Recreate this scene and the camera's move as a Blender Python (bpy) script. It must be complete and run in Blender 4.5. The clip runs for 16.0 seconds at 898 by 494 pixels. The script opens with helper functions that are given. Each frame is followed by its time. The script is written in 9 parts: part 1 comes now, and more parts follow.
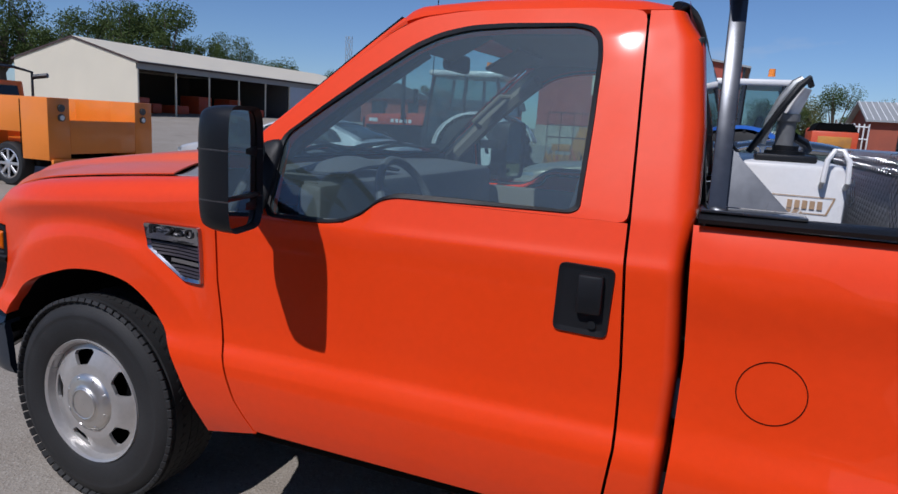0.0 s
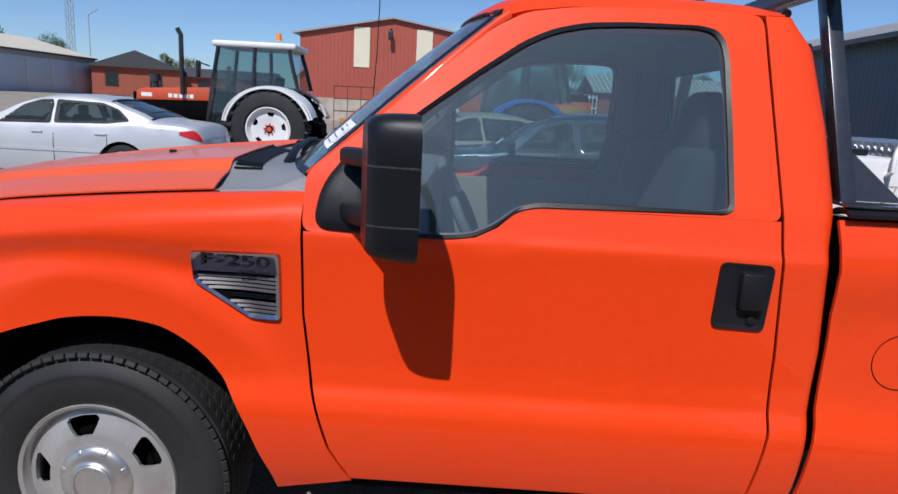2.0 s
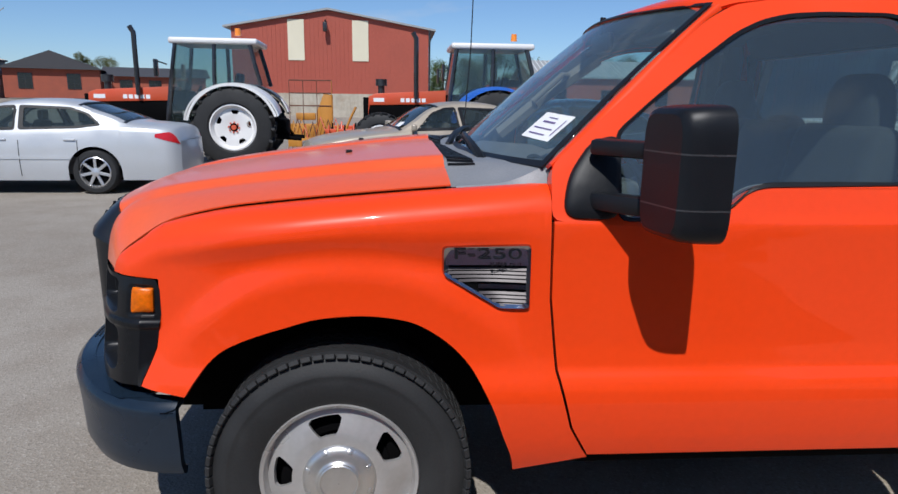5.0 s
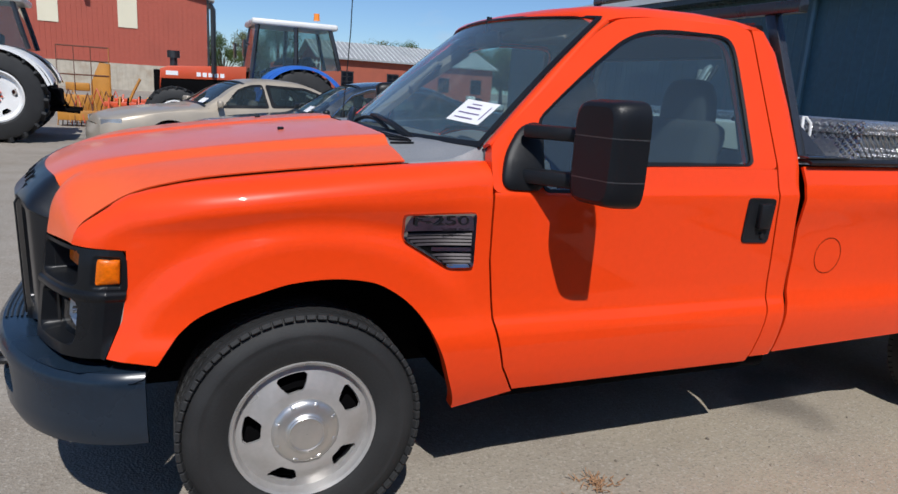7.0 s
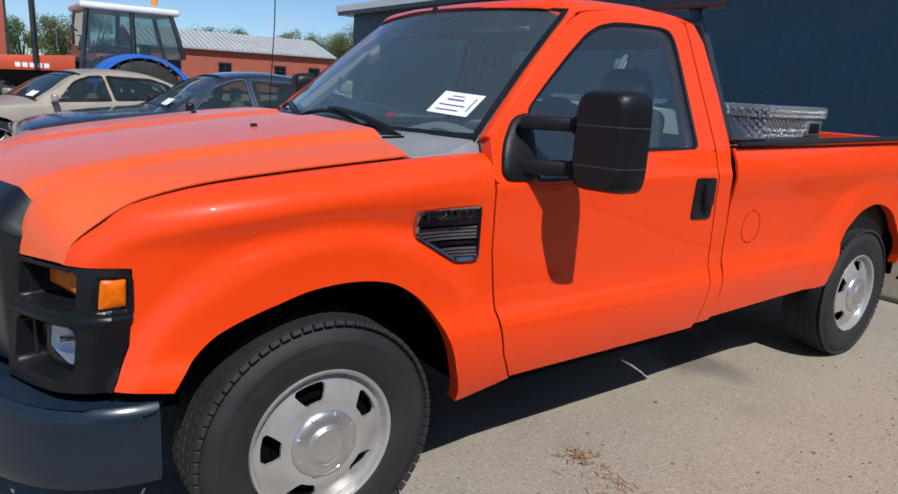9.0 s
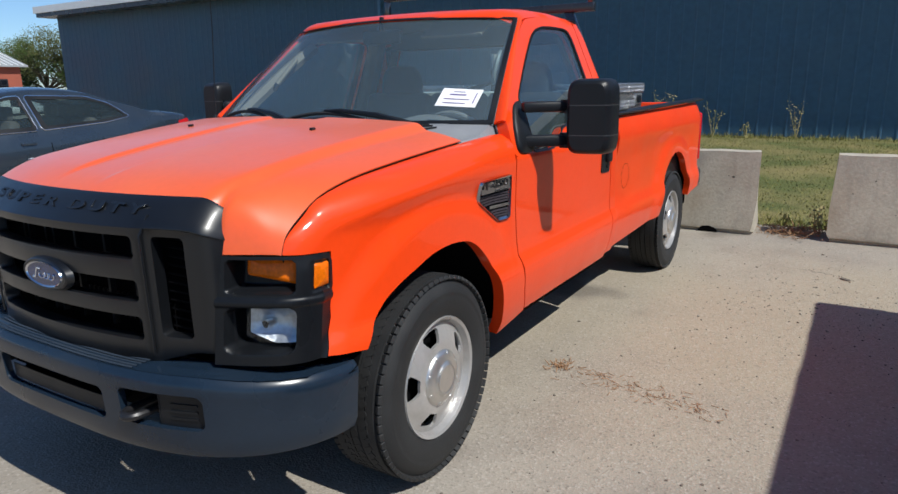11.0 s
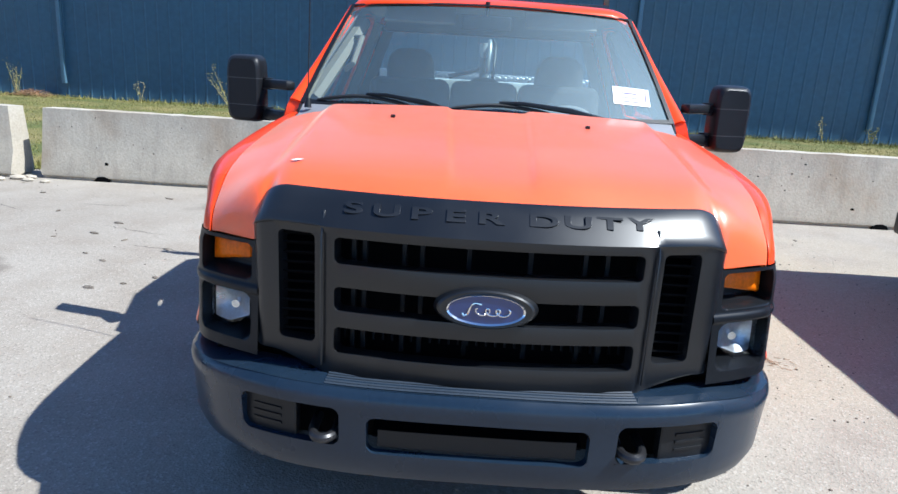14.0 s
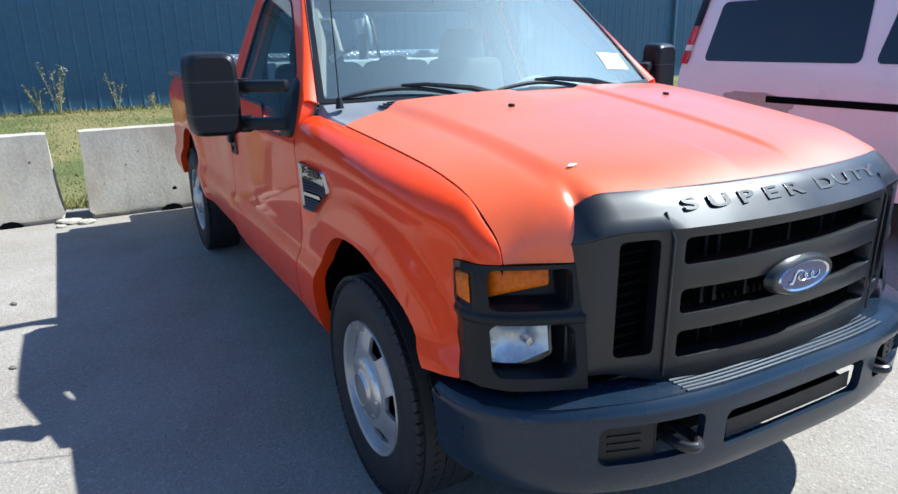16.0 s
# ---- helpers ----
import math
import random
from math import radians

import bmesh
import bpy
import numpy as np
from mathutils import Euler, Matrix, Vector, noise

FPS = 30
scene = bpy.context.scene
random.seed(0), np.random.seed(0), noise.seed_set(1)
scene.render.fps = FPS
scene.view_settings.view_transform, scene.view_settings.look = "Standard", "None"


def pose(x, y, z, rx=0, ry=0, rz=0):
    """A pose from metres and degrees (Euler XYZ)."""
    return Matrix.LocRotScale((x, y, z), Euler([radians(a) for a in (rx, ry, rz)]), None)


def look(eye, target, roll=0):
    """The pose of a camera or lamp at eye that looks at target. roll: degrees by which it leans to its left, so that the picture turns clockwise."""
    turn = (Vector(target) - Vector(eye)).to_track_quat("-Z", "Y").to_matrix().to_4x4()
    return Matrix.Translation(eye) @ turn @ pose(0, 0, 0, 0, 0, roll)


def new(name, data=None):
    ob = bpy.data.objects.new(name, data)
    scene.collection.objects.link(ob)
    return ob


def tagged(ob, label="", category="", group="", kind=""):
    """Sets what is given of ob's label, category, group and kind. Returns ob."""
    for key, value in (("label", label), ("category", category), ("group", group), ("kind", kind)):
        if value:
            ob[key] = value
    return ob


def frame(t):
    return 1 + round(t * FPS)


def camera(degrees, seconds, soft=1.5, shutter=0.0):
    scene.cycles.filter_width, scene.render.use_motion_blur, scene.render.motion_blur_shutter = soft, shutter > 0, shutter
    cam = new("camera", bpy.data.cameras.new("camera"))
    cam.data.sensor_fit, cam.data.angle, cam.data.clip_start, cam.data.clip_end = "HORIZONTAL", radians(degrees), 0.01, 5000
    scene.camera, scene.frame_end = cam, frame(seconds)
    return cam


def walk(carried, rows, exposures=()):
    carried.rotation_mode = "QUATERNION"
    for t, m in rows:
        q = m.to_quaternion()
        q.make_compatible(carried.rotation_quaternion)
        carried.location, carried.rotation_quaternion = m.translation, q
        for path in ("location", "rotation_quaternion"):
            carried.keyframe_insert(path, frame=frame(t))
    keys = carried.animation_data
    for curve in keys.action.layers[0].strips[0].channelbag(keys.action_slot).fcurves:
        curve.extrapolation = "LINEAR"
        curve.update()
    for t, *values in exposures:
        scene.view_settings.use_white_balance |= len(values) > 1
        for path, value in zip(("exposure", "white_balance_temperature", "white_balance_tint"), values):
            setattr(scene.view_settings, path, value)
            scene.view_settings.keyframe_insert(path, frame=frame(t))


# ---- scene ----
cam = camera(67.2, 16.0)
PATH = [
    (0, (2.074, -2.626, 1.478), (1.336, -0.803, 1.117), 3.4),
    (0.5, (1.747, -2.616, 1.458), (1.183, -0.729, 1.109), 3.4),
    (1, (1.42, -2.636, 1.5), (1.022, -0.72, 1.084), 3.9),
    (1.5, (1.189, -2.595, 1.498), (0.946, -0.633, 1.192), 5.1),
    (2, (1.04, -2.704, 1.508), (0.988, -0.746, 1.104), 3.0),
    (2.5, (0.994, -2.841, 1.508), (1.028, -0.887, 1.082), 4.5),
    (3, (0.985, -2.879, 1.513), (1.033, -0.917, 1.124), 4.4),
    (3.5, (0.916, -2.885, 1.499), (0.911, -0.924, 1.108), 4.2),
    (4, (0.725, -2.815, 1.482), (0.614, -0.856, 1.097), 5.3),
    (4.2, (0.623, -2.768, 1.492), (0.481, -0.81, 1.112), 2.9),
    (6.3, (-0.309, -2.844, 1.495), (0.364, -1.034, 0.977), 3.5),
    (6.5, (-0.333, -2.887, 1.484), (0.384, -1.078, 1.021), 3.5),
    (7, (-0.373, -2.936, 1.49), (0.378, -1.139, 1.035), 3.7),
    (7.5, (-0.391, -2.956, 1.487), (0.354, -1.153, 1.043), 3.6),
    (8, (-0.45, -2.952, 1.487), (0.262, -1.143, 1.016), 3.8),
    (8.5, (-0.562, -2.808, 1.464), (0.241, -1.027, 1.035), 2.1),
    (9, (-0.828, -2.665, 1.474), (0.322, -1.095, 1.012), 3.1),
    (9.2, (-0.991, -2.649, 1.474), (0.278, -1.17, 1.025), 1.0),
    (11.3, (-2.137, -2.044, 1.466), (-0.466, -1.048, 1.001), 0.0),
    (11.5, (-2.224, -1.898, 1.463), (-0.54, -0.923, 0.998), 0.5),
    (12, (-2.435, -1.494, 1.482), (-0.636, -0.766, 0.998), 0.4),
    (12.5, (-2.507, -1.066, 1.483), (-0.651, -0.467, 1.039), -1.0),
    (13, (-2.613, -0.631, 1.482), (-0.705, -0.257, 1.015), 0.0),
    (13.5, (-2.596, -0.273, 1.499), (-0.674, -0.054, 0.989), 0.1),
    (14, (-2.557, 0.072, 1.493), (-0.624, 0.111, 0.983), 3.3),
    (14.5, (-2.551, 0.494, 1.515), (-0.643, 0.269, 0.958), 0.8),
    (15, (-2.38, 0.907, 1.507), (-0.498, 0.466, 0.996), 0.2),
    (15.5, (-2.21, 1.32, 1.521), (-0.424, 0.596, 0.986), 0.5),
    (16, (-1.974, 1.679, 1.527), (-0.29, 0.772, 0.943), -1.3),
]
walk(cam, [(t, look(eye, target, roll)) for t, eye, target, roll in PATH], [(0, -0.40, 5900, 15), (2.5, -0.05, 6050, 12), (4, -0.11, 6050, 11), (6.5, -0.08, 6150, 10), (9, 0.0, 6200, 9), (11.5, 0.2, 6250, 6), (12.3, 0.36, 6200, 5), (13.5, 0.90, 5850, 6), (14.5, 1.08, 5700, 5), (16, 1.12, 5700, 3)])


# ---- world, sun and exposure ----
SUN = Vector((-0.19, -0.79, 1.0)).normalized()
world = bpy.data.worlds.new("sky")
scene.world = world
world.use_nodes = True
wn = world.node_tree.nodes
sky = wn.new("ShaderNodeTexSky")
sky.sky_type = "NISHITA"
sky.sun_disc = False
sky.sun_elevation = math.asin(SUN.z)
sky.sun_rotation = math.atan2(SUN.x, SUN.y)
sky.air_density, sky.dust_density, sky.ozone_density, sky.altitude = 1.0, 0.9, 4.0, 1500
wn["Background"].inputs["Strength"].default_value = 0.10
# a deep blue sky with a few thin clouds
deep = wn.new("ShaderNodeMix")
deep.data_type, deep.blend_type = "RGBA", "MULTIPLY"
deep.inputs["Factor"].default_value = 1.0
deep.inputs[7].default_value = (0.88, 0.97, 1.06, 1)
world.node_tree.links.new(sky.outputs[0], deep.inputs[6])
wtc = wn.new("ShaderNodeTexCoord")
wmap = wn.new("ShaderNodeMapping")
wmap.inputs["Scale"].default_value = (3.0, 3.0, 9.0)
wnoise = wn.new("ShaderNodeTexNoise")
wnoise.inputs["Scale"].default_value, wnoise.inputs["Detail"].default_value = 1.3, 7
wramp = wn.new("ShaderNodeMapRange")
for wk, wv in (("From Min", 0.62), ("From Max", 0.80), ("To Min", 0.0), ("To Max", 0.7)):
    wramp.inputs[wk].default_value = wv
cloud = wn.new("ShaderNodeMix")
cloud.data_type = "RGBA"
cloud.inputs[7].default_value = (6.0, 6.3, 6.8, 1)
for wa, wb in ((wtc.outputs["Generated"], wmap.inputs["Vector"]), (wmap.outputs[0], wnoise.inputs["Vector"]), (wnoise.outputs["Fac"], wramp.inputs["Value"]), (wramp.outputs[0], cloud.inputs["Factor"]), (deep.outputs[2], cloud.inputs[6]), (cloud.outputs[2], wn["Background"].inputs["Color"])):
    world.node_tree.links.new(wa, wb)
sun = new("sun", bpy.data.lights.new("sun", "SUN"))
sun.data.energy, sun.data.angle, sun.data.color = 4.6, radians(0.55), (1.0, 0.95, 0.88)
sun.matrix_world = look((0, 0, 0), -SUN)
sun.location = (0, 0, 30)


# ---- small tools ----
def part(name, bm, material, parent=None, label="", angle=35):
    """Links a bmesh as one mesh object under a thing or part."""
    bmesh.ops.recalc_face_normals(bm, faces=bm.faces[:])
    me = bpy.data.meshes.new(name)
    bm.to_mesh(me)
    bm.free()
    me.shade_smooth()
    me.set_sharp_from_angle(angle=radians(angle))
    if material:
        me.materials.append(material)
    ob = new(name, me)
    if parent:
        ob.parent = parent
    return tagged(ob, label)


def thing(name, label, category, group="", m=None, kind=""):
    ob = new(name)
    ob.empty_display_size = 0.2
    if m is not None:
        ob.matrix_basis = m
    return tagged(ob, label, category, group, kind)


def BM():
    return bmesh.new()


def box(bm, x0, x1, y0, y1, z0, z1, bevel=0.0, seg=2):
    m = Matrix.LocRotScale(((x0 + x1) / 2, (y0 + y1) / 2, (z0 + z1) / 2), None, (abs(x1 - x0), abs(y1 - y0), abs(z1 - z0)))
    g = bmesh.ops.create_cube(bm, size=1.0, matrix=m)
    if bevel:
        es = list({e for v in g["verts"] for e in v.link_edges})
        g = bmesh.ops.bevel(bm, geom=es, offset=bevel, segments=seg, profile=0.5, affect="EDGES", clamp_overlap=True)
    return bm


def obox(bm, m, sx, sy, sz, bevel=0.0, seg=2):
    """A box of that size at the pose m."""
    g = bmesh.ops.create_cube(bm, size=1.0, matrix=m @ Matrix.Diagonal((sx, sy, sz, 1)))
    if bevel:
        es = list({e for v in g["verts"] for e in v.link_edges})
        bmesh.ops.bevel(bm, geom=es, offset=bevel, segments=seg, profile=0.5, affect="EDGES", clamp_overlap=True)
    return bm


def cyl(bm, p0, p1, r0, r1=None, n=16, caps=True):
    p0, p1 = Vector(p0), Vector(p1)
    r1 = r0 if r1 is None else r1
    d = p1 - p0
    q = d.to_track_quat("Z", "Y").to_matrix().to_4x4()
    m = Matrix.Translation((p0 + p1) / 2) @ q
    bmesh.ops.create_cone(bm, cap_ends=caps, segments=n, radius1=max(r0, 1e-4), radius2=max(r1, 1e-4), depth=d.length, matrix=m)
    return bm


def tube(bm, pts, r, n=8):
    """A bent round bar through points."""
    pts = [Vector(p) for p in pts]
    rings = []
    for i, p in enumerate(pts):
        d = (pts[min(i + 1, len(pts) - 1)] - pts[max(i - 1, 0)]).normalized()
        a = d.orthogonal().normalized() if i == 0 else (a - d * a.dot(d)).normalized()
        b = d.cross(a)
        rr = r[i] if isinstance(r, (list, tuple)) else r
        rings.append([bm.verts.new(p + (a * math.cos(2 * math.pi * k / n) + b * math.sin(2 * math.pi * k / n)) * rr) for k in range(n)])
    for i in range(len(rings) - 1):
        for k in range(n):
            bm.faces.new((rings[i][k], rings[i][(k + 1) % n], rings[i + 1][(k + 1) % n], rings[i + 1][k]))
    bm.faces.new(rings[0][::-1])
    bm.faces.new(rings[-1])
    return bm


def lathe(bm, prof, n=48, centre=(0, 0, 0), closed=False):
    """Turns (radius, y) pairs round the y axis."""
    c = Vector(centre)
    rings = []
    for r, y in prof:
        rings.append([bm.verts.new(c + Vector((r * math.cos(2 * math.pi * k / n), y, r * math.sin(2 * math.pi * k / n)))) for k in range(n)])
    loop = range(len(rings)) if closed else range(len(rings) - 1)
    for i in loop:
        a, b = rings[i], rings[(i + 1) % len(rings)]
        for k in range(n):
            bm.faces.new((a[k], a[(k + 1) % n], b[(k + 1) % n], b[k]))
    return bm


CORE = Vector((1.6, 0.0, 0.85))


def thicken(bm, fs, t, core=None):
    """Gives an open surface a thickness, away from its outer side."""
    bmesh.ops.recalc_face_normals(bm, faces=fs)
    for f in fs:
        f.normal_update()
    core = CORE if core is None else Vector(core)
    nrm = {}
    for f in fs:
        for v in f.verts:
            nrm[v] = nrm.get(v, Vector()) + f.normal * max(f.calc_area(), 1e-9)
    tot = sum(n.dot(core - v.co) for v, n in nrm.items())
    k = t if tot > 0 else -t
    low = {v: bm.verts.new(v.co + n.normalized() * k) for v, n in nrm.items()}
    count = {}
    for f in fs:
        for e in f.edges:
            count[e] = count.get(e, 0) + 1
    for f in fs:
        bm.faces.new([low[v] for v in reversed(f.verts)])
    for e, c in count.items():
        if c == 1:
            a, b = e.verts
            bm.faces.new((a, b, low[b], low[a]))


def sheet(bm, f, nu, nv, thick=0.0):
    """A surface f(u, v), u and v from 0 to 1, given a thickness."""
    vs = [[bm.verts.new(f(i / nu, j / nv)) for j in range(nv + 1)] for i in range(nu + 1)]
    fs = []
    for i in range(nu):
        for j in range(nv):
            fs.append(bm.faces.new((vs[i][j], vs[i + 1][j], vs[i + 1][j + 1], vs[i][j + 1])))
    if thick:
        thicken(bm, fs, thick)
    return bm


def ring(bm, outer, inner, thick=0.0):
    """A band between two closed outlines of as many points."""
    a = [bm.verts.new(p) for p in outer]
    b = [bm.verts.new(p) for p in inner]
    n = len(a)
    fs = [bm.faces.new((a[i], a[(i + 1) % n], b[(i + 1) % n], b[i])) for i in range(n)]
    if thick:
        thicken(bm, fs, thick)
    return bm


def prism(bm, pts, a, b, axis="y", bevel=0.0):
    """A flat outline pushed along an axis from a to b."""
    def at(p, h):
        return {"x": (h, p[0], p[1]), "y": (p[0], h, p[1]), "z": (p[0], p[1], h)}[axis]
    lo = [bm.verts.new(at(p, a)) for p in pts]
    hi = [bm.verts.new(at(p, b)) for p in pts]
    n = len(pts)
    fs = [bm.faces.new(lo), bm.faces.new(hi[::-1])]
    fs += [bm.faces.new((lo[i], hi[i], hi[(i + 1) % n], lo[(i + 1) % n])) for i in range(n)]
    if bevel:
        bmesh.ops.recalc_face_normals(bm, faces=fs)
        es = list({e for f in fs[:2] for e in f.edges})
        bmesh.ops.bevel(bm, geom=es, offset=bevel, segments=2, profile=0.5, affect="EDGES", clamp_overlap=True)
    return bm


def flipy(bm):
    for v in bm.verts:
        v.co.y = -v.co.y
    return bm


def lin(x, pts):
    return float(np.interp(x, [p[0] for p in pts], [p[1] for p in pts]))


def sm(a, b, x):
    t = min(1.0, max(0.0, (x - a) / (b - a)))
    return t * t * (3 - 2 * t)


def catmull(pts, n):
    """Points along a smooth curve through pts, n to each stretch."""
    P = [np.array(p, float) for p in pts]
    P = [2 * P[0] - P[1]] + P + [2 * P[-1] - P[-2]]
    out = []
    for i in range(1, len(P) - 2):
        for k in range(n):
            t = k / n
            out.append(0.5 * (2 * P[i] + (P[i + 1] - P[i - 1]) * t + (2 * P[i - 1] - 5 * P[i] + 4 * P[i + 1] - P[i + 2]) * t * t + (3 * P[i] - P[i - 1] - 3 * P[i + 1] + P[i + 2]) * t ** 3))
    out.append(P[-2])
    return out


def along(pts, t):
    """The place at the share t of a polyline given by equal steps."""
    k = t * (len(pts) - 1)
    i = min(int(k), len(pts) - 2)
    return pts[i] + (pts[i + 1] - pts[i]) * (k - i)


def roundpoly(pts, r, n=4):
    """An outline with its corners rounded."""
    out = []
    N = len(pts)
    for i in range(N):
        p, a, b = Vector(pts[i]), Vector(pts[i - 1]), Vector(pts[(i + 1) % N])
        da, db = (a - p), (b - p)
        rr = min(r, da.length * 0.45, db.length * 0.45)
        p0, p1 = p + da.normalized() * rr, p + db.normalized() * rr
        for k in range(n + 1):
            t = k / n
            out.append(tuple(p0 * (1 - t) ** 2 + p * 2 * t * (1 - t) + p1 * t * t))
    return out


# ---- materials ----
def mat(name, col, rough=0.5, metal=0.0, coat=0.0, var=0.15, scale=3.0, fine=60.0, bump=0.0, rvar=0.1, spec=0.5, dirt=None, dirt_amt=0.0, dirt_scale=1.5, bump_scale=None, coat_rough=0.05, streak=None, streak_amt=0.0):
    """A paint, plastic, metal or stone with stains at two scales."""
    m = bpy.data.materials.new(name)
    m.use_nodes = True
    nt = m.node_tree
    N, L = nt.nodes, nt.links
    p = N["Principled BSDF"]
    tc = N.new("ShaderNodeTexCoord")
    n1 = N.new("ShaderNodeTexNoise")
    n1.inputs["Scale"].default_value, n1.inputs["Detail"].default_value = scale, 5
    n2 = N.new("ShaderNodeTexNoise")
    n2.inputs["Scale"].default_value, n2.inputs["Detail"].default_value = fine, 4
    for n in (n1, n2):
        L.new(tc.outputs["Object"], n.inputs["Vector"])
    mix = N.new("ShaderNodeMath")
    mix.operation = "ADD"
    L.new(n1.outputs["Fac"], mix.inputs[0])
    L.new(n2.outputs["Fac"], mix.inputs[1])
    ramp = N.new("ShaderNodeMapRange")
    ramp.inputs["From Min"].default_value, ramp.inputs["From Max"].default_value = 0.6, 1.4
    ramp.inputs["To Min"].default_value, ramp.inputs["To Max"].default_value = 1 - var, 1 + var
    L.new(mix.outputs[0], ramp.inputs["Value"])
    mul = N.new("ShaderNodeMix")
    mul.data_type, mul.blend_type = "RGBA", "MULTIPLY"
    mul.inputs["Factor"].default_value = 1.0
    mul.inputs[6].default_value = (*col, 1)
    L.new(ramp.outputs[0], mul.inputs[7])
    out = mul.outputs[2]
    if dirt:
        n3 = N.new("ShaderNodeTexNoise")
        n3.inputs["Scale"].default_value, n3.inputs["Detail"].default_value = dirt_scale, 8
        L.new(tc.outputs["Object"], n3.inputs["Vector"])
        r3 = N.new("ShaderNodeMapRange")
        r3.inputs["From Min"].default_value, r3.inputs["From Max"].default_value = 0.48, 0.72
        r3.inputs["To Max"].default_value = dirt_amt
        L.new(n3.outputs["Fac"], r3.inputs["Value"])
        d = N.new("ShaderNodeMix")
        d.data_type = "RGBA"
        d.inputs[7].default_value = (*dirt, 1)
        L.new(r3.outputs[0], d.inputs["Factor"])
        L.new(out, d.inputs[6])
        out = d.outputs[2]
    if streak:
        # stains that run down
        mp = N.new("ShaderNodeMapping")
        mp.inputs["Scale"].default_value = (7.0, 7.0, 0.5)
        L.new(tc.outputs["Object"], mp.inputs["Vector"])
        n4 = N.new("ShaderNodeTexNoise")
        n4.inputs["Scale"].default_value, n4.inputs["Detail"].default_value = 1.6, 6
        L.new(mp.outputs[0], n4.inputs["Vector"])
        r4 = N.new("ShaderNodeMapRange")
        r4.inputs["From Min"].default_value, r4.inputs["From Max"].default_value = 0.50, 0.72
        r4.inputs["To Max"].default_value = streak_amt
        L.new(n4.outputs["Fac"], r4.inputs["Value"])
        d4 = N.new("ShaderNodeMix")
        d4.data_type = "RGBA"
        d4.inputs[7].default_value = (*streak, 1)
        L.new(r4.outputs[0], d4.inputs["Factor"])
        L.new(out, d4.inputs[6])
        out = d4.outputs[2]
    L.new(out, p.inputs["Base Color"])
    rr = N.new("ShaderNodeMapRange")
    rr.inputs["From Min"].default_value, rr.inputs["From Max"].default_value = 0.3, 0.7
    rr.inputs["To Min"].default_value, rr.inputs["To Max"].default_value = max(0.02, rough - rvar), min(1, rough + rvar)
    L.new(n1.outputs["Fac"], rr.inputs["Value"])
    L.new(rr.outputs[0], p.inputs["Roughness"])
    p.inputs["Metallic"].default_value = metal
    p.inputs["Specular IOR Level"].default_value = spec
    p.inputs["Coat Weight"].default_value = coat
    p.inputs["Coat Roughness"].default_value = coat_rough
    if bump:
        b = N.new("ShaderNodeBump")
        b.inputs["Strength"].default_value, b.inputs["Distance"].default_value = 1.0, bump
        src = n2
        if bump_scale:
            src = N.new("ShaderNodeTexNoise")
            src.inputs["Scale"].default_value, src.inputs["Detail"].default_value = bump_scale, 4
            L.new(tc.outputs["Object"], src.inputs["Vector"])
        L.new(src.outputs["Fac"], b.inputs["Height"])
        L.new(b.outputs[0], p.inputs["Normal"])
    return m


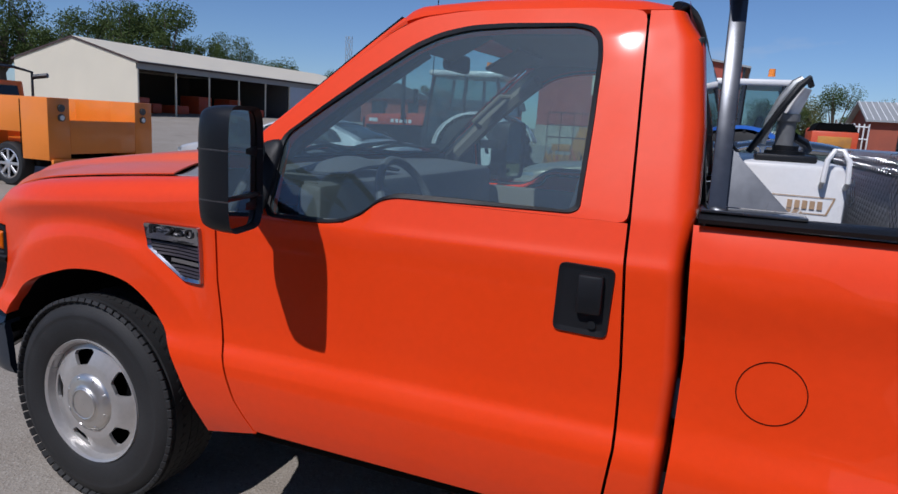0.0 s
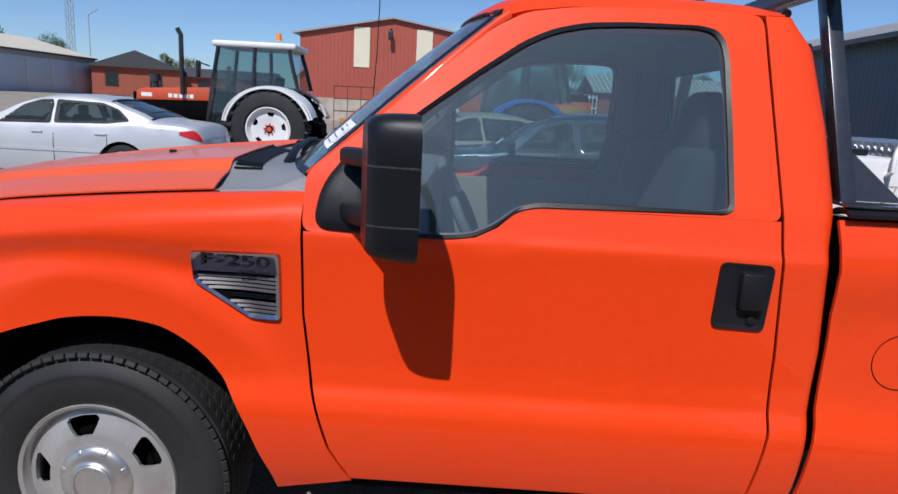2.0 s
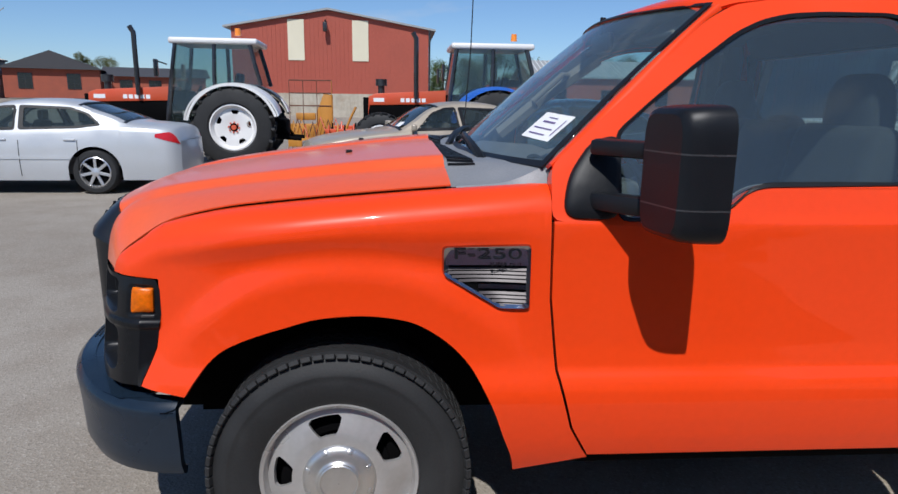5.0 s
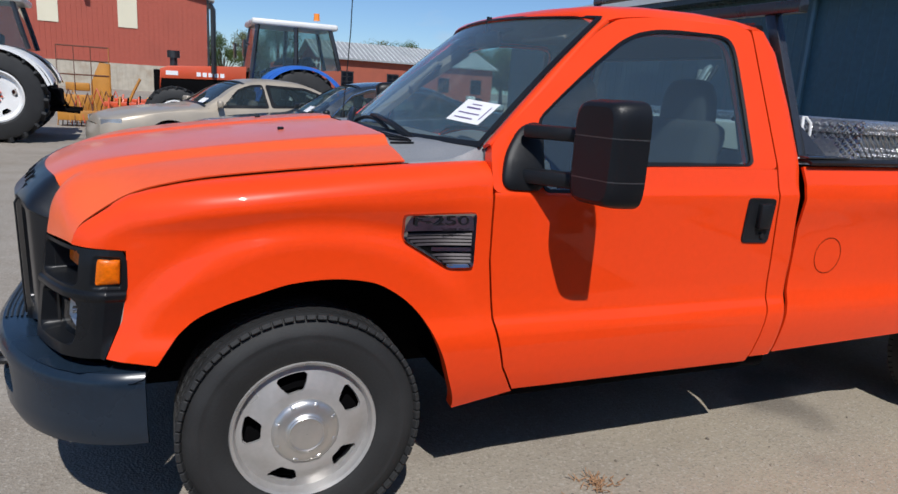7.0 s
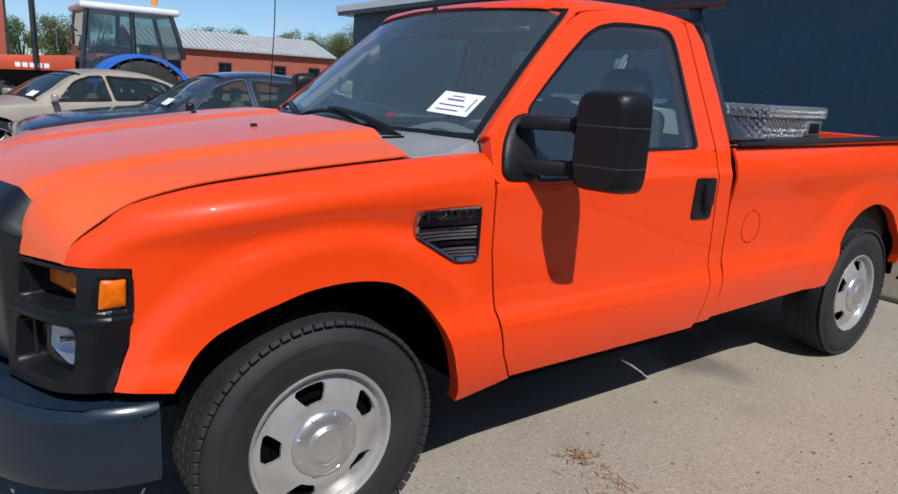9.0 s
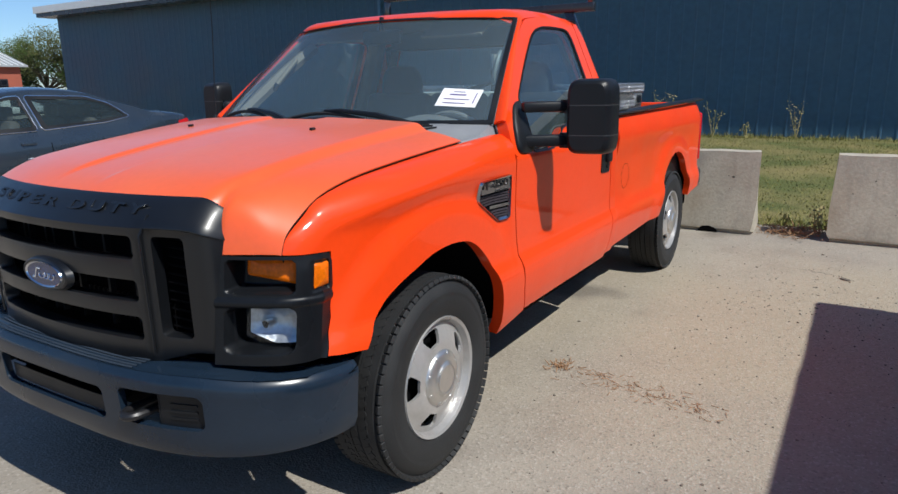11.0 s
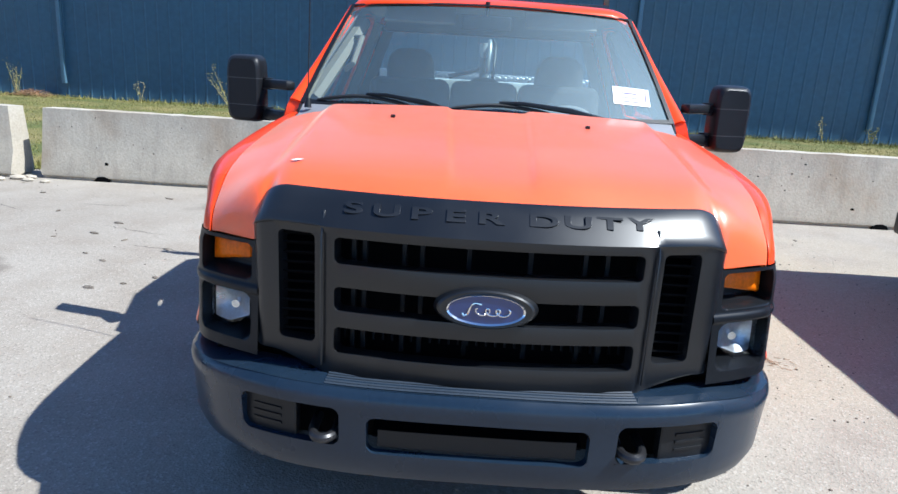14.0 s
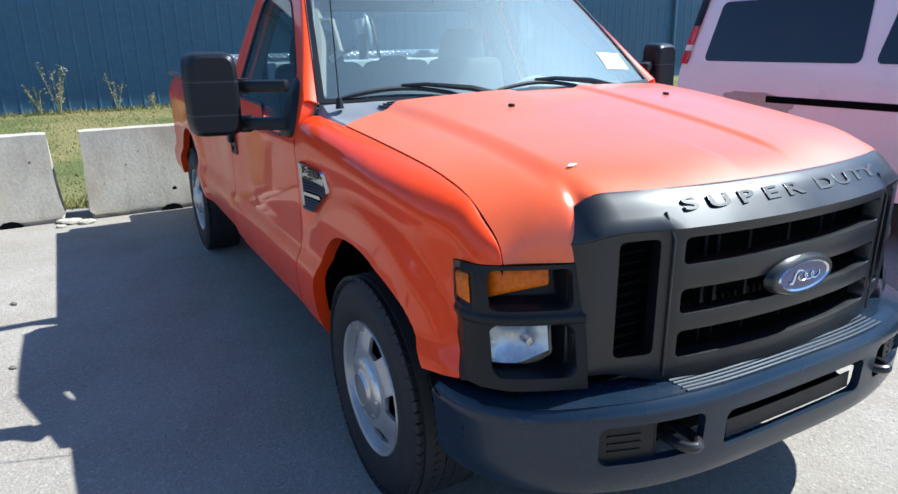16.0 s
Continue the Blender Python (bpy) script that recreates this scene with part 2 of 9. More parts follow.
def glass(name, tint, gloss=1.0, dust_veil=0.0, haze=0.0):
    """A thin pane: clear, tinted, mirror-like at grazing angles."""
    m = bpy.data.materials.new(name)
    m.use_nodes = True
    N, L = m.node_tree.nodes, m.node_tree.links
    N.remove(N["Principled BSDF"])
    tr = N.new("ShaderNodeBsdfTransparent")
    tr.inputs["Color"].default_value = (*tint, 1)
    gl = N.new("ShaderNodeBsdfGlossy")
    gl.inputs["Roughness"].default_value = 0.015
    fr = N.new("ShaderNodeLayerWeight")
    pw = N.new("ShaderNodeMath")
    pw.operation = "POWER"
    pw.inputs[1].default_value = 5.0
    L.new(fr.outputs["Facing"], pw.inputs[0])
    mx = N.new("ShaderNodeMixShader")
    mu = N.new("ShaderNodeMapRange")
    mu.inputs["To Min"].default_value, mu.inputs["To Max"].default_value = 0.04 * gloss, min(1.0, 0.9 * gloss)
    L.new(pw.outputs[0], mu.inputs["Value"])
    L.new(mu.outputs[0], mx.inputs[0])
    L.new(tr.outputs[0], mx.inputs[1])
    L.new(gl.outputs[0], mx.inputs[2])
    last = mx
    if dust_veil:
        # teal film: dust, with the sky's reflected veil put into its colour
        df = N.new("ShaderNodeBsdfDiffuse")
        df.inputs["Color"].default_value = (0.48, 0.66, 0.67, 1)
        nz = N.new("ShaderNodeTexNoise")
        nz.inputs["Scale"].default_value, nz.inputs["Detail"].default_value = 2.5, 6
        mr = N.new("ShaderNodeMapRange")
        mr.inputs["To Min"].default_value, mr.inputs["To Max"].default_value = dust_veil * 0.6, dust_veil * 1.4
        L.new(nz.outputs["Fac"], mr.inputs["Value"])
        last = N.new("ShaderNodeMixShader")
        L.new(mr.outputs[0], last.inputs[0])
        L.new(mx.outputs[0], last.inputs[1])
        L.new(df.outputs[0], last.inputs[2])
    if haze:
        # wiped film that scatters round the mirror direction
        hz = N.new("ShaderNodeBsdfGlossy")
        hz.inputs["Roughness"].default_value = 0.62
        hz.inputs["Color"].default_value = (0.72, 0.90, 1.0, 1)
        hm = N.new("ShaderNodeMixShader")
        hm.inputs[0].default_value = haze
        L.new(last.outputs[0], hm.inputs[1])
        L.new(hz.outputs[0], hm.inputs[2])
        last = hm
    L.new(last.outputs[0], N["Material Output"].inputs["Surface"])
    return m


ORANGE = mat("orange_paint", (0.83, 0.055, 0.0045), 0.42, 0.0, 0.50, 0.04, 2.0, 40, dirt=(0.72, 0.10, 0.03), dirt_amt=0.08, dirt_scale=2.2, coat_rough=0.03, spec=0.16)
# orange paint copy for the bonnet, sky glare put into colour and sheen
BONNET_GLARE = mat("bonnet_glare_orange", (0.83, 0.095, 0.010), 0.40, 0.0, 0.45, 0.06, 2.0, 40, dirt=(0.70, 0.17, 0.05), dirt_amt=0.22, dirt_scale=2.2, coat_rough=0.11, spec=0.75)
fn = BONNET_GLARE.node_tree.nodes["Principled BSDF"]
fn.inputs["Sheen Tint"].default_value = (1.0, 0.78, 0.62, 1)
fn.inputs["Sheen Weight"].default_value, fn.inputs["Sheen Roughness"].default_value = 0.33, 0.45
BLACK = mat("black_plastic", (0.009, 0.010, 0.012), 0.40, var=0.25, fine=300, bump=0.0003, bump_scale=900, spec=0.28, dirt=(0.02, 0.021, 0.023), dirt_amt=0.3)
GRILLE_BLACK = mat("satin_black_paint", (0.006, 0.0068, 0.0085), 0.38, var=0.2, fine=200, spec=0.42, coat=0.28, coat_rough=0.22, dirt=(0.016, 0.017, 0.019), dirt_amt=0.3)
BUMPER = mat("dark_grey_paint", (0.010, 0.020, 0.036), 0.30, var=0.15, coat=0.12, spec=0.34, dirt=(0.034, 0.040, 0.046), dirt_amt=0.3)
RUBBER = mat("rubber", (0.013, 0.0135, 0.0145), 0.72, var=0.3, fine=140, bump=0.0006, dirt=(0.032, 0.033, 0.034), dirt_amt=0.35, dirt_scale=6)
# near blacks that carry the shade of gaps, recesses and undersides in their colour
FIN = mat("fin_shade_black", (0.003, 0.003, 0.0035), 0.7, var=0.3, spec=0.05)
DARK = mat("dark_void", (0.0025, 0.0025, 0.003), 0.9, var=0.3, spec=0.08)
SILVER = mat("silver_wheel_paint", (0.47, 0.46, 0.45), 0.33, 0.5, var=0.08, dirt=(0.25, 0.22, 0.19), dirt_amt=0.35, dirt_scale=8)
CAPMETAL = mat("hub_cap_metal", (0.60, 0.59, 0.57), 0.28, 0.85, var=0.06)
CHROME = mat("chrome", (0.75, 0.75, 0.77), 0.12, 1.0, var=0.04)
DULLCHROME = mat("dull_badge_metal", (0.40, 0.40, 0.43), 0.18, 1.0, var=0.12)
COWL = mat("grey_cowl_plastic", (0.20, 0.21, 0.225), 0.5, var=0.2, fine=200, dirt=(0.25, 0.24, 0.235), dirt_amt=0.5)
AMBER = mat("amber_lens", (0.68, 0.135, 0.001), 0.3, coat=0.06, spec=0.25, var=0.35, fine=80, bump=0.001, bump_scale=120)
LENS = mat("headlamp_reflector", (0.58, 0.61, 0.65), 0.36, 0.85, var=0.25, scale=14, fine=90, bump=0.0015, bump_scale=70)
REDLENS = mat("red_lens", (0.5, 0.01, 0.012), 0.15, coat=0.6, var=0.2)
GLASS = glass("window_glass", (0.56, 0.72, 0.71), 3.2, 0.02, 0.018)
WSGLASS = glass("windscreen_glass", (0.74, 0.86, 0.85), 2.2, 0.03, 0.075)
REARGLASS = glass("rear_glass", (0.62, 0.71, 0.72), 1.2)
DARKGLASS = glass("tinted_glass", (0.10, 0.12, 0.13))
SEAT = mat("grey_seat_cloth", (0.025, 0.028, 0.03), 0.9, var=0.2, fine=300)
TRIM = mat("beige_trim", (0.17, 0.155, 0.125), 0.7, var=0.1)
DASH = mat("grey_dash", (0.11, 0.115, 0.12), 0.7, var=0.15)
WHITE = mat("white_paint", (0.74, 0.74, 0.73), 0.35, var=0.06, coat=0.2, dirt=(0.42, 0.36, 0.28), dirt_amt=0.25)
STICKER = mat("white_paper", (0.8, 0.8, 0.8), 0.6, var=0.03)
INK = mat("violet_ink", (0.14, 0.10, 0.24), 0.6)
# black rack paint with the sky's reflection on the posts put into grey
POST = mat("sky_lit_rack_paint", (0.07, 0.075, 0.085), 0.24, 0.6, var=0.18, dirt=(0.07, 0.07, 0.08), dirt_amt=0.4, dirt_scale=5)
POSTPAINT = mat("gloss_black_paint", (0.02, 0.021, 0.024), 0.25, var=0.2, coat=1.0, coat_rough=0.05, spec=0.8)
RACK = mat("rack_black_paint", (0.02, 0.021, 0.024), 0.3, var=0.2, coat=0.3)


# ---- the orange pickup: front axle over x = 0, nose towards -x, left side towards -y ----
SIDE = [(0.38, 0.905), (0.42, 0.926), (0.46, 0.943), (0.51, 0.959), (0.57, 0.972), (0.63, 0.980), (0.67, 0.980), (0.70, 0.973), (0.735, 0.957), (0.80, 0.953), (0.95, 0.955), (1.08, 0.958), (1.135, 0.9605), (1.162, 0.9605), (1.180, 0.951), (1.20, 0.945), (1.27, 0.927), (1.76, 0.729), (1.82, 0.700)]
_zs = np.linspace(0.38, 1.82, 289)
_k = np.array([0.25, 0.8, 1.0, 0.8, 0.25])
_ys = np.convolve(np.pad(np.interp(_zs, [p[0] for p in SIDE], [p[1] for p in SIDE]), 2, mode="edge"), _k / _k.sum(), "valid")


def side(z):
    return float(np.interp(z, _zs, _ys))


HOODLINE = [(-0.645, 1.00), (-0.64, 1.02), (-0.628, 1.04), (-0.606, 1.06), (-0.577, 1.08), (-0.548, 1.10), (-0.523, 1.12), (-0.485, 1.14), (-0.413, 1.16), (-0.304, 1.182), (-0.13, 1.203), (0.06, 1.222), (0.29, 1.242), (0.62, 1.266)]
SEAMY = [(-0.65, 0.815), (-0.5, 0.820), (-0.3, 0.828), (0.0, 0.840), (0.3, 0.850), (0.62, 0.862)]
SEAMF = [(0.40, 0.76), (0.457, 0.735), (0.55, 0.683), (0.73, 0.632), (0.94, 0.606), (1.15, 0.602), (1.28, 0.600)]
SEAMR = [(0.44, 1.852), (0.486, 1.863), (0.685, 1.886), (0.90, 1.881), (1.19, 1.863), (1.27, 1.861), (1.79, 1.828)]
CABR = [(0.46, 1.985), (0.50, 1.992), (0.91, 2.004), (1.25, 1.984), (1.50, 1.970), (1.72, 1.941), (1.80, 1.914)]


TAPER = [(-0.70, 0.165), (-0.672, 0.135), (-0.64, 0.104), (-0.605, 0.078), (-0.56, 0.065), (-0.50, 0.054), (-0.40, 0.0285), (-0.30, 0.0103), (-0.15, 0.0)]

# the same lines, rounded
HOODLINE, SEAMY, TAPER = ([(float(q[0]), float(q[1])) for q in catmull(c, 8)] for c in (HOODLINE, SEAMY, TAPER))


def cab_bulge(z):
    """How far the cab's back stands behind the line of its sides."""
    return (0.012 + 0.024 * sm(1.15, 1.32, z)) * (1 - 0.8 * sm(1.70, 1.80, z))


def fender_y(x, z):
    zt = lin(x, HOODLINE)
    y = side(z)
    y -= lin(x, TAPER)
    r = math.hypot(x - 0.03, z - 0.40)
    y -= 0.026 * sm(0.60, 0.70, r) * sm(0.60, 0.40, x) * sm(1.14, 1.02, z)
    z0 = zt - 0.09
    if z > z0:
        s = min(1.0, (z - z0) / max(0.02, zt - z0))
        ya = fender_y(x, z0 - 0.001) if z0 < z - 0.0005 else y
        yt = lin(x, SEAMY)
        y = yt + (ya - yt) * math.sqrt(max(0.0, 1 - s ** 2.2))
    return y


FENDER = [(-0.432, 0.655, -0.566, 0.672), (-0.40, 0.705, -0.520, 0.78), (-0.37, 0.745, -0.503, 0.90), (-0.34, 0.776, -0.503, 0.95), (-0.31, 0.798, -0.503, 0.985), (-0.27, 0.818, -0.499, 1.04), (-0.22, 0.838, -0.495, 1.10), (-0.146, 0.862, -0.49, 1.148), (-0.05, 0.888, -0.25, 1.195), (0.07, 0.897, 0.10, 1.226), (0.175, 0.886, 0.40, 1.246), (0.245, 0.862, 0.598, 1.263), (0.325, 0.806, 0.598, 1.15), (0.392, 0.728, 0.603, 0.94), (0.447, 0.622, 0.628, 0.73), (0.48, 0.53, 0.679, 0.55), (0.512, 0.443, 0.730, 0.457), (0.523, 0.385, 0.744, 0.437)]

truck = thing("pickup_truck", "bright orange regular cab pickup truck with black grille", "pickup truck", kind="")


def fender_panel():
    bm = loft_panel(FENDER, 5, 36, fender_y, 0.008)

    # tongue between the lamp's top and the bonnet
    def tongue(u, v):
        x = -0.503 - 0.142 * u
        z0 = 0.985 + 0.010 * u
        v = 1 - (1 - v) ** 2
        x += 0.013 * v * (1 - u)
        z = z0 + (max(lin(x, HOODLINE), z0 + 0.002) - z0) * v
        return (x, -fender_y(x, z), z)
    sheet(bm, tongue, 20, 24, 0.008)
    return bm


def loft_panel(pairs, n, nv, yf, thick, sub=None):
    inner = catmull([p[:2] for p in pairs], n)
    outer = [np.array([np.interp(k / n, range(len(pairs)), [p[2] for p in pairs]), np.interp(k / n, range(len(pairs)), [p[3] for p in pairs])]) for k in range((len(pairs) - 1) * n + 1)]
    if yf is fender_y:
        outer = [np.array([q[0], lin(q[0], HOODLINE)]) if q[1] > 1.14 and q[0] < 0.59 else q for q in outer]
    bm = BM()

    def f(u, v):
        a, b = along(inner, u), along(outer, u)
        if yf is fender_y:
            v = 1 - (1 - v) ** 1.7
        p = a + (b - a) * v
        return (p[0], -yf(p[0], p[1]), p[1])
    sheet(bm, f, (len(pairs) - 1) * n, nv, thick)
    # a rolled lip round the wheel opening
    L = []
    for k in range((len(pairs) - 1) * n + 1):
        a = inner[k]
        L.append((a[0], a[1]))
    vs = [(bm.verts.new((x, -yf(x, z) + 0.001, z)), bm.verts.new((x + 0.0, -yf(x, z) + 0.05, z + 0.004))) for x, z in L]
    for (a, b), (c, d) in zip(vs, vs[1:]):
        bm.faces.new((a, c, d, b))
    return bm


def hood_z(x, y):
    """The bonnet's height: flat dome, two creases, soft shoulders."""
    zc = lin(x, [(-0.86, 1.150), (-0.80, 1.172), (-0.74, 1.192), (-0.66, 1.215), (-0.55, 1.237), (-0.30, 1.275), (0.0, 1.313), (0.20, 1.335), (0.36, 1.345)])
    ys, a = lin(x, SEAMY), abs(y)
    yc = lin(x, [(-0.76, 0.665), (-0.5, 0.655), (-0.2, 0.665), (0.35, 0.70)])
    zp = lin(x, [(-0.80, 1.115), (-0.70, 1.150), (-0.6, 1.180), (-0.45, 1.211), (-0.3, 1.234), (0.0, 1.268), (0.35, 1.297)])
    # the bonnet closes tighter on its right side
    ze = lin(x, HOODLINE) + lin(x, [(-0.6, 0.003), (-0.3, 0.009)]) * (0.3 if y > 0 else 1.0)
    w = 0.112 + 0.045 * (x + 0.75)
    cen = zc - 0.022 * (a / yc) ** 2 - 0.011 * (1 - sm(w - 0.006, w + 0.007, a)) * sm(-0.78, -0.62, x)
    k = min(1.0, max(0.0, (a - yc) / (ys - yc)))
    zp -= 0.005
    pan = zp + (ze - zp) * k ** 1.4
    t = sm(yc - 0.056, yc + 0.008, a)
    return cen * (1 - t) + pan * t


def lamp_x(y):
    """Plan line of the lamp unit's face (half width y)."""
    return lin(y, LAMPLINE)


LAMPLINE = [(float(q[0]), float(q[1])) for q in catmull([(0.60, -0.772), (0.62, -0.765), (0.665, -0.745), (0.74, -0.712), (0.80, -0.680), (0.83, -0.658), (0.86, -0.622), (0.876, -0.592), (0.885, -0.560)], 6)]


def face_x(y, z):
    """The grille's face: bowed in plan, leaning back at its top."""
    x = -0.885 + 0.098 * (abs(y) / 0.62) ** 2.2
    if z > 1.075:
        x += 0.085 * ((z - 1.075) / 0.084)
    x += 0.02 * (0.9 - z)
    return x


def build_truck_body():
    for s, nm in ((1, "L"), (-1, "R")):
        fx = (lambda b: b) if s == 1 else flipy
        part("front_fender", fx(fender_panel()), ORANGE, truck)
        # bed side
        def bed_y(x, z):
            r = math.hypot(x - 3.49, z - 0.47)
            y = side(min(z, 1.17)) - 0.02 * sm(0.52, 0.66, r) * sm(0.3, 0.9, abs(4.6 - x)) * sm(1.14, 1.0, z)
            if z > 1.17:
                y -= 0.035 * ((z - 1.17) / 0.10) ** 1.5
            return y - 0.05 * sm(4.25, 4.50, x)
        bed = [(3.05, 0.50, 2.010, 0.47), (3.07, 0.60, 2.023, 0.70), (3.11, 0.69, 2.026, 0.95), (3.19, 0.80, 2.010, 1.272), (3.27, 0.865, 2.50, 1.276), (3.36, 0.91, 2.95, 1.281), (3.50, 0.935, 3.48, 1.287), (3.64, 0.915, 3.95, 1.293), (3.76, 0.865, 4.47, 1.30), (3.85, 0.785, 4.485, 1.05), (3.91, 0.68, 4.48, 0.82), (3.93, 0.60, 4.44, 0.62), (3.935, 0.53, 4.38, 0.575)]
        part("bed_side", fx(loft_panel(bed, 5, 18, bed_y, 0.012)), ORANGE, truck)
        # door
        def door(u, v):
            def top(x):
                return lin(x, [(0.60, 1.168), (1.00, 1.168), (1.06, 1.175), (1.12, 1.205), (1.17, 1.245), (1.22, 1.258), (1.9, 1.26)])
            z = 0.447 + (1.0) * v
            x0 = lin(min(0.447 + v * 0.72, 1.25), SEAMF) + 0.004
            x1 = lin(0.447 + v * 0.81, SEAMR) - 0.004
            x = x0 + (x1 - x0) * u
            z = 0.447 + (top(x) - 0.447) * v
            return (x, -side(z), z)
        b = BM()
        sheet(b, door, 44, 110, 0.03)
        dr = part("door", fx(b), ORANGE, truck)
        # window frame of the door with its pillar
        win = [(0.79, 1.172), (0.99, 1.172), (1.055, 1.18), (1.11, 1.205), (1.165, 1.252), (1.215, 1.266), (1.45, 1.27), (1.710, 1.273), (1.732, 1.285), (1.730, 1.50), (1.724, 1.68), (1.715, 1.725), (1.694, 1.752), (1.648, 1.763), (1.45, 1.762), (1.34, 1.755), (1.25, 1.735), (1.17, 1.698), (1.04, 1.606), (0.91, 1.506), (0.79, 1.408)]
        out = [(0.60, 1.168), (1.00, 1.168), (1.06, 1.175), (1.12, 1.205), (1.17, 1.245), (1.22, 1.258), (1.5, 1.26), (1.80, 1.26), (1.858, 1.26), (1.843, 1.50), (1.831, 1.68), (1.828, 1.74), (1.824, 1.80), (1.68, 1.808), (1.45, 1.806), (1.30, 1.800), (1.17, 1.780), (1.085, 1.735), (0.93, 1.60), (0.76, 1.455), (0.60, 1.318)]
        win, out = roundpoly(win, 0.03, 3), roundpoly(out, 0.03, 3)
        P = lambda q, o=0.0: [(x, -side(z) - o, z) for x, z in q]
        b = BM()
        ring(b, P(out), P(win), 0.05)
        part("window_frame", fx(b), ORANGE, dr)
        b = BM()
        ring(b, [(x, y + 0.054, z) for x, y, z in P(out)], [(x, y + 0.050, z) for x, y, z in P([tuple(Vector(q) - (Vector((1.30, 1.46)) - Vector(q)).normalized() * 0.004) for q in win])], 0.006)
        part("inner_window_trim", fx(b), DASH, dr)
        # black rubber seal just inside the frame
        c = Vector((1.30, 1.46))
        ins = [tuple(Vector(q) + (c - Vector(q)).normalized() * 0.010) for q in win]
        b = BM()
        ring(b, P([tuple(Vector(q) - (c - Vector(q)).normalized() * 0.003) for q in win], 0.005), P(ins, 0.001), 0.058)
        part("window_seal", fx(b), BLACK, dr)
        b = BM()
        vs = [b.verts.new((x, -side(z) + 0.006, z)) for x, z in ins]
        b.faces.new(vs)
        g = part("window_pane", fx(b), GLASS, dr)
        g.visible_shadow = False
        # door handle: recess bezel, paddle, lock
        b = BM()
        o = roundpoly([(1.700, 0.972), (1.838, 0.968), (1.846, 1.146), (1.706, 1.15)], 0.018)
        i = roundpoly([(1.712, 0.985), (1.826, 0.982), (1.833, 1.133), (1.718, 1.136)], 0.012)
        ring(b, [(x, -side(z) - 0.006, z) for x, z in o], [(x, -side(z) - 0.003, z) for x, z in i], 0.012)
        b.faces.new([b.verts.new((x, -side(z) - 0.003, z)) for x, z in i])
        part("door_handle", fx(b), BLACK, dr, "black plastic door handle")
        b = BM()
        box(b, 1.758, 1.822, -0.985, -0.955, 1.028, 1.128, 0.008)
        cyl(b, (1.80, -0.945, 0.998), (1.80, -0.966, 0.998), 0.011, n=12)
        part("handle_paddle", fx(b), BLACK, dr)
        # cab corner behind the door
        def corner(u, v):
            z = 0.47 + v * 1.33
            x0, x1 = lin(z, SEAMR) + 0.004, lin(z, CABR)
            S = side(z)
            if u < 0.5:
                return (x0 + (x1 - 0.03 - x0) * u * 2, -S, z)
            a = math.pi / 2 * (u - 0.5) * 2
            return (x1 - 0.03 + (0.03 + cab_bulge(z)) * math.sin(a) ** 0.8, -(S - 0.085 * (1 - math.cos(a) ** 0.8)), z)
        b = BM()
        sheet(b, corner, 24, 130, 0.01)
        part("cab_corner", fx(b), ORANGE, truck)
        b = BM()
        sheet(b, lambda u, v: (corner(0.55 * u, 0.52 + 0.46 * v)[0], corner(0.55 * u, 0.52 + 0.46 * v)[1] + 0.045, corner(0.55 * u, 0.52 + 0.46 * v)[2]), 6, 24, 0.004)
        part("rear_pillar_lining", fx(b), DASH, truck)
        # near-black sill, and dark strips for the shade in the door seams
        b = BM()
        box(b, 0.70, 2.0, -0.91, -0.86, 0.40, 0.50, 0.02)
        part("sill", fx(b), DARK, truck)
        b = BM()
        sheet(b, lambda u, v: (lin(0.45 + v * 0.8, SEAMF) - 0.02 + 0.05 * u, -side(0.45 + v * 0.8) + 0.024, 0.45 + v * 0.8), 1, 16)
        part("seam_shadow_gap", fx(b), DARK, truck)
        b = BM()
        sheet(b, lambda u, v: (lin(0.45 + v * 1.33, SEAMR) - 0.02 + 0.04 * u, -side(0.45 + v * 1.33) + 0.024, 0.45 + v * 1.33), 1, 24)
        part("seam_shadow_gap", fx(b), DARK, truck)
        # wheel housings, the arches' shade put into their near black
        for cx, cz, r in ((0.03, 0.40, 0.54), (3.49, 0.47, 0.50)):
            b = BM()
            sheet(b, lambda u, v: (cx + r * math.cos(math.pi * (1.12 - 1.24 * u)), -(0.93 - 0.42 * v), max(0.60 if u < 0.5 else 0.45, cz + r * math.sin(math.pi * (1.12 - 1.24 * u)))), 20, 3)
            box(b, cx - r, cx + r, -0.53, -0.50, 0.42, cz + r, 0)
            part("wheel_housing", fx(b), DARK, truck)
    # bonnet
    b = BM()
    def hood(u, v):
        y = (2 * v - 1)
        a = abs(y)
        yn = a * 0.812
        k = sm(0.605, 0.655, yn)
        x0 = (face_x(yn, 1.150) + 0.020) * (1 - k) + lin(yn, [(0.60, -0.752), (0.665, -0.726), (0.812, -0.645)]) * k
        R = 0.15
        x1 = 0.325 - 0.03 * (1 - y * y)
        x = x0 + (x1 - x0) * u ** 1.7
        yy = y * (lin(x, SEAMY) - 0.0042)
        s_ = min(1.0, (x - x0) / R)
        zn = 0.997 + 0.200 * (1 - (1 - s_) ** 2.2) ** 0.5 + 1.5 * max(0.0, x - x0 - R)
        q = min(0.985, max(0.0, yn - 0.56) / 0.102)
        zn = zn * k + (1.160 - 0.095 * (1 - math.sqrt(1 - q * q)) + 0.55 * (x - x0)) * (1 - k)
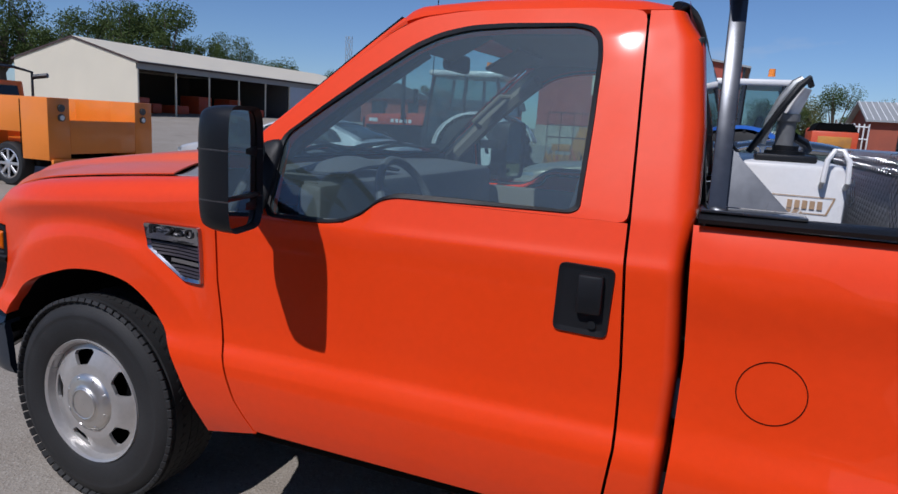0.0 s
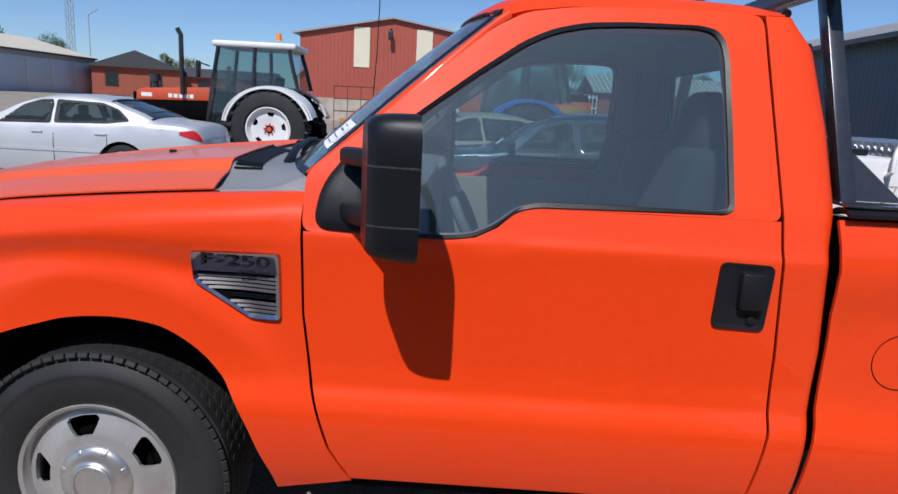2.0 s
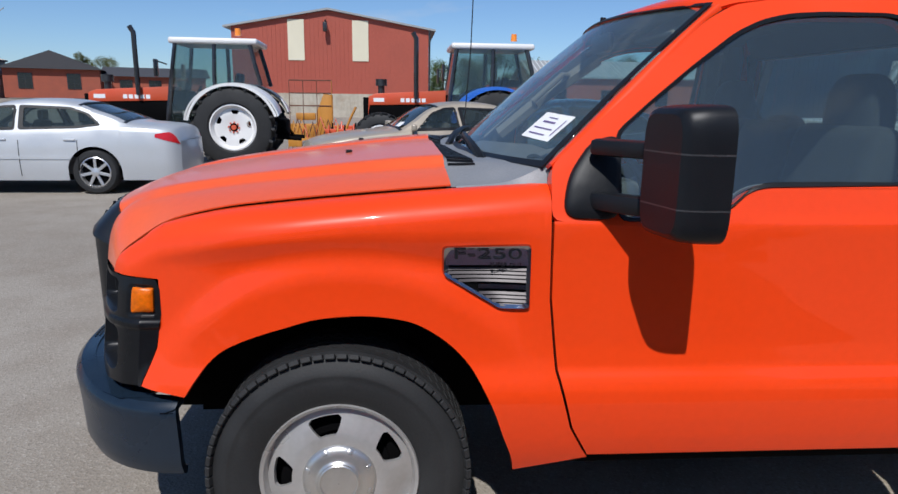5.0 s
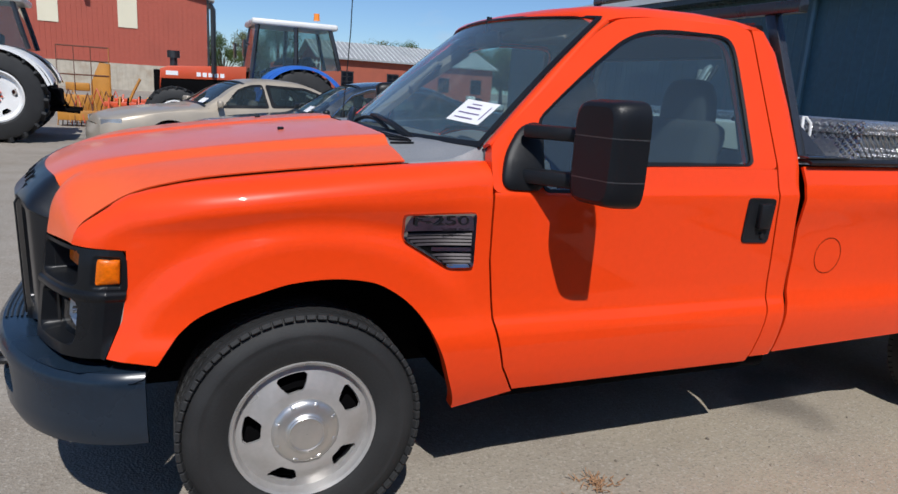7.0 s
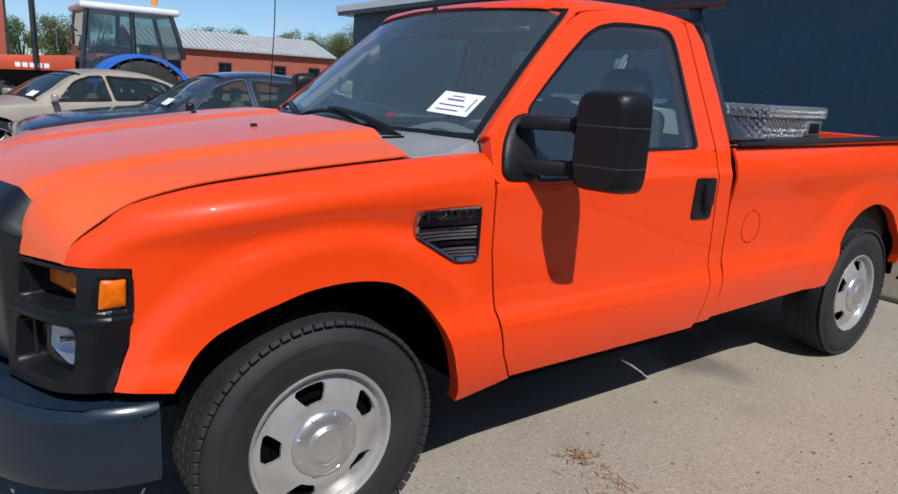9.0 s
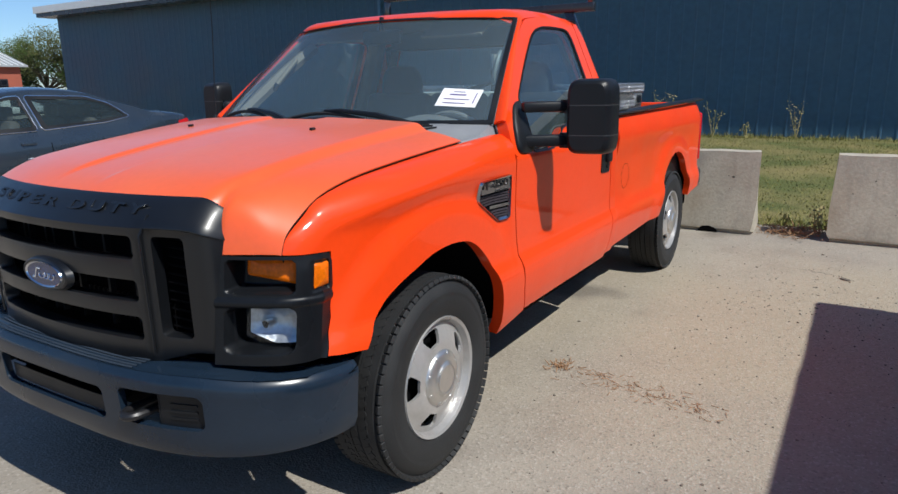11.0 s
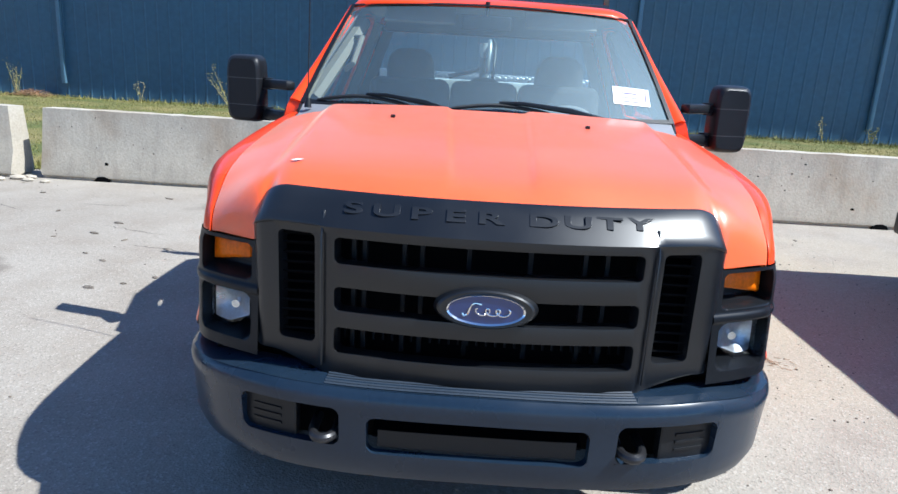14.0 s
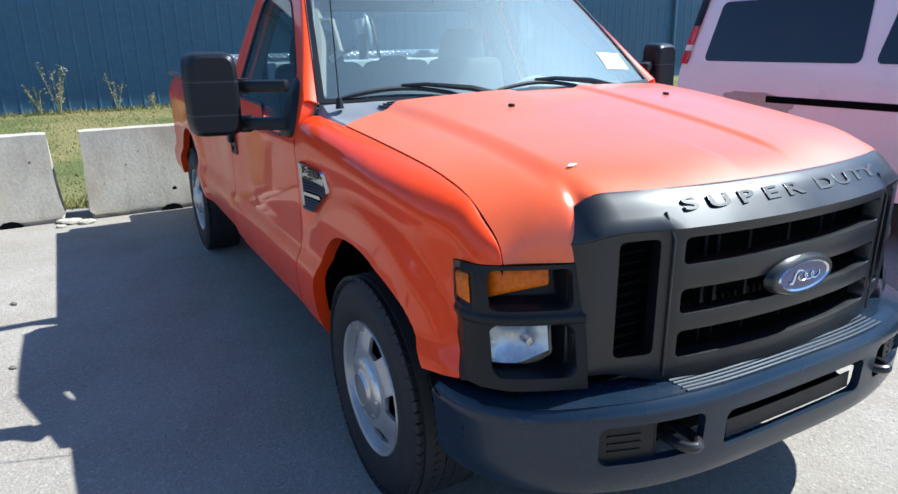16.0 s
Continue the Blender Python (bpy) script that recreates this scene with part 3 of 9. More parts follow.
        zh = hood_z(x, yy)
        soft = 90.0
        return (x, yy, -math.log(math.exp(-soft * zn) + math.exp(-soft * zh)) / soft)
    skin = np.array([[hood(i / 48, j / 300) for j in range(301)] for i in range(49)])
    for _ in range(10):
        skin[1:-1] = 0.5 * skin[1:-1] + 0.25 * (skin[:-2] + skin[2:])
    for _ in range(4):
        skin[:, 1:-1] = 0.5 * skin[:, 1:-1] + 0.25 * (skin[:, :-2] + skin[:, 2:])
    sheet(b, lambda u, v: skin[round(u * 48), round(v * 300)], 48, 300, 0.005)
    part("bonnet", b, BONNET_GLARE, truck)
    for s_ in (-1, 1):
        b = BM()
        sheet(b, lambda u, v: (-0.64 + 0.98 * u, s_ * (lin(-0.64 + 0.98 * u, SEAMY) - 0.010 + 0.006 * (1 - v)), lin(-0.64 + 0.98 * u, HOODLINE) - (0.05 if s_ < 0 else 0.057) + (0.046 + 0.006 * sm(0.1, 0.35, u)) * v), 40, 2)
        part("bonnet_gap", b, DARK, truck)
    # front edge under the bonnet down to the lamps
    def ws(u, v):
        y = 2 * u - 1
        a = y * y
        lo = Vector((0.40 + 0.19 * a, y * 0.855, 1.296 + 0.006 * a))
        hi = Vector((0.985 + 0.125 * a, y * 0.715, 1.802 - 0.022 * a))
        p = lo.lerp(hi, v)
        p.z += 0.012 * math.sin(math.pi * v)
        return p
    # cowl
    b = BM()
    def cowl(u, v):
        A = Vector(hood(1.0, v)) + Vector((-0.012, 0, -0.009))
        B = ws(v, 0.03) + Vector((0.0, 0, -0.006))
        p = A.lerp(B, u)
        p.z -= 0.006 * math.sin(u * math.pi)
        e = sm(0.93, 1.0, abs(2 * v - 1))
        p.y *= 1 - 0.012 * e
        # the corners run down into the wings
        a = abs(2 * v - 1)
        k = sm(0.80, 1.0, a) * (1 - sm(0.45, 1.0, u))
        p.z += (lin(p.x, HOODLINE) + 0.003 - p.z) * k
        return p
    sheet(b, cowl, 12, 96)
    for q in (0.0, 1.0):
        def skirt(u, v):
            p = cowl(u, q)
            e = Vector((p.x, math.copysign(lin(p.x, SEAMY) - 0.002, p.y), min(p.z, lin(p.x, HOODLINE)) - 0.008))
            return p.lerp(e, v)
        sheet(b, skirt, 8, 3)
    cw = part("cowl_panel", b, COWL, truck, "dusty grey plastic cowl panel")
    b = BM()
    for k in range(84):
        v = 0.10 + 0.80 * k / 83
        if abs(v - 0.5) > 0.05:
            p, q = cowl(0.10, v), cowl(0.46, v)
            m = Matrix.Translation((p + q) / 2 + Vector((0, 0, 0.004))) @ pose(0, 0, 0, 0, -math.degrees(math.atan2(q.z - p.z, q.x - p.x)), 0)
            obox(b, m, (q - p).length, 0.006, 0.006, 0)
    tagged(part("cowl_grid", b, BLACK, cw), kind="stuff")
    # roof
    b = BM()
    def roof(u, v):
        y = (2 * v - 1)
        a = abs(y)
        x0 = 0.962 + 0.120 * y * y
        x1 = 1.920 - 0.035 * a ** 5
        x = x0 + (x1 - x0) * u
        zc = lin(x, [(0.95, 1.782), (0.98, 1.802), (1.02, 1.822), (1.08, 1.839), (1.17, 1.852), (1.35, 1.866), (1.6, 1.870), (1.8, 1.860), (1.915, 1.836)])
        zr = lin(x, [(1.06, 1.748), (1.1, 1.762), (1.17, 1.785), (1.30, 1.802), (1.9, 1.802)])
        zz = zc - 0.022 * a ** 2
        t = max(0, (a - 0.80) / 0.20)
        z = zz + (zr - zz) * (1 - math.sqrt(max(0, 1 - t ** 2.2)))
        p = Vector((x, y * side(zr), z))
        if u < 0.10:
            # the front edge lies on the windscreen's top
            g = ws((y + 1) / 2, 0.99) + Vector((-0.004, 0, 0.006))
            g.y = p.y
            k = sm(0.82, 1.0, a)
            g.z += (zr - 0.006 - g.z) * k
            p = g.lerp(p, sm(0.0, 0.10, u))
        return p
    sheet(b, roof, 40, 48, 0.012)
    part("roof", b, ORANGE, truck)
    # rubber moulding along the roof's rear edge
    b = BM()
    tube(b, [Vector(roof(1.0, q)) + Vector((0.006, 0, 0.001)) for q in np.linspace(0.012, 0.988, 41)], 0.013, 8)
    part("roof_moulding", b, BLACK, truck, "black rubber roof moulding")
    # rear wall of the cab with its window
    b = BM()
    def back(y, z):
        return (lin(z, CABR) + cab_bulge(z) - 0.002, y, z)
    zz = [0.5, 0.8, 1.1, 1.27, 1.30, 1.40, 1.5, 1.6, 1.70, 1.72, 1.78, 1.84]
    yy = [-1, -0.95, -0.90, -0.45, 0, 0.45, 0.90, 0.95, 1]
    for j in range(len(zz) - 1):
        for i in range(len(yy) - 1):
            if 1.29 < (zz[j] + zz[j + 1]) / 2 < 1.71 and abs(yy[i] + yy[i + 1]) / 2 < 0.91:
                continue
            w = lambda y, z: back(y * (side(min(z, 1.8)) - 0.08), z)
            b.faces.new([b.verts.new(w(yy[i], zz[j])), b.verts.new(w(yy[i + 1], zz[j])), b.verts.new(w(yy[i + 1], zz[j + 1])), b.verts.new(w(yy[i], zz[j + 1]))])
    bmesh.ops.remove_doubles(b, verts=b.verts[:], dist=0.0005)
    lining = b.copy()
    part("cab_back", b, ORANGE, truck)
    for v in lining.verts:
        v.co.x -= 0.03
        v.co.y *= 0.985
    part("cab_lining", lining, DASH, truck)
    b = BM()
    sheet(b, lambda u, v: (lin(1.29 + 0.43 * v, CABR) + 0.036, (2 * u - 1) * 0.70, 1.29 + 0.43 * v), 4, 4)
    g = part("rear_window", b, REARGLASS, truck)
    g.visible_shadow = False
    b = BM()
    for y in (-0.70, 0.70):
        obox(b, Matrix.Translation((1.990, y, 1.50)) @ pose(0, 0, 0, 0, -8, 0), 0.02, 0.035, 0.46, 0.004)
    box(b, 2.000, 2.020, -0.72, 0.72, 1.27, 1.305, 0.004)
    box(b, 1.945, 1.975, -0.70, 0.70, 1.70, 1.735, 0.004)
    part("rear_window_frame", b, BLACK, truck)
    # windscreen
    b = BM()
    sheet(b, ws, 24, 10)
    w = part("windscreen", b, WSGLASS, truck)
    w.visible_shadow = False
    b = BM()
    N = 24
    rim_o, rim_i = [], []
    for k in range(N + 1):
        rim_o.append((k / N, 0.0)); rim_i.append((0.013 + 0.974 * k / N, 0.030))
    for k in range(1, 11):
        rim_o.append((1.0, k / 10)); rim_i.append((0.987, 0.030 + 0.952 * k / 10))
    for k in range(1, N + 1):
        rim_o.append((1 - k / N, 1.0)); rim_i.append((0.987 - 0.974 * k / N, 0.982))
    for k in range(1, 10):
        rim_o.append((0.0, 1 - k / 10)); rim_i.append((0.013, 0.982 - 0.952 * k / 10))
    up = Vector((-0.006, 0, 0.006))
    ring(b, [ws(*q) + up for q in rim_o], [ws(*q) + up for q in rim_i], 0.004)
    part("windscreen_border", b, BLACK, truck)
    # pillar strip between windscreen and door frame
    for s in (1, -1):
        b = BM()
        A = [(0.60, 1.318), (0.76, 1.455), (0.93, 1.60), (1.085, 1.735), (1.13, 1.763)]
        def pil(u, v):
            k = u * 4
            i = min(3, int(k))
            x = A[i][0] + (A[i + 1][0] - A[i][0]) * (k - i)
            z = A[i][1] + (A[i + 1][1] - A[i][1]) * (k - i)
            q = ws(0.0, sm(0, 1, 0) + min(1.0, 0.01 + u * 0.99))
            p = Vector((x, -side(z), z)).lerp(q, v)
            p.z += 0.008 * math.sin(v * math.pi)
            p.y -= 0.006 * math.sin(v * math.pi)
            return p
        sheet(b, pil, 16, 6, 0.01)
        if s < 0:
            flipy(b)
        part("windscreen_pillar", b, ORANGE, truck)
        b = BM()
        sheet(b, lambda u, v: Vector(pil(u, 0.02 + 0.96 * v)) + Vector((0.022, 0.022, -0.012)), 16, 4, 0.004)
        if s < 0:
            flipy(b)
        part("pillar_lining", b, TRIM, truck, "beige pillar lining")
    return ws


ws = build_truck_body()


def build_truck_bed():
    b = BM()
    box(b, 2.04, 4.46, -0.86, 0.86, 0.70, 0.74)
    for s in (-1, 1):
        box(b, 2.04, 4.46, s * 0.86, s * 0.885, 0.70, 1.275)
        box(b, 3.0, 3.98, s * 0.60, s * 0.86, 0.74, 0.98, 0.04)
    box(b, 2.035, 2.06, -0.885, 0.885, 0.60, 1.275)
    part("bed_liner", b, BLACK, truck, "black bed liner")
    for s in (-1, 1):
        b = BM()
        sheet(b, lambda u, v: (2.02 + 2.36 * u, s * (0.855 + 0.095 * v), 1.278 + 0.028 * u + 0.026 * math.sin(math.pi * (0.08 + 0.84 * v)) ** 0.5), 12, 8, 0.012)
        part("bed_rail_cap", b, BLACK, truck, "black plastic bed rail cap")
        b = BM()
        box(b, 4.452, 4.50, s * 0.80, s * 0.93, 0.78, 1.20, 0.015)
        part("tail_lamp", b, REDLENS, truck)
    b = BM()
    box(b, 4.42, 4.475, -0.80, 0.80, 0.66, 1.29, 0.015)
    part("tailgate", b, ORANGE, truck)
    b = BM()
    box(b, 4.50, 4.87, -0.88, 0.88, 0.48, 0.67, 0.04)
    part("rear_bumper", b, BUMPER, truck)
    # chassis and axles, the underside's shade put into a near black
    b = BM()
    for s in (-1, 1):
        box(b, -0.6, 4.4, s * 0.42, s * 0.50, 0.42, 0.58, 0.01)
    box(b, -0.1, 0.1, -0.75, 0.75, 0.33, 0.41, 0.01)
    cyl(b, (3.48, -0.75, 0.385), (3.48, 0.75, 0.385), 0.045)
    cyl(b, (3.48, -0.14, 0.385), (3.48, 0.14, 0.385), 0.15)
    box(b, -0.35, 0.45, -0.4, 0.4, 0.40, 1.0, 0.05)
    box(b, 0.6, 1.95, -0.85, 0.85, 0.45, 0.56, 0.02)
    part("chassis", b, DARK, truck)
    # fuel flap
    b = BM()
    pts = [(2.228 + 0.078 * math.cos(a), 0.895 + 0.079 * math.sin(a)) for a in np.linspace(0, 2 * math.pi, 41)[:-1]]
    inn = [(2.228 + 0.0755 * math.cos(a), 0.895 + 0.0765 * math.sin(a)) for a in np.linspace(0, 2 * math.pi, 41)[:-1]]
    Y = lambda x, z: -(side(z) - 0.02 * sm(1.14, 1.0, z))
    ring(b, [(x, Y(x, z) - 0.0015, z) for x, z in pts], [(x, Y(x, z) - 0.0015, z) for x, z in inn])
    ff = part("fuel_flap_gap", b, DARK, truck)
    b = BM()
    tube(b, [(4.30, 0.25, 0.44), (4.55, 0.25, 0.42)], 0.03)
    part("exhaust_pipe", b, CAPMETAL, truck)


build_truck_bed()


def tyre_mesh(R, W, rim, lugs, n=72):
    """A tyre with a grooved, blocked tread; outer side towards -y."""
    b = BM()
    h = W / 2
    prof = [(rim, -h + 0.035), (rim + 0.006, -h + 0.016), (rim + 0.012, -h + 0.010), (rim + 0.030, -h + 0.003), (rim + 0.055, -h - 0.002), (rim + 0.085, -h - 0.004), (R - 0.070, -h - 0.002), (R - 0.066, -h - 0.0035), (R - 0.060, -h - 0.0025), (R - 0.050, -h + 0.001), (R - 0.040, -h + 0.006), (R - 0.030, -h + 0.012), (R - 0.020, -h + 0.019), (R - 0.011, -h + 0.028)]
    g = 0.009
    ribs = 5
    w0, w1 = -h + 0.03, h - 0.03
    for i in range(ribs):
        a = w0 + (w1 - w0) * (i + 0.06) / ribs
        c = w0 + (w1 - w0) * (i + 0.94) / ribs
        prof += [(R - g, a - 0.001), (R, a), (R, c), (R - g, c + 0.001)]
    prof += [(r, -y) for r, y in prof[13::-1]]
    lathe(b, prof, n)
    # shoulder blocks
    tyre, b = b, BM()
    for k in range(lugs):
        for s in (-1, 1):
            a = 2 * math.pi * (k + (0.5 if s > 0 else 0)) / lugs
            m = pose(0, 0, 0, 0, -math.degrees(a), 0) @ Matrix.Translation((R - 0.0125, s * (h - 0.020), 0)) @ pose(0, 0, 0, 0, 0, -25 * s)
            obox(b, m, 0.016, 0.031, 2 * math.pi * R / lugs * 0.84, 0.002, 1)
            if s < 0:
                for q in (-0.25, 0.0, 0.25):
                    m = pose(0, 0, 0, 0, -math.degrees(a) - q * 4, 0) @ Matrix.Translation((R - 0.0035, q * W * 0.8, 0)) @ pose(0, 0, 0, 30, 0, 0)
                    obox(b, m, 0.010, 0.032, 2 * math.pi * R / lugs * 0.5, 0)
    return tyre, b


def slotted_disc(R0, R1, y0, y1, slots, s_r0, s_r1, s_w, n=120, turn=0):
    """A pressed steel disc with tapered holes near its rim."""
    b = BM()
    radii = [R0, R0 + (s_r0 - R0) * 0.4, s_r0, s_r0 + (s_r1 - s_r0) * 0.12, s_r0 + (s_r1 - s_r0) * 0.5, s_r0 + (s_r1 - s_r0) * 0.85, s_r1, R1]
    taper = [0.45, 0.5, 0.55, 0.72, 0.92, 1.0, 0.82, 0.85]
    def yy(r):
        return y0 + (y1 - y0) * sm(R0, R1, r) - 0.012 * math.sin(math.pi * min(1, max(0, (r - R0) / (R1 - R0))))
    half = 180 / slots
    cols = [-1, -0.75, -0.5, -0.25, 0, 1, 2, 3, 4, 5, 6, 6.25, 6.5, 6.75]
    def ang(c, k, sl):
        a = s_w * taper[k]
        if c <= 0:
            q = -a + (half - a) * c
        elif c <= 6:
            q = -a + 2 * a * c / 6
        else:
            q = a + (half - a) * (c - 6)
        return math.radians(90 + turn + sl * 2 * half + q)
    M = len(cols)
    vs = [[b.verts.new((r * math.cos(ang(c, k, sl)), yy(r), r * math.sin(ang(c, k, sl)))) for sl in range(slots) for c in cols] for k, r in enumerate(radii)]
    fs = []
    T = M * slots
    for k in range(len(radii) - 1):
        for i in range(T):
            c = cols[i % M]
            if 2 <= k <= 5 and 0 <= c < 6:
                continue
            fs.append(b.faces.new((vs[k][i], vs[k][(i + 1) % T], vs[k + 1][(i + 1) % T], vs[k + 1][i])))
    thicken(b, fs, 0.012, (0, 5, 0))
    for v in [v for v in b.verts if not v.link_faces]:
        b.verts.remove(v)
    return b


def pickup_wheel(x, s, turn, z):
    tyre, blocks = tyre_mesh(0.392, 0.245, 0.226, 70)
    w = part("wheel", tyre, RUBBER, truck, "worn black truck tyre on silver steel rim")
    tagged(part("tread_block", blocks, RUBBER, w), kind="stuff")
    w.matrix_basis = Matrix.Translation((x, s * 0.828, z)) @ pose(0, 0, 0, 0, turn, 0 if s < 0 else 180)
    b = BM()
    lathe(b, [(0.232, -0.098), (0.238, -0.108), (0.234, -0.118), (0.224, -0.112), (0.214, -0.085), (0.205, -0.03), (0.200, 0.08), (0.23, 0.10)], 60)
    part("rim", b, SILVER, w)
    part("wheel_disc", slotted_disc(0.085, 0.216, -0.112, -0.086, 5, 0.140, 0.196, 15.5, turn=33), SILVER, w)
    b = BM()
    lathe(b, [(0.114, -0.085), (0.113, -0.106), (0.109, -0.118), (0.099, -0.128), (0.082, -0.133), (0.072, -0.134), (0.066, -0.137), (0.062, -0.141), (0.030, -0.143), (0.001, -0.143)], 48)
    hc = part("hub_cap", b, CAPMETAL, w, "dull metal hub cap")
    b = BM()
    for k in range(8):
        a = 2 * math.pi * k / 8
        m = pose(0, 0, 0, 0, math.degrees(a), 0) @ Matrix.Translation((0.097, -0.124, 0)) @ pose(0, 0, 0, 0, 0, 32)
        obox(b, m, 0.017, 0.012, 0.017, 0.003)
    lathe(b, [(0.060, -0.142), (0.056, -0.145), (0.052, -0.143)], 40)
    part("lug_boss", b, CAPMETAL, hc)
    b = BM()
    lathe(b, [(0.20, -0.05), (0.02, -0.05)], 24)
    lathe(b, [(0.13, -0.06), (0.15, -0.06), (0.15, 0.05)], 24)
    part("brake_drum", b, DARK, w)
    return w


pickup_wheel(0.0, -1, 20, 0.389)
pickup_wheel(0.0, 1, 50, 0.389)
pickup_wheel(3.48, -1, -35, 0.389)
pickup_wheel(3.48, 1, 5, 0.389)


# ---- front end ----
def build_grille():
    g = BM()
    half = [0.0, 0.1, 0.2, 0.3, 0.392, 0.408, 0.435, 0.448, 0.465, 0.481, 0.556, 0.572, 0.59, 0.605, 0.62, 0.635, 0.648, 0.657, 0.664]
    ys = [-q for q in half[:0:-1]] + half
    zs = [0.635, 0.66, 0.70, 0.722, 0.738, 0.754, 0.781, 0.797, 0.845, 0.861, 0.897, 0.913, 0.978, 0.994, 1.034, 1.050, 1.068, 1.075, 1.082, 1.105, 1.12, 1.133, 1.145, 1.154, 1.159]
    # openings with rounded corners: three wide ones and one tall one at each side
    rects = [(-0.408, 0.408, 0.722, 0.797), (-0.408, 0.408, 0.845, 0.913), (-0.408, 0.408, 0.978, 1.050), (0.465, 0.572, 0.738, 1.050), (-0.572, -0.465, 0.738, 1.050)]

    def hole(y, z):
        return any(r[0] < y < r[1] and r[2] < z < r[3] for r in rects)
    def P(y, z):
        zc = z
        if abs(y) > 0.56 and z > 1.0:
            q = min(0.985, (abs(y) - 0.56) / 0.102)
            zc = z - 0.095 * (1 - math.sqrt(1 - q * q)) * sm(1.0, 1.159, z)
        if z < 0.70:
            zc = z + 0.06 * sm(0.35, 0.6, abs(y)) * (0.70 - z) / 0.065
        x = face_x(y, z)
        a = abs(y)
        x += 0.012 * sm(0.432, 0.450, a) * (1 - sm(1.068, 1.082, z))
        x += 0.05 * max(0, (a - 0.625) / 0.039) ** 2 + 0.010 * max(0, (z - 1.133) / 0.026) ** 2
        return (x, y, zc)
    V = {}
    def v(i, j):
        if (i, j) not in V:
            V[i, j] = g.verts.new(P(ys[i], zs[j]))
        return V[i, j]
    fs = []
    for i in range(len(ys) - 1):
        for j in range(len(zs) - 1):
            if not hole((ys[i] + ys[i + 1]) / 2, (zs[j] + zs[j + 1]) / 2):
                fs.append(g.faces.new((v(i, j), v(i + 1, j), v(i + 1, j + 1), v(i, j + 1))))
    for y0, y1, z0, z1 in rects:
        for ya, dy in ((y0, 0.016), (y1, -0.016)):
            for za, dz in ((z0, 0.016), (z1, -0.016)):
                near = lambda seq, q: min(range(len(seq)), key=lambda k: abs(seq[k] - q))
                i, j, i2, j2 = near(ys, ya), near(zs, za), near(ys, ya + dy), near(zs, za + dz)
                arc = [g.verts.new(P(ya + dy * (1 - math.sin(t)), za + dz * (1 - math.cos(t)))) for t in (0.26, 0.52, 0.785, 1.05, 1.31)]
                loop = [v(i, j), v(i2, j)] + arc + [v(i, j2)]
                fs.append(g.faces.new(loop if dy * dz > 0 else loop[::-1]))
    thicken(g, fs, 0.045, (5, 0, 0.9))
    es = [e for e in g.edges if len(e.link_faces) == 2 and e.calc_face_angle() > 0.9]
    bmesh.ops.bevel(g, geom=es, offset=0.006, segments=2, profile=0.5, affect="EDGES", clamp_overlap=True)
    gr = part("grille", g, GRILLE_BLACK, truck, "matte black plastic grille surround", 40)
    # near-black parts behind the openings, the slots' shade put into their colour
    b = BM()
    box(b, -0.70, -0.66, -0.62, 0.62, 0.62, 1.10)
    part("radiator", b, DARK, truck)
    # added dark box in place of the shaded gap under the lamps
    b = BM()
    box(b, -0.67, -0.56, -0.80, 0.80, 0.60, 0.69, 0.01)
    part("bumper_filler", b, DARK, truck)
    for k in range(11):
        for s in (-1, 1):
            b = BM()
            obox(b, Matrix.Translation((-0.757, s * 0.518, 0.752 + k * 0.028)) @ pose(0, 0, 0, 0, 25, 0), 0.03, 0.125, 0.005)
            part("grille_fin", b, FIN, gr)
    for y in (-0.33, -0.27, -0.12, 0.05, 0.18, 0.23, 0.34, 0.37):
        b = BM()
        box(b, -0.76, -0.74, y - 0.006, y + 0.006, 0.70, 1.06)
        part("cooler_bracket", b, BLACK, truck)
    for k in range(30):
        b = BM()
        y = -0.40 + k * 0.0275
        box(b, -0.722, -0.712, y - 0.003, y + 0.003, 0.715, 0.80)
        part("cooler_fin", b, BLACK, truck)
    # upright seams in the surround
    for s in (-1, 1):
        b = BM()
        tube(b, [(face_x(0.443, z) - 0.004, s * 0.443, z) for z in (1.112, 1.05, 0.9, 0.75, 0.68)], 0.0035, 6)
        part("grille_rib", b, GRILLE_BLACK, gr)
    # the oval badge: plain blue oval in a bright rim
    b = BM()
    cx = face_x(0, 0.893) - 0.018
    el = lambda a, c, x: [(x, a * math.cos(t), 0.893 + c * math.sin(t)) for t in np.linspace(0, 2 * math.pi, 65)[:-1]]
    ring(b, el(0.138, 0.058, cx + 0.022), el(0.128, 0.053, cx + 0.004))
    ring(b, el(0.128, 0.053, cx + 0.004), el(0.121, 0.049, cx))
    ring(b, el(0.121, 0.049, cx), el(0.102, 0.041, cx + 0.002))
    part("badge_mount", b, GRILLE_BLACK, gr)
    b = BM()
    ring(b, el(0.106, 0.0440, cx + 0.004), el(0.103, 0.0415, cx - 0.004))
    ring(b, el(0.103, 0.0415, cx - 0.004), el(0.0965, 0.0360, cx + 0.001))
    part("badge_rim", b, CHROME, gr, "bright chrome oval badge rim")
    b = BM()
    b.faces.new([b.verts.new(p) for p in el(0.099, 0.038, cx)])
    part("badge_field", b, BADGE_BLUE, gr, "dark blue oval badge field")
    # the maker's mark drawn as plain looping strokes
    b = BM()
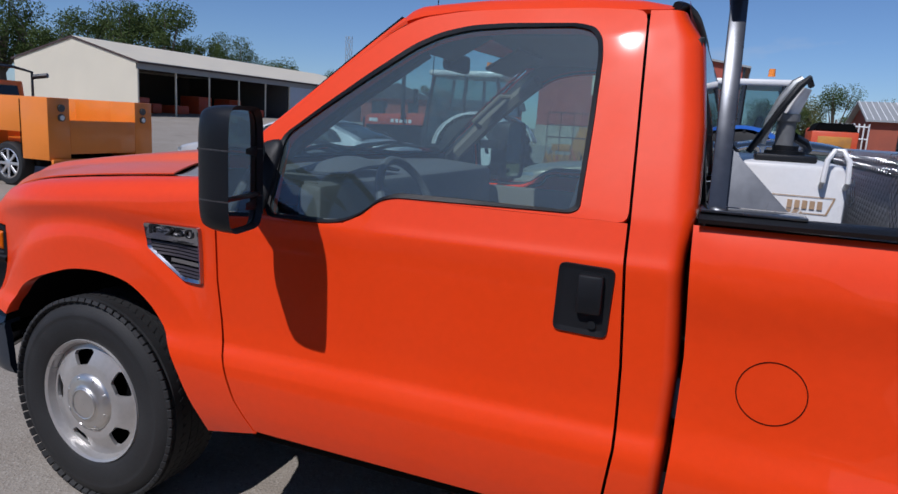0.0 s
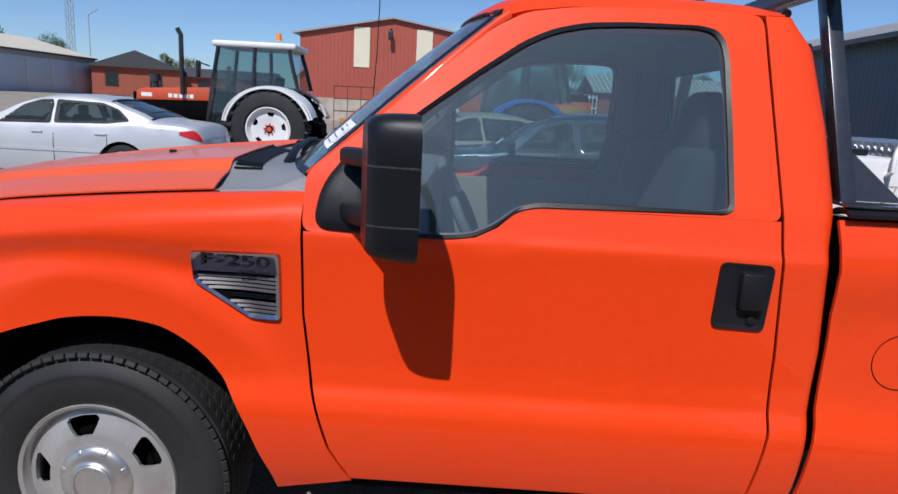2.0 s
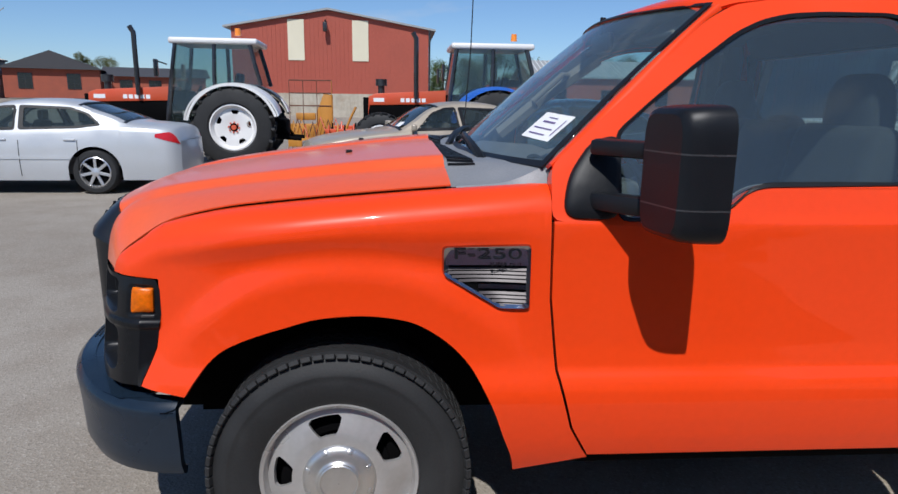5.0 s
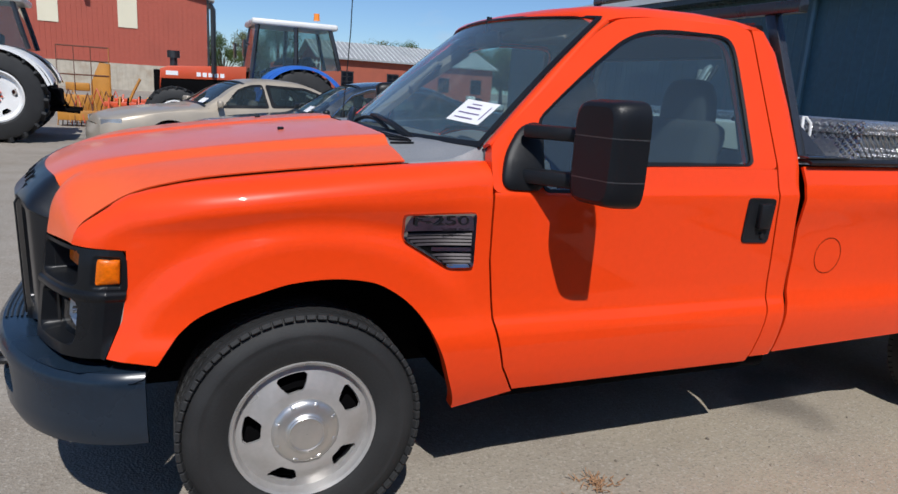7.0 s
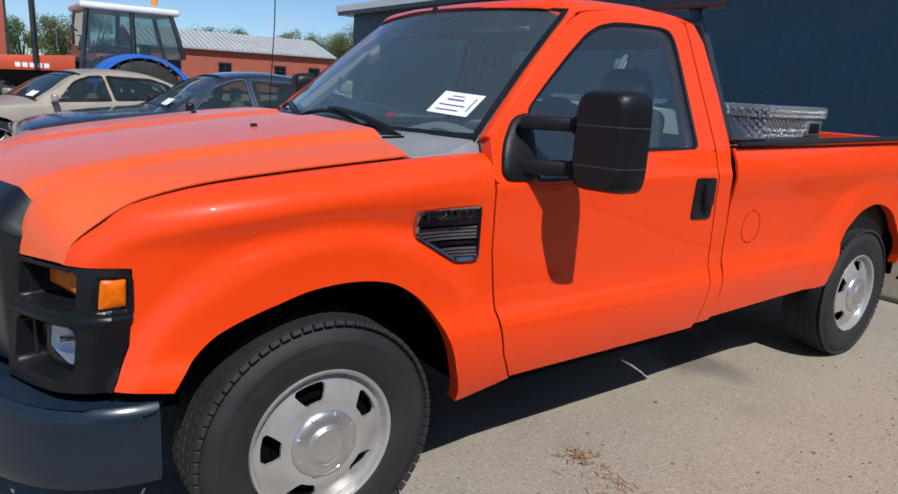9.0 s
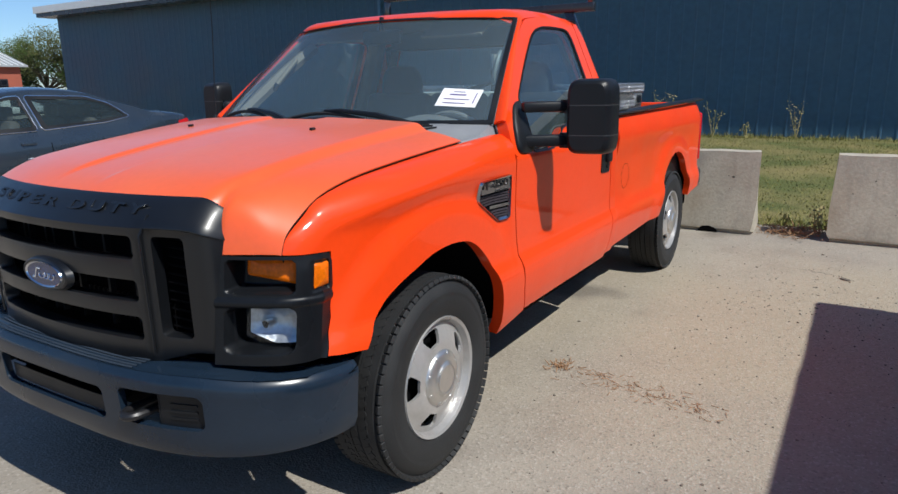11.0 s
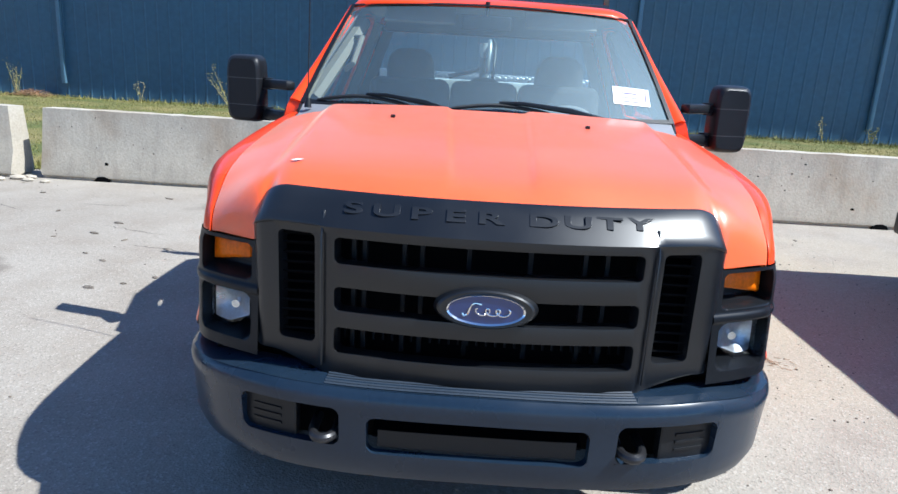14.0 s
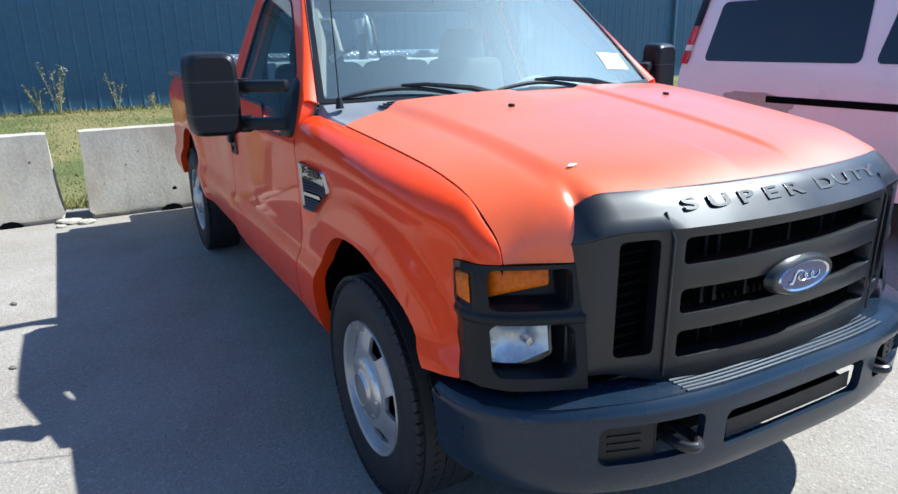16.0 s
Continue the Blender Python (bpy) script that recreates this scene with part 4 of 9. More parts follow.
    loops = [(0.022 - 0.080 * t + 0.011 * math.sin(18.85 * t), -0.004 + 0.0095 * math.cos(18.85 * t)) for t in np.linspace(0, 1, 46)]
    hook = catmull([(0.062, -0.010), (0.056, -0.016), (0.047, -0.010), (0.040, 0.008), (0.030, 0.018), (0.012, 0.016)], 6)
    for line, r in ((loops, 0.0022), (hook, 0.0030)):
        tube(b, [(cx - 0.0015, q[0], 0.893 + q[1]) for q in line], r, 6)
    part("badge_stroke", b, CHROME, gr)
    # raised letters
    txt = [("S", 0.365), ("U", 0.275), ("P", 0.185), ("E", 0.095), ("R", 0.005), ("D", -0.135), ("U", -0.225), ("T", -0.310), ("Y", -0.390)]
    for ch, y in txt:
        cu = bpy.data.curves.new("letter", "FONT")
        cu.body, cu.size, cu.extrude, cu.bevel_depth, cu.offset = ch, 0.062, 0.0015, 0.0006, 0.0012
        cu.align_x, cu.align_y = "CENTER", "CENTER"
        ob = new("letter", cu)
        deps = bpy.context.evaluated_depsgraph_get()
        me = bpy.data.meshes.new_from_object(ob.evaluated_get(deps))
        bpy.data.objects.remove(ob)
        me.materials.clear()
        me.materials.append(GRILLE_BLACK)
        lo = new("letter", me)
        lo.parent = gr
        z = 1.122
        nx = Vector((face_x(y, z + 0.015) - face_x(y, z - 0.015), 0, 0.03)).normalized()
        ydir = Vector((0, -1, 0))
        nrm = ydir.cross(nx).normalized()
        R = Matrix((ydir, nx, nrm)).transposed().to_4x4()
        lo.matrix_basis = Matrix.Translation(Vector((face_x(y, z), y, z)) + nrm * 0.001) @ R @ Matrix.Diagonal((1.78, 0.84, 1, 1))


BADGE_BLUE = mat("badge_blue", (0.012, 0.03, 0.12), 0.15, coat=0.8, var=0.1)
LETTER = mat("letter_black", (0.012, 0.012, 0.013), 0.3, var=0.1)
build_grille()


def build_headlamps():
    plan = [0.640, 0.668, 0.70, 0.74, 0.78, 0.81, 0.835, 0.855, 0.870, 0.880, 0.885]
    for s in (-1, 1):
        def skin(c, r, d=0.0):
            """Lamp face: c runs from the grille (0) round the corner (1) along the wing (1.5); r up."""
            if c <= 1:
                k = c * (len(plan) - 1)
                i = min(int(k), len(plan) - 2)
                y = plan[i] + (plan[i + 1] - plan[i]) * (k - i)
                x = lamp_x(y)
                top = 0.994 - 0.005 * sm(0.80, 0.885, y)
                z = 0.668 + (top - 0.668) * r
                y -= 0.012 * (0.9 - z) * sm(0.7, 0.85, y)
                y -= 0.010 * sm(0.80, 0.88, y) * sm(0.94, 1.0, z)
                x += 0.12 * (z - 0.85)
            else:
                u = (c - 1) * 2
                top = 0.989 - 0.006 * u
                z = 0.668 + (top - 0.668) * r
                xe = lin(z, [(0.66, -0.574), (0.78, -0.524), (0.88, -0.502), (0.955, -0.501), (0.985, -0.512)])
                x0 = lamp_x(0.885) + 0.12 * (z - 0.85)
                x = x0 + (xe - x0) * u
                y0 = 0.885 - 0.012 * (0.9 - z) - 0.010 * sm(0.94, 1.0, z)
                ye = fender_y(xe, z) + 0.001
                y = y0 + (ye - y0) * u
            n = Vector((-1, 0.25, 0)).lerp(Vector((-0.05, 1, 0)), sm(0.80, 1.06, c)).normalized()
            return Vector((x - n.x * d, s * (y - n.y * d), z))

        def dent(c, z, c0, c1, z0, z1, rad, soft):
            """Share of depth inside a rounded opening."""
            k = 0.24
            qx = abs((c - (c0 + c1) / 2) * k) - (c1 - c0) / 2 * k + rad
            qz = abs(z - (z0 + z1) / 2) - (z1 - z0) / 2 + rad
            e = math.hypot(max(qx, 0), max(qz, 0)) + min(max(qx, qz), 0) - rad
            return sm(0.0, -soft, e)

        def face(u, w):
            c, z = 1.5 * u, 0.668 + 0.326 * w
            d = 0.085 * dent(c, z, 0.09, 0.66, 0.880, 0.983, 0.016, 0.010)
            d += 0.120 * dent(c, z, 0.09, 0.68, 0.700, 0.842, 0.028, 0.012)
            d += 0.008 * dent(c, z, 0.80, 1.36, 0.878, 0.976, 0.016, 0.006)
            d -= 0.007 * dent(c, z, -0.2, 1.6, 0.838, 0.872, 0.012, 0.012)
            return skin(c, w, d)
        b = BM()
        sheet(b, face, 120, 90)
        lu = part("headlamp_unit", b, LAMPBLACK, truck, "black plastic headlamp housing with amber and clear lenses", 50)

        def lens(c0, c1, z0, z1, d0, bul, skew=0.0, cut=0.0, run=0.0):
            q = BM()
            o = roundpoly([(c0, z0 + cut)] + ([(c0 + run, z0)] if run else []) + [(c1, z0 + skew), (c1, z1), (c0, z1)], 0.016, 4)
            cc, cz = (c0 + c1) / 2, (z0 + z1) / 2
            prev = None
            for f, dd in ((1.0, d0 + 0.03), (1.0, d0), (0.96, d0 - bul * 0.4), (0.8, d0 - bul * 0.8), (0.4, d0 - bul)):
                row = [q.verts.new(skin(cc + (x - cc) * f, (cz + (z - cz) * f - 0.668) / 0.326, dd)) for x, z in o]
                if prev:
                    for i in range(len(row)):
                        q.faces.new((prev[i], prev[(i + 1) % len(row)], row[(i + 1) % len(row)], row[i]))
                prev = row
            q.faces.new(prev)
            return q
        part("indicator_lens", lens(0.20, 0.62, 0.892, 0.978, 0.056, 0.010, 0.004, 0.034), AMBER, lu, "amber indicator lens")
        part("side_indicator", lens(0.85, 1.31, 0.890, 0.966, 0.004, 0.006, 0.004), AMBER, lu, "amber side indicator")
        b = BM()
        sheet(b, lambda u, w: skin(0.220 + 0.396 * u, (0.717 + 0.113 * w + 0.032 * max(0.0, 1 - u / 0.45) * (1 - w) - 0.668) / 0.326, 0.062 + 0.028 * (1 - (2 * u - 1) ** 2) * (1 - (2 * w - 1) ** 2)), 14, 10)
        rf = part("reflector", b, LENS, lu)
        b = BM()
        cyl(b, (-0.630, s * 0.740, 0.776), (-0.662, s * 0.740, 0.776), 0.012)
        part("bulb", b, CHROME, rf)
        c = part("lamp_cover", lens(0.215, 0.622, 0.712, 0.834, 0.043, 0.010, -0.004, 0.034, 0.13), LAMPGLASS, lu)
        c.visible_shadow = False


LAMPBLACK = mat("lamp_black_plastic", (0.008, 0.009, 0.011), 0.36, var=0.2, spec=0.24, dirt=(0.02, 0.02, 0.021), dirt_amt=0.3)
LAMPGLASS = glass("lamp_glass", (0.85, 0.88, 0.9), 1.6)
build_headlamps()


def bump_x(y):
    return -0.465 - 0.485 * math.sqrt(max(0.0, 1 - (abs(y) / 0.93) ** 3.2))


def build_bumper():
    b = BM()
    # plan line from the left end round the front to the right end
    line = []
    for y in list(np.linspace(0, 0.70, 22)) + [0.74, 0.78, 0.81, 0.84, 0.865, 0.885, 0.90, 0.912, 0.921, 0.927, 0.93]:
        line.append((bump_x(y), float(y)))
    line = [(x, -y) for x, y in line[:0:-1]] + line
    prof = [(0.060, 0.660), (0.020, 0.655), (0.004, 0.640), (0.0, 0.622), (0.004, 0.590), (0.010, 0.50), (0.014, 0.43), (0.030, 0.392), (0.055, 0.380)]
    holes = [(-0.30, 0.30, 0.472, 0.582), (-0.665, -0.375, 0.485, 0.60), (0.375, 0.665, 0.485, 0.60)]
    hz = [0.660, 0.655, 0.640, 0.622, 0.600, 0.582, 0.54, 0.485, 0.472, 0.43, 0.392, 0.380]
    hd = [lin(-z, [(-p[1], p[0]) for p in prof]) for z in hz]
    # split the plan line at the openings
    full = []
    for (x0, y0), (x1, y1) in zip(line, line[1:]):
        full.append((x0, y0))
        cuts = sorted([c for h in holes for c in h[:2] if min(y0, y1) < c < max(y0, y1)], reverse=bool(y0 > y1))
        for c in cuts:
            t = (c - y0) / (y1 - y0)
            full.append((x0 + (x1 - x0) * t, c))
    full.append(line[-1])
    n = len(full)
    V = []
    for k, (x, y) in enumerate(full):
        (xa, ya), (xb, yb) = full[max(0, k - 1)], full[min(n - 1, k + 1)]
        nx, ny = (yb - ya), -(xb - xa)
        l = math.hypot(nx, ny) or 1
        nx, ny = nx / l, ny / l
        end = sm(0.60, 0.94, abs(y))
        V.append([b.verts.new((x + nx * d, y + ny * d, z - 0.030 * end * sm(0.44, 0.62, z))) for d, z in zip(hd, hz)])
    fs = []
    for k in range(n - 1):
        ym = (full[k][1] + full[k + 1][1]) / 2
        for j in range(len(hz) - 1):
            zm = (hz[j] + hz[j + 1]) / 2
            if any(h[0] < ym < h[1] and h[2] < zm < h[3] for h in holes):
                continue
            fs.append(b.faces.new((V[k][j], V[k + 1][j], V[k + 1][j + 1], V[k][j + 1])))
    for v in [v for v in b.verts if not v.link_faces]:
        b.verts.remove(v)
    thicken(b, fs, 0.025)
    bp = part("front_bumper", b, BUMPER, truck, "dark grey painted steel front bumper")
    # rounded corners of the openings
    def on(y, z):
        e = 0.004
        tx, ty = bump_x(y + e) - bump_x(y - e), 2 * e
        l = math.hypot(tx, ty)
        d = lin(-z, [(-q[1], q[0]) for q in prof]) + 0.0006
        return (bump_x(y) + ty / l * d, y - tx / l * d, z - 0.030 * sm(0.60, 0.94, abs(y)) * sm(0.44, 0.62, z))
    for y0, y1, z0, z1 in holes:
        for ya, dy in ((y0, 0.026), (y1, -0.026)):
            for za, dz in ((z0, 0.026), (z1, -0.026)):
                b = BM()
                loop = [b.verts.new(on(ya, za)), b.verts.new(on(ya + dy, za))] + [b.verts.new(on(ya + dy * (1 - math.sin(t)), za + dz * (1 - math.cos(t)))) for t in (0.26, 0.52, 0.785, 1.05, 1.31)] + [b.verts.new(on(ya, za + dz))]
                thicken(b, [b.faces.new(loop)], 0.025)
                part("opening_corner", b, BUMPER, bp)
    # ribbed pad on the bumper's top
    for r in range(5):
        b = BM()
        sheet(b, lambda u, v: (bump_x(-0.42 + 0.84 * u) + 0.026 + 0.015 * r + 0.009 * v, -0.42 + 0.84 * u, 0.6585 + 0.0035 * math.sin(math.pi * v)), 24, 4)
        part("step_rib", b, STEP, bp, "grey ribbed step strip")
    b = BM()
    sheet(b, lambda u, v: (bump_x(-0.88 + 1.76 * u) + 0.02 + 0.13 * v, -0.88 + 1.76 * u, 0.656 - 0.030 * sm(0.60, 0.94, abs(-0.88 + 1.76 * u))), 40, 1)
    part("bumper_pad", b, BUMPER, bp, "dark grey bumper step pad")
    # behind the openings: valance with their shade in its near black, brackets, tow hooks
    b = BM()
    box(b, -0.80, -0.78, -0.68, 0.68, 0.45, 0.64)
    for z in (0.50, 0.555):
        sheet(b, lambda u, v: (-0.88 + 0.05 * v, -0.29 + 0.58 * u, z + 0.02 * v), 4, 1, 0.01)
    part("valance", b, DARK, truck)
    for s in (-1, 1):
        b = BM()
        tube(b, [(float(q[0]), s * float(q[1]), 0.516) for q in catmull([(-0.82, 0.386), (-0.895, 0.387), (-0.932, 0.397), (-0.945, 0.418), (-0.932, 0.439), (-0.895, 0.449), (-0.82, 0.450)], 5)], 0.014, 10)
        part("tow_hook", b, HOOK, truck, "black steel tow hook")
        b = BM()
        sheet(b, lambda u, v: (bump_x(0.505 + 0.165 * u) + 0.030, s * (0.505 + 0.165 * u), 0.484 + 0.11 * v), 6, 2, 0.008)
        box(b, bump_x(0.50) + 0.030, bump_x(0.50) + 0.075, s * 0.500, s * 0.506, 0.484, 0.594)
        bl = part("fog_lamp_blank", b, BLACK, bp)
        for k in range(3):
            b = BM()
            sheet(b, lambda u, v: (bump_x(0.545 + 0.085 * u) + 0.026, s * (0.545 + 0.085 * u), 0.510 + 0.022 * k + 0.007 * v), 3, 1, 0.004)
            part("blank_rib", b, BLACK, bl)
    b = BM()
    sheet(b, lambda u, v: (bump_x(-0.27 + 0.54 * u) + 0.03, -0.27 + 0.54 * u, 0.485 + 0.05 * v), 10, 2, 0.004)
    part("lower_air_deflector", b, BLACK, bp)


STEP = mat("step_grey_plastic", (0.030, 0.040, 0.054), 0.5, var=0.25, fine=120, spec=0.2)
HOOK = mat("hook_steel", (0.018, 0.018, 0.020), 0.35, 0.2)
build_bumper()


def build_mirrors():
    for s in (-1, 1):
        hx = (lambda b: b) if s < 0 else flipy
        zm = 1.327 if s < 0 else 1.343
        # foot on the door
        b = BM()
        o = roundpoly([(0.628, 1.178), (0.790, 1.172), (0.802, 1.405), (0.715, 1.385), (0.645, 1.29)], 0.045, 5)
        c = (0.725, 1.275)
        prev = None
        for f, d in ((1.0, -0.03), (1.0, 0.004), (0.98, 0.010), (0.92, 0.015), (0.70, 0.020), (0.3, 0.023)):
            row = [b.verts.new((c[0] + (x - c[0]) * f, -side(c[1] + (z - c[1]) * f) - d, c[1] + (z - c[1]) * f)) for x, z in o]
            if prev:
                for i in range(len(row)):
                    b.faces.new((prev[i], prev[(i + 1) % len(row)], row[(i + 1) % len(row)], row[i]))
            prev = row
        b.faces.new(prev)
        mr = part("side_mirror", hx(b), BLACK, truck, "large black telescoping tow mirror")
        for z, h in ((1.372, 0.046), (1.225, 0.052)):
            b = BM()
            obox(b, Matrix.Translation((0.780, -1.010, z)) @ pose(0, 0, 0, 0, 0, 40), 0.055, 0.21, h, 0.014)
            obox(b, Matrix.Translation((0.855, -1.125, z)) @ pose(0, 0, 0, 0, 0, 12), 0.050, 0.15, h * 0.8, 0.012)
            cyl(b, (0.845, -1.085, z - h * 0.62), (0.845, -1.085, z + h * 0.62), 0.030, n=14)
            part("mirror_arm", hx(b), BLACK, mr)
        # head, a rounded shell, hollow towards the rear
        b = BM()
        def shell(u, v):
            a = 2 * math.pi * u
            c, d = math.cos(a), math.sin(a)
            k = 0.36
            ex = math.copysign(abs(c) ** k, c)
            ez = math.copysign(abs(d) ** k, d)
            t = v
            bul = (1 - (1 - t) ** 3.0) ** 0.5 if t > 0 else 0.0
            y = -1.193 - ex * (0.098 * (0.74 + 0.26 * bul))
            z = zm + ez * (0.163 * (0.86 + 0.14 * bul))
            x = 0.800 + 0.112 * t - 0.24 * (y + 1.188)
            return (x, y, z)
        sheet(b, shell, 48, 12)
        bmesh.ops.remove_doubles(b, verts=b.verts[:], dist=0.0004)
        b.faces.new([b.verts.new(shell(k / 48, 0)) for k in range(48)])
        rim = [shell(k / 48, 1.0) for k in range(48)]
        inr = [(x - 0.015, -1.188 + (y + 1.188) * 0.9, zm + (z - zm) * 0.93) for x, y, z in rim]
        ring(b, rim, inr)
        for z in (zm + 0.051, zm - 0.077):
            strip = b.copy()
            for d, up in ((-0.0025, True), (0.0025, False)):
                bmesh.ops.bisect_plane(strip, geom=strip.verts[:] + strip.edges[:] + strip.faces[:], plane_co=(0, 0, z + d), plane_no=(0, 0, 1), clear_inner=up, clear_outer=not up)
            part("mirror_seam", hx(strip), SEAMGREY, mr, "grey seam strip")
        low, mid = b.copy(), b.copy()
        for q, z, up in ((b, zm + 0.0525, True), (mid, zm + 0.0495, False), (mid, zm - 0.0755, True), (low, zm - 0.0785, False)):
            bmesh.ops.bisect_plane(q, geom=q.verts[:] + q.edges[:] + q.faces[:], plane_co=(0, 0, z), plane_no=(0, 0, 1), clear_inner=up, clear_outer=not up)
        # added dark box for the shade seen through the head's seams
        inner = BM()
        obox(inner, Matrix.Translation((0.850, -1.188, zm)) @ pose(0, 0, 0, 0, 0, 13.5), 0.045, 0.16, 0.29, 0.01)
        part("mirror_core", hx(inner), DARK, mr)
        part("mirror_cap", hx(low), BLACK, mr)
        part("mirror_cover", hx(mid), BLACK, mr)
        hd = part("mirror_head", hx(b), BLACK, mr)
        b = BM()
        b.faces.new([b.verts.new((x - 0.002, y, z)) for x, y, z in inr])
        part("mirror_glass", hx(b), MIRROR, hd, "silvered mirror glass")
        b = BM()
        obox(b, Matrix.Translation((0.897, -1.188, zm - 0.0730)) @ pose(0, 0, 0, 0, 0, 13.5), 0.012, 0.185, 0.012, 0.003)
        part("mirror_divider", hx(b), BLACK, hd)


SEAMGREY = mat("grey_seam_plastic", (0.05, 0.05, 0.053), 0.35, var=0.1)
MIRROR = mat("mirror_silver", (0.8, 0.8, 0.8), 0.03, 1.0, var=0.02, rvar=0.0)
build_mirrors()


def build_badges():
    for s in (-1, 1):
        hx = (lambda b: b) if s < 0 else flipy
        o = [(0.296, 1.097), (0.545, 1.104), (0.548, 0.914), (0.462, 0.912), (0.297, 1.012)]
        o = roundpoly(o, 0.014, 3)
        c = Vector((0.44, 1.02))
        i_ = [tuple(c + (Vector(q) - c) * 0.87) for q in o]
        Y = lambda x, z, d: -fender_y(x, z) - d
        b = BM()
        ring(b, [(x, Y(x, z, 0.0), z) for x, z in o], [(x, Y(x, z, 0.012), z) for x, z in [tuple(c + (Vector(q) - c) * 0.97) for q in o]])
        ring(b, [(x, Y(x, z, 0.012), z) for x, z in [tuple(c + (Vector(q) - c) * 0.97) for q in o]], [(x, Y(x, z, 0.008), z) for x, z in i_])
        bg = part("fender_badge", hx(b), DULLCHROME, truck, "dull chrome fender vent badge")
        b = BM()
        left = lambda z: 0.308 if z > 1.012 else 0.308 + (1.012 - z) * 1.62
        sheet(b, lambda u, v: (left(0.920 + 0.172 * v) + (0.538 - left(0.920 + 0.172 * v)) * u, Y(left(0.920 + 0.172 * v) + (0.538 - left(0.920 + 0.172 * v)) * u, 0.920 + 0.172 * v, 0.003), 0.920 + 0.172 * v), 10, 24)
        part("badge_backing", hx(b), DARK, bg)
        b = BM()
        sheet(b, lambda u, v: (0.306 + 0.232 * u, Y(0.306 + 0.232 * u, 1.075, 0.009), 1.043 + 0.05 * v), 6, 2, 0.004)
        sheet(b, lambda u, v: (0.40 + 0.135 * u, Y(0.42 + 0.12 * u, 0.98, 0.008), 0.972 + 0.013 * v), 4, 1, 0.003)
        part("badge_plate", hx(b), DULLCHROME, bg)
        b = BM()
        for z in (1.027, 1.0155, 1.004, 0.9925, 0.9565, 0.945, 0.9335, 0.922):
            x0 = left(z) + 0.004
            sheet(b, lambda u, v: (x0 + (0.536 - x0) * u, Y(x0 + (0.536 - x0) * u, z, 0.010 - 0.004 * v), z + 0.007 * v), 6, 1, 0.002)
        part("badge_louvre", hx(b), LOUVRE, bg)
        # model lettering
        cu = bpy.data.curves.new("lettering", "FONT")
        cu.body, cu.size, cu.extrude = "F-250", 0.060, 0.003
        cu.align_x, cu.align_y = "CENTER", "CENTER"
        ob = new("lettering", cu)
        me = bpy.data.meshes.new_from_object(ob.evaluated_get(bpy.context.evaluated_depsgraph_get()))
        bpy.data.objects.remove(ob)
        me.materials.clear()
        me.materials.append(LETTER)
        lo = new("lettering", me)
        lo.parent = bg
        yy = (fender_y(0.42, 1.075) + 0.017) * s
        lo.matrix_basis = Matrix.Translation((0.422, yy, 1.075)) @ pose(0, 0, 0, 90, 0, 0 if s < 0 else 180) @ Matrix.Diagonal((1.42, 0.70, 1, 1))
        cu = bpy.data.curves.new("lettering", "FONT")
        cu.body, cu.size, cu.extrude = "SUPER DUTY", 0.016, 0.001
        cu.align_x, cu.align_y = "CENTER", "CENTER"
        ob = new("lettering", cu)
        me = bpy.data.meshes.new_from_object(ob.evaluated_get(bpy.context.evaluated_depsgraph_get()))
        bpy.data.objects.remove(ob)
        me.materials.clear()
        me.materials.append(LETTER)
        lo = new("lettering", me)
        lo.parent = bg
        lo.matrix_basis = Matrix.Translation((0.48, yy, 1.045)) @ pose(0, 0, 0, 90, 0, 0 if s < 0 else 180) @ Matrix.Diagonal((1.1, 0.8, 1, 1))


LOUVRE = mat("louvre_grey", (0.045, 0.035, 0.038), 0.45, 0.2)
build_badges()


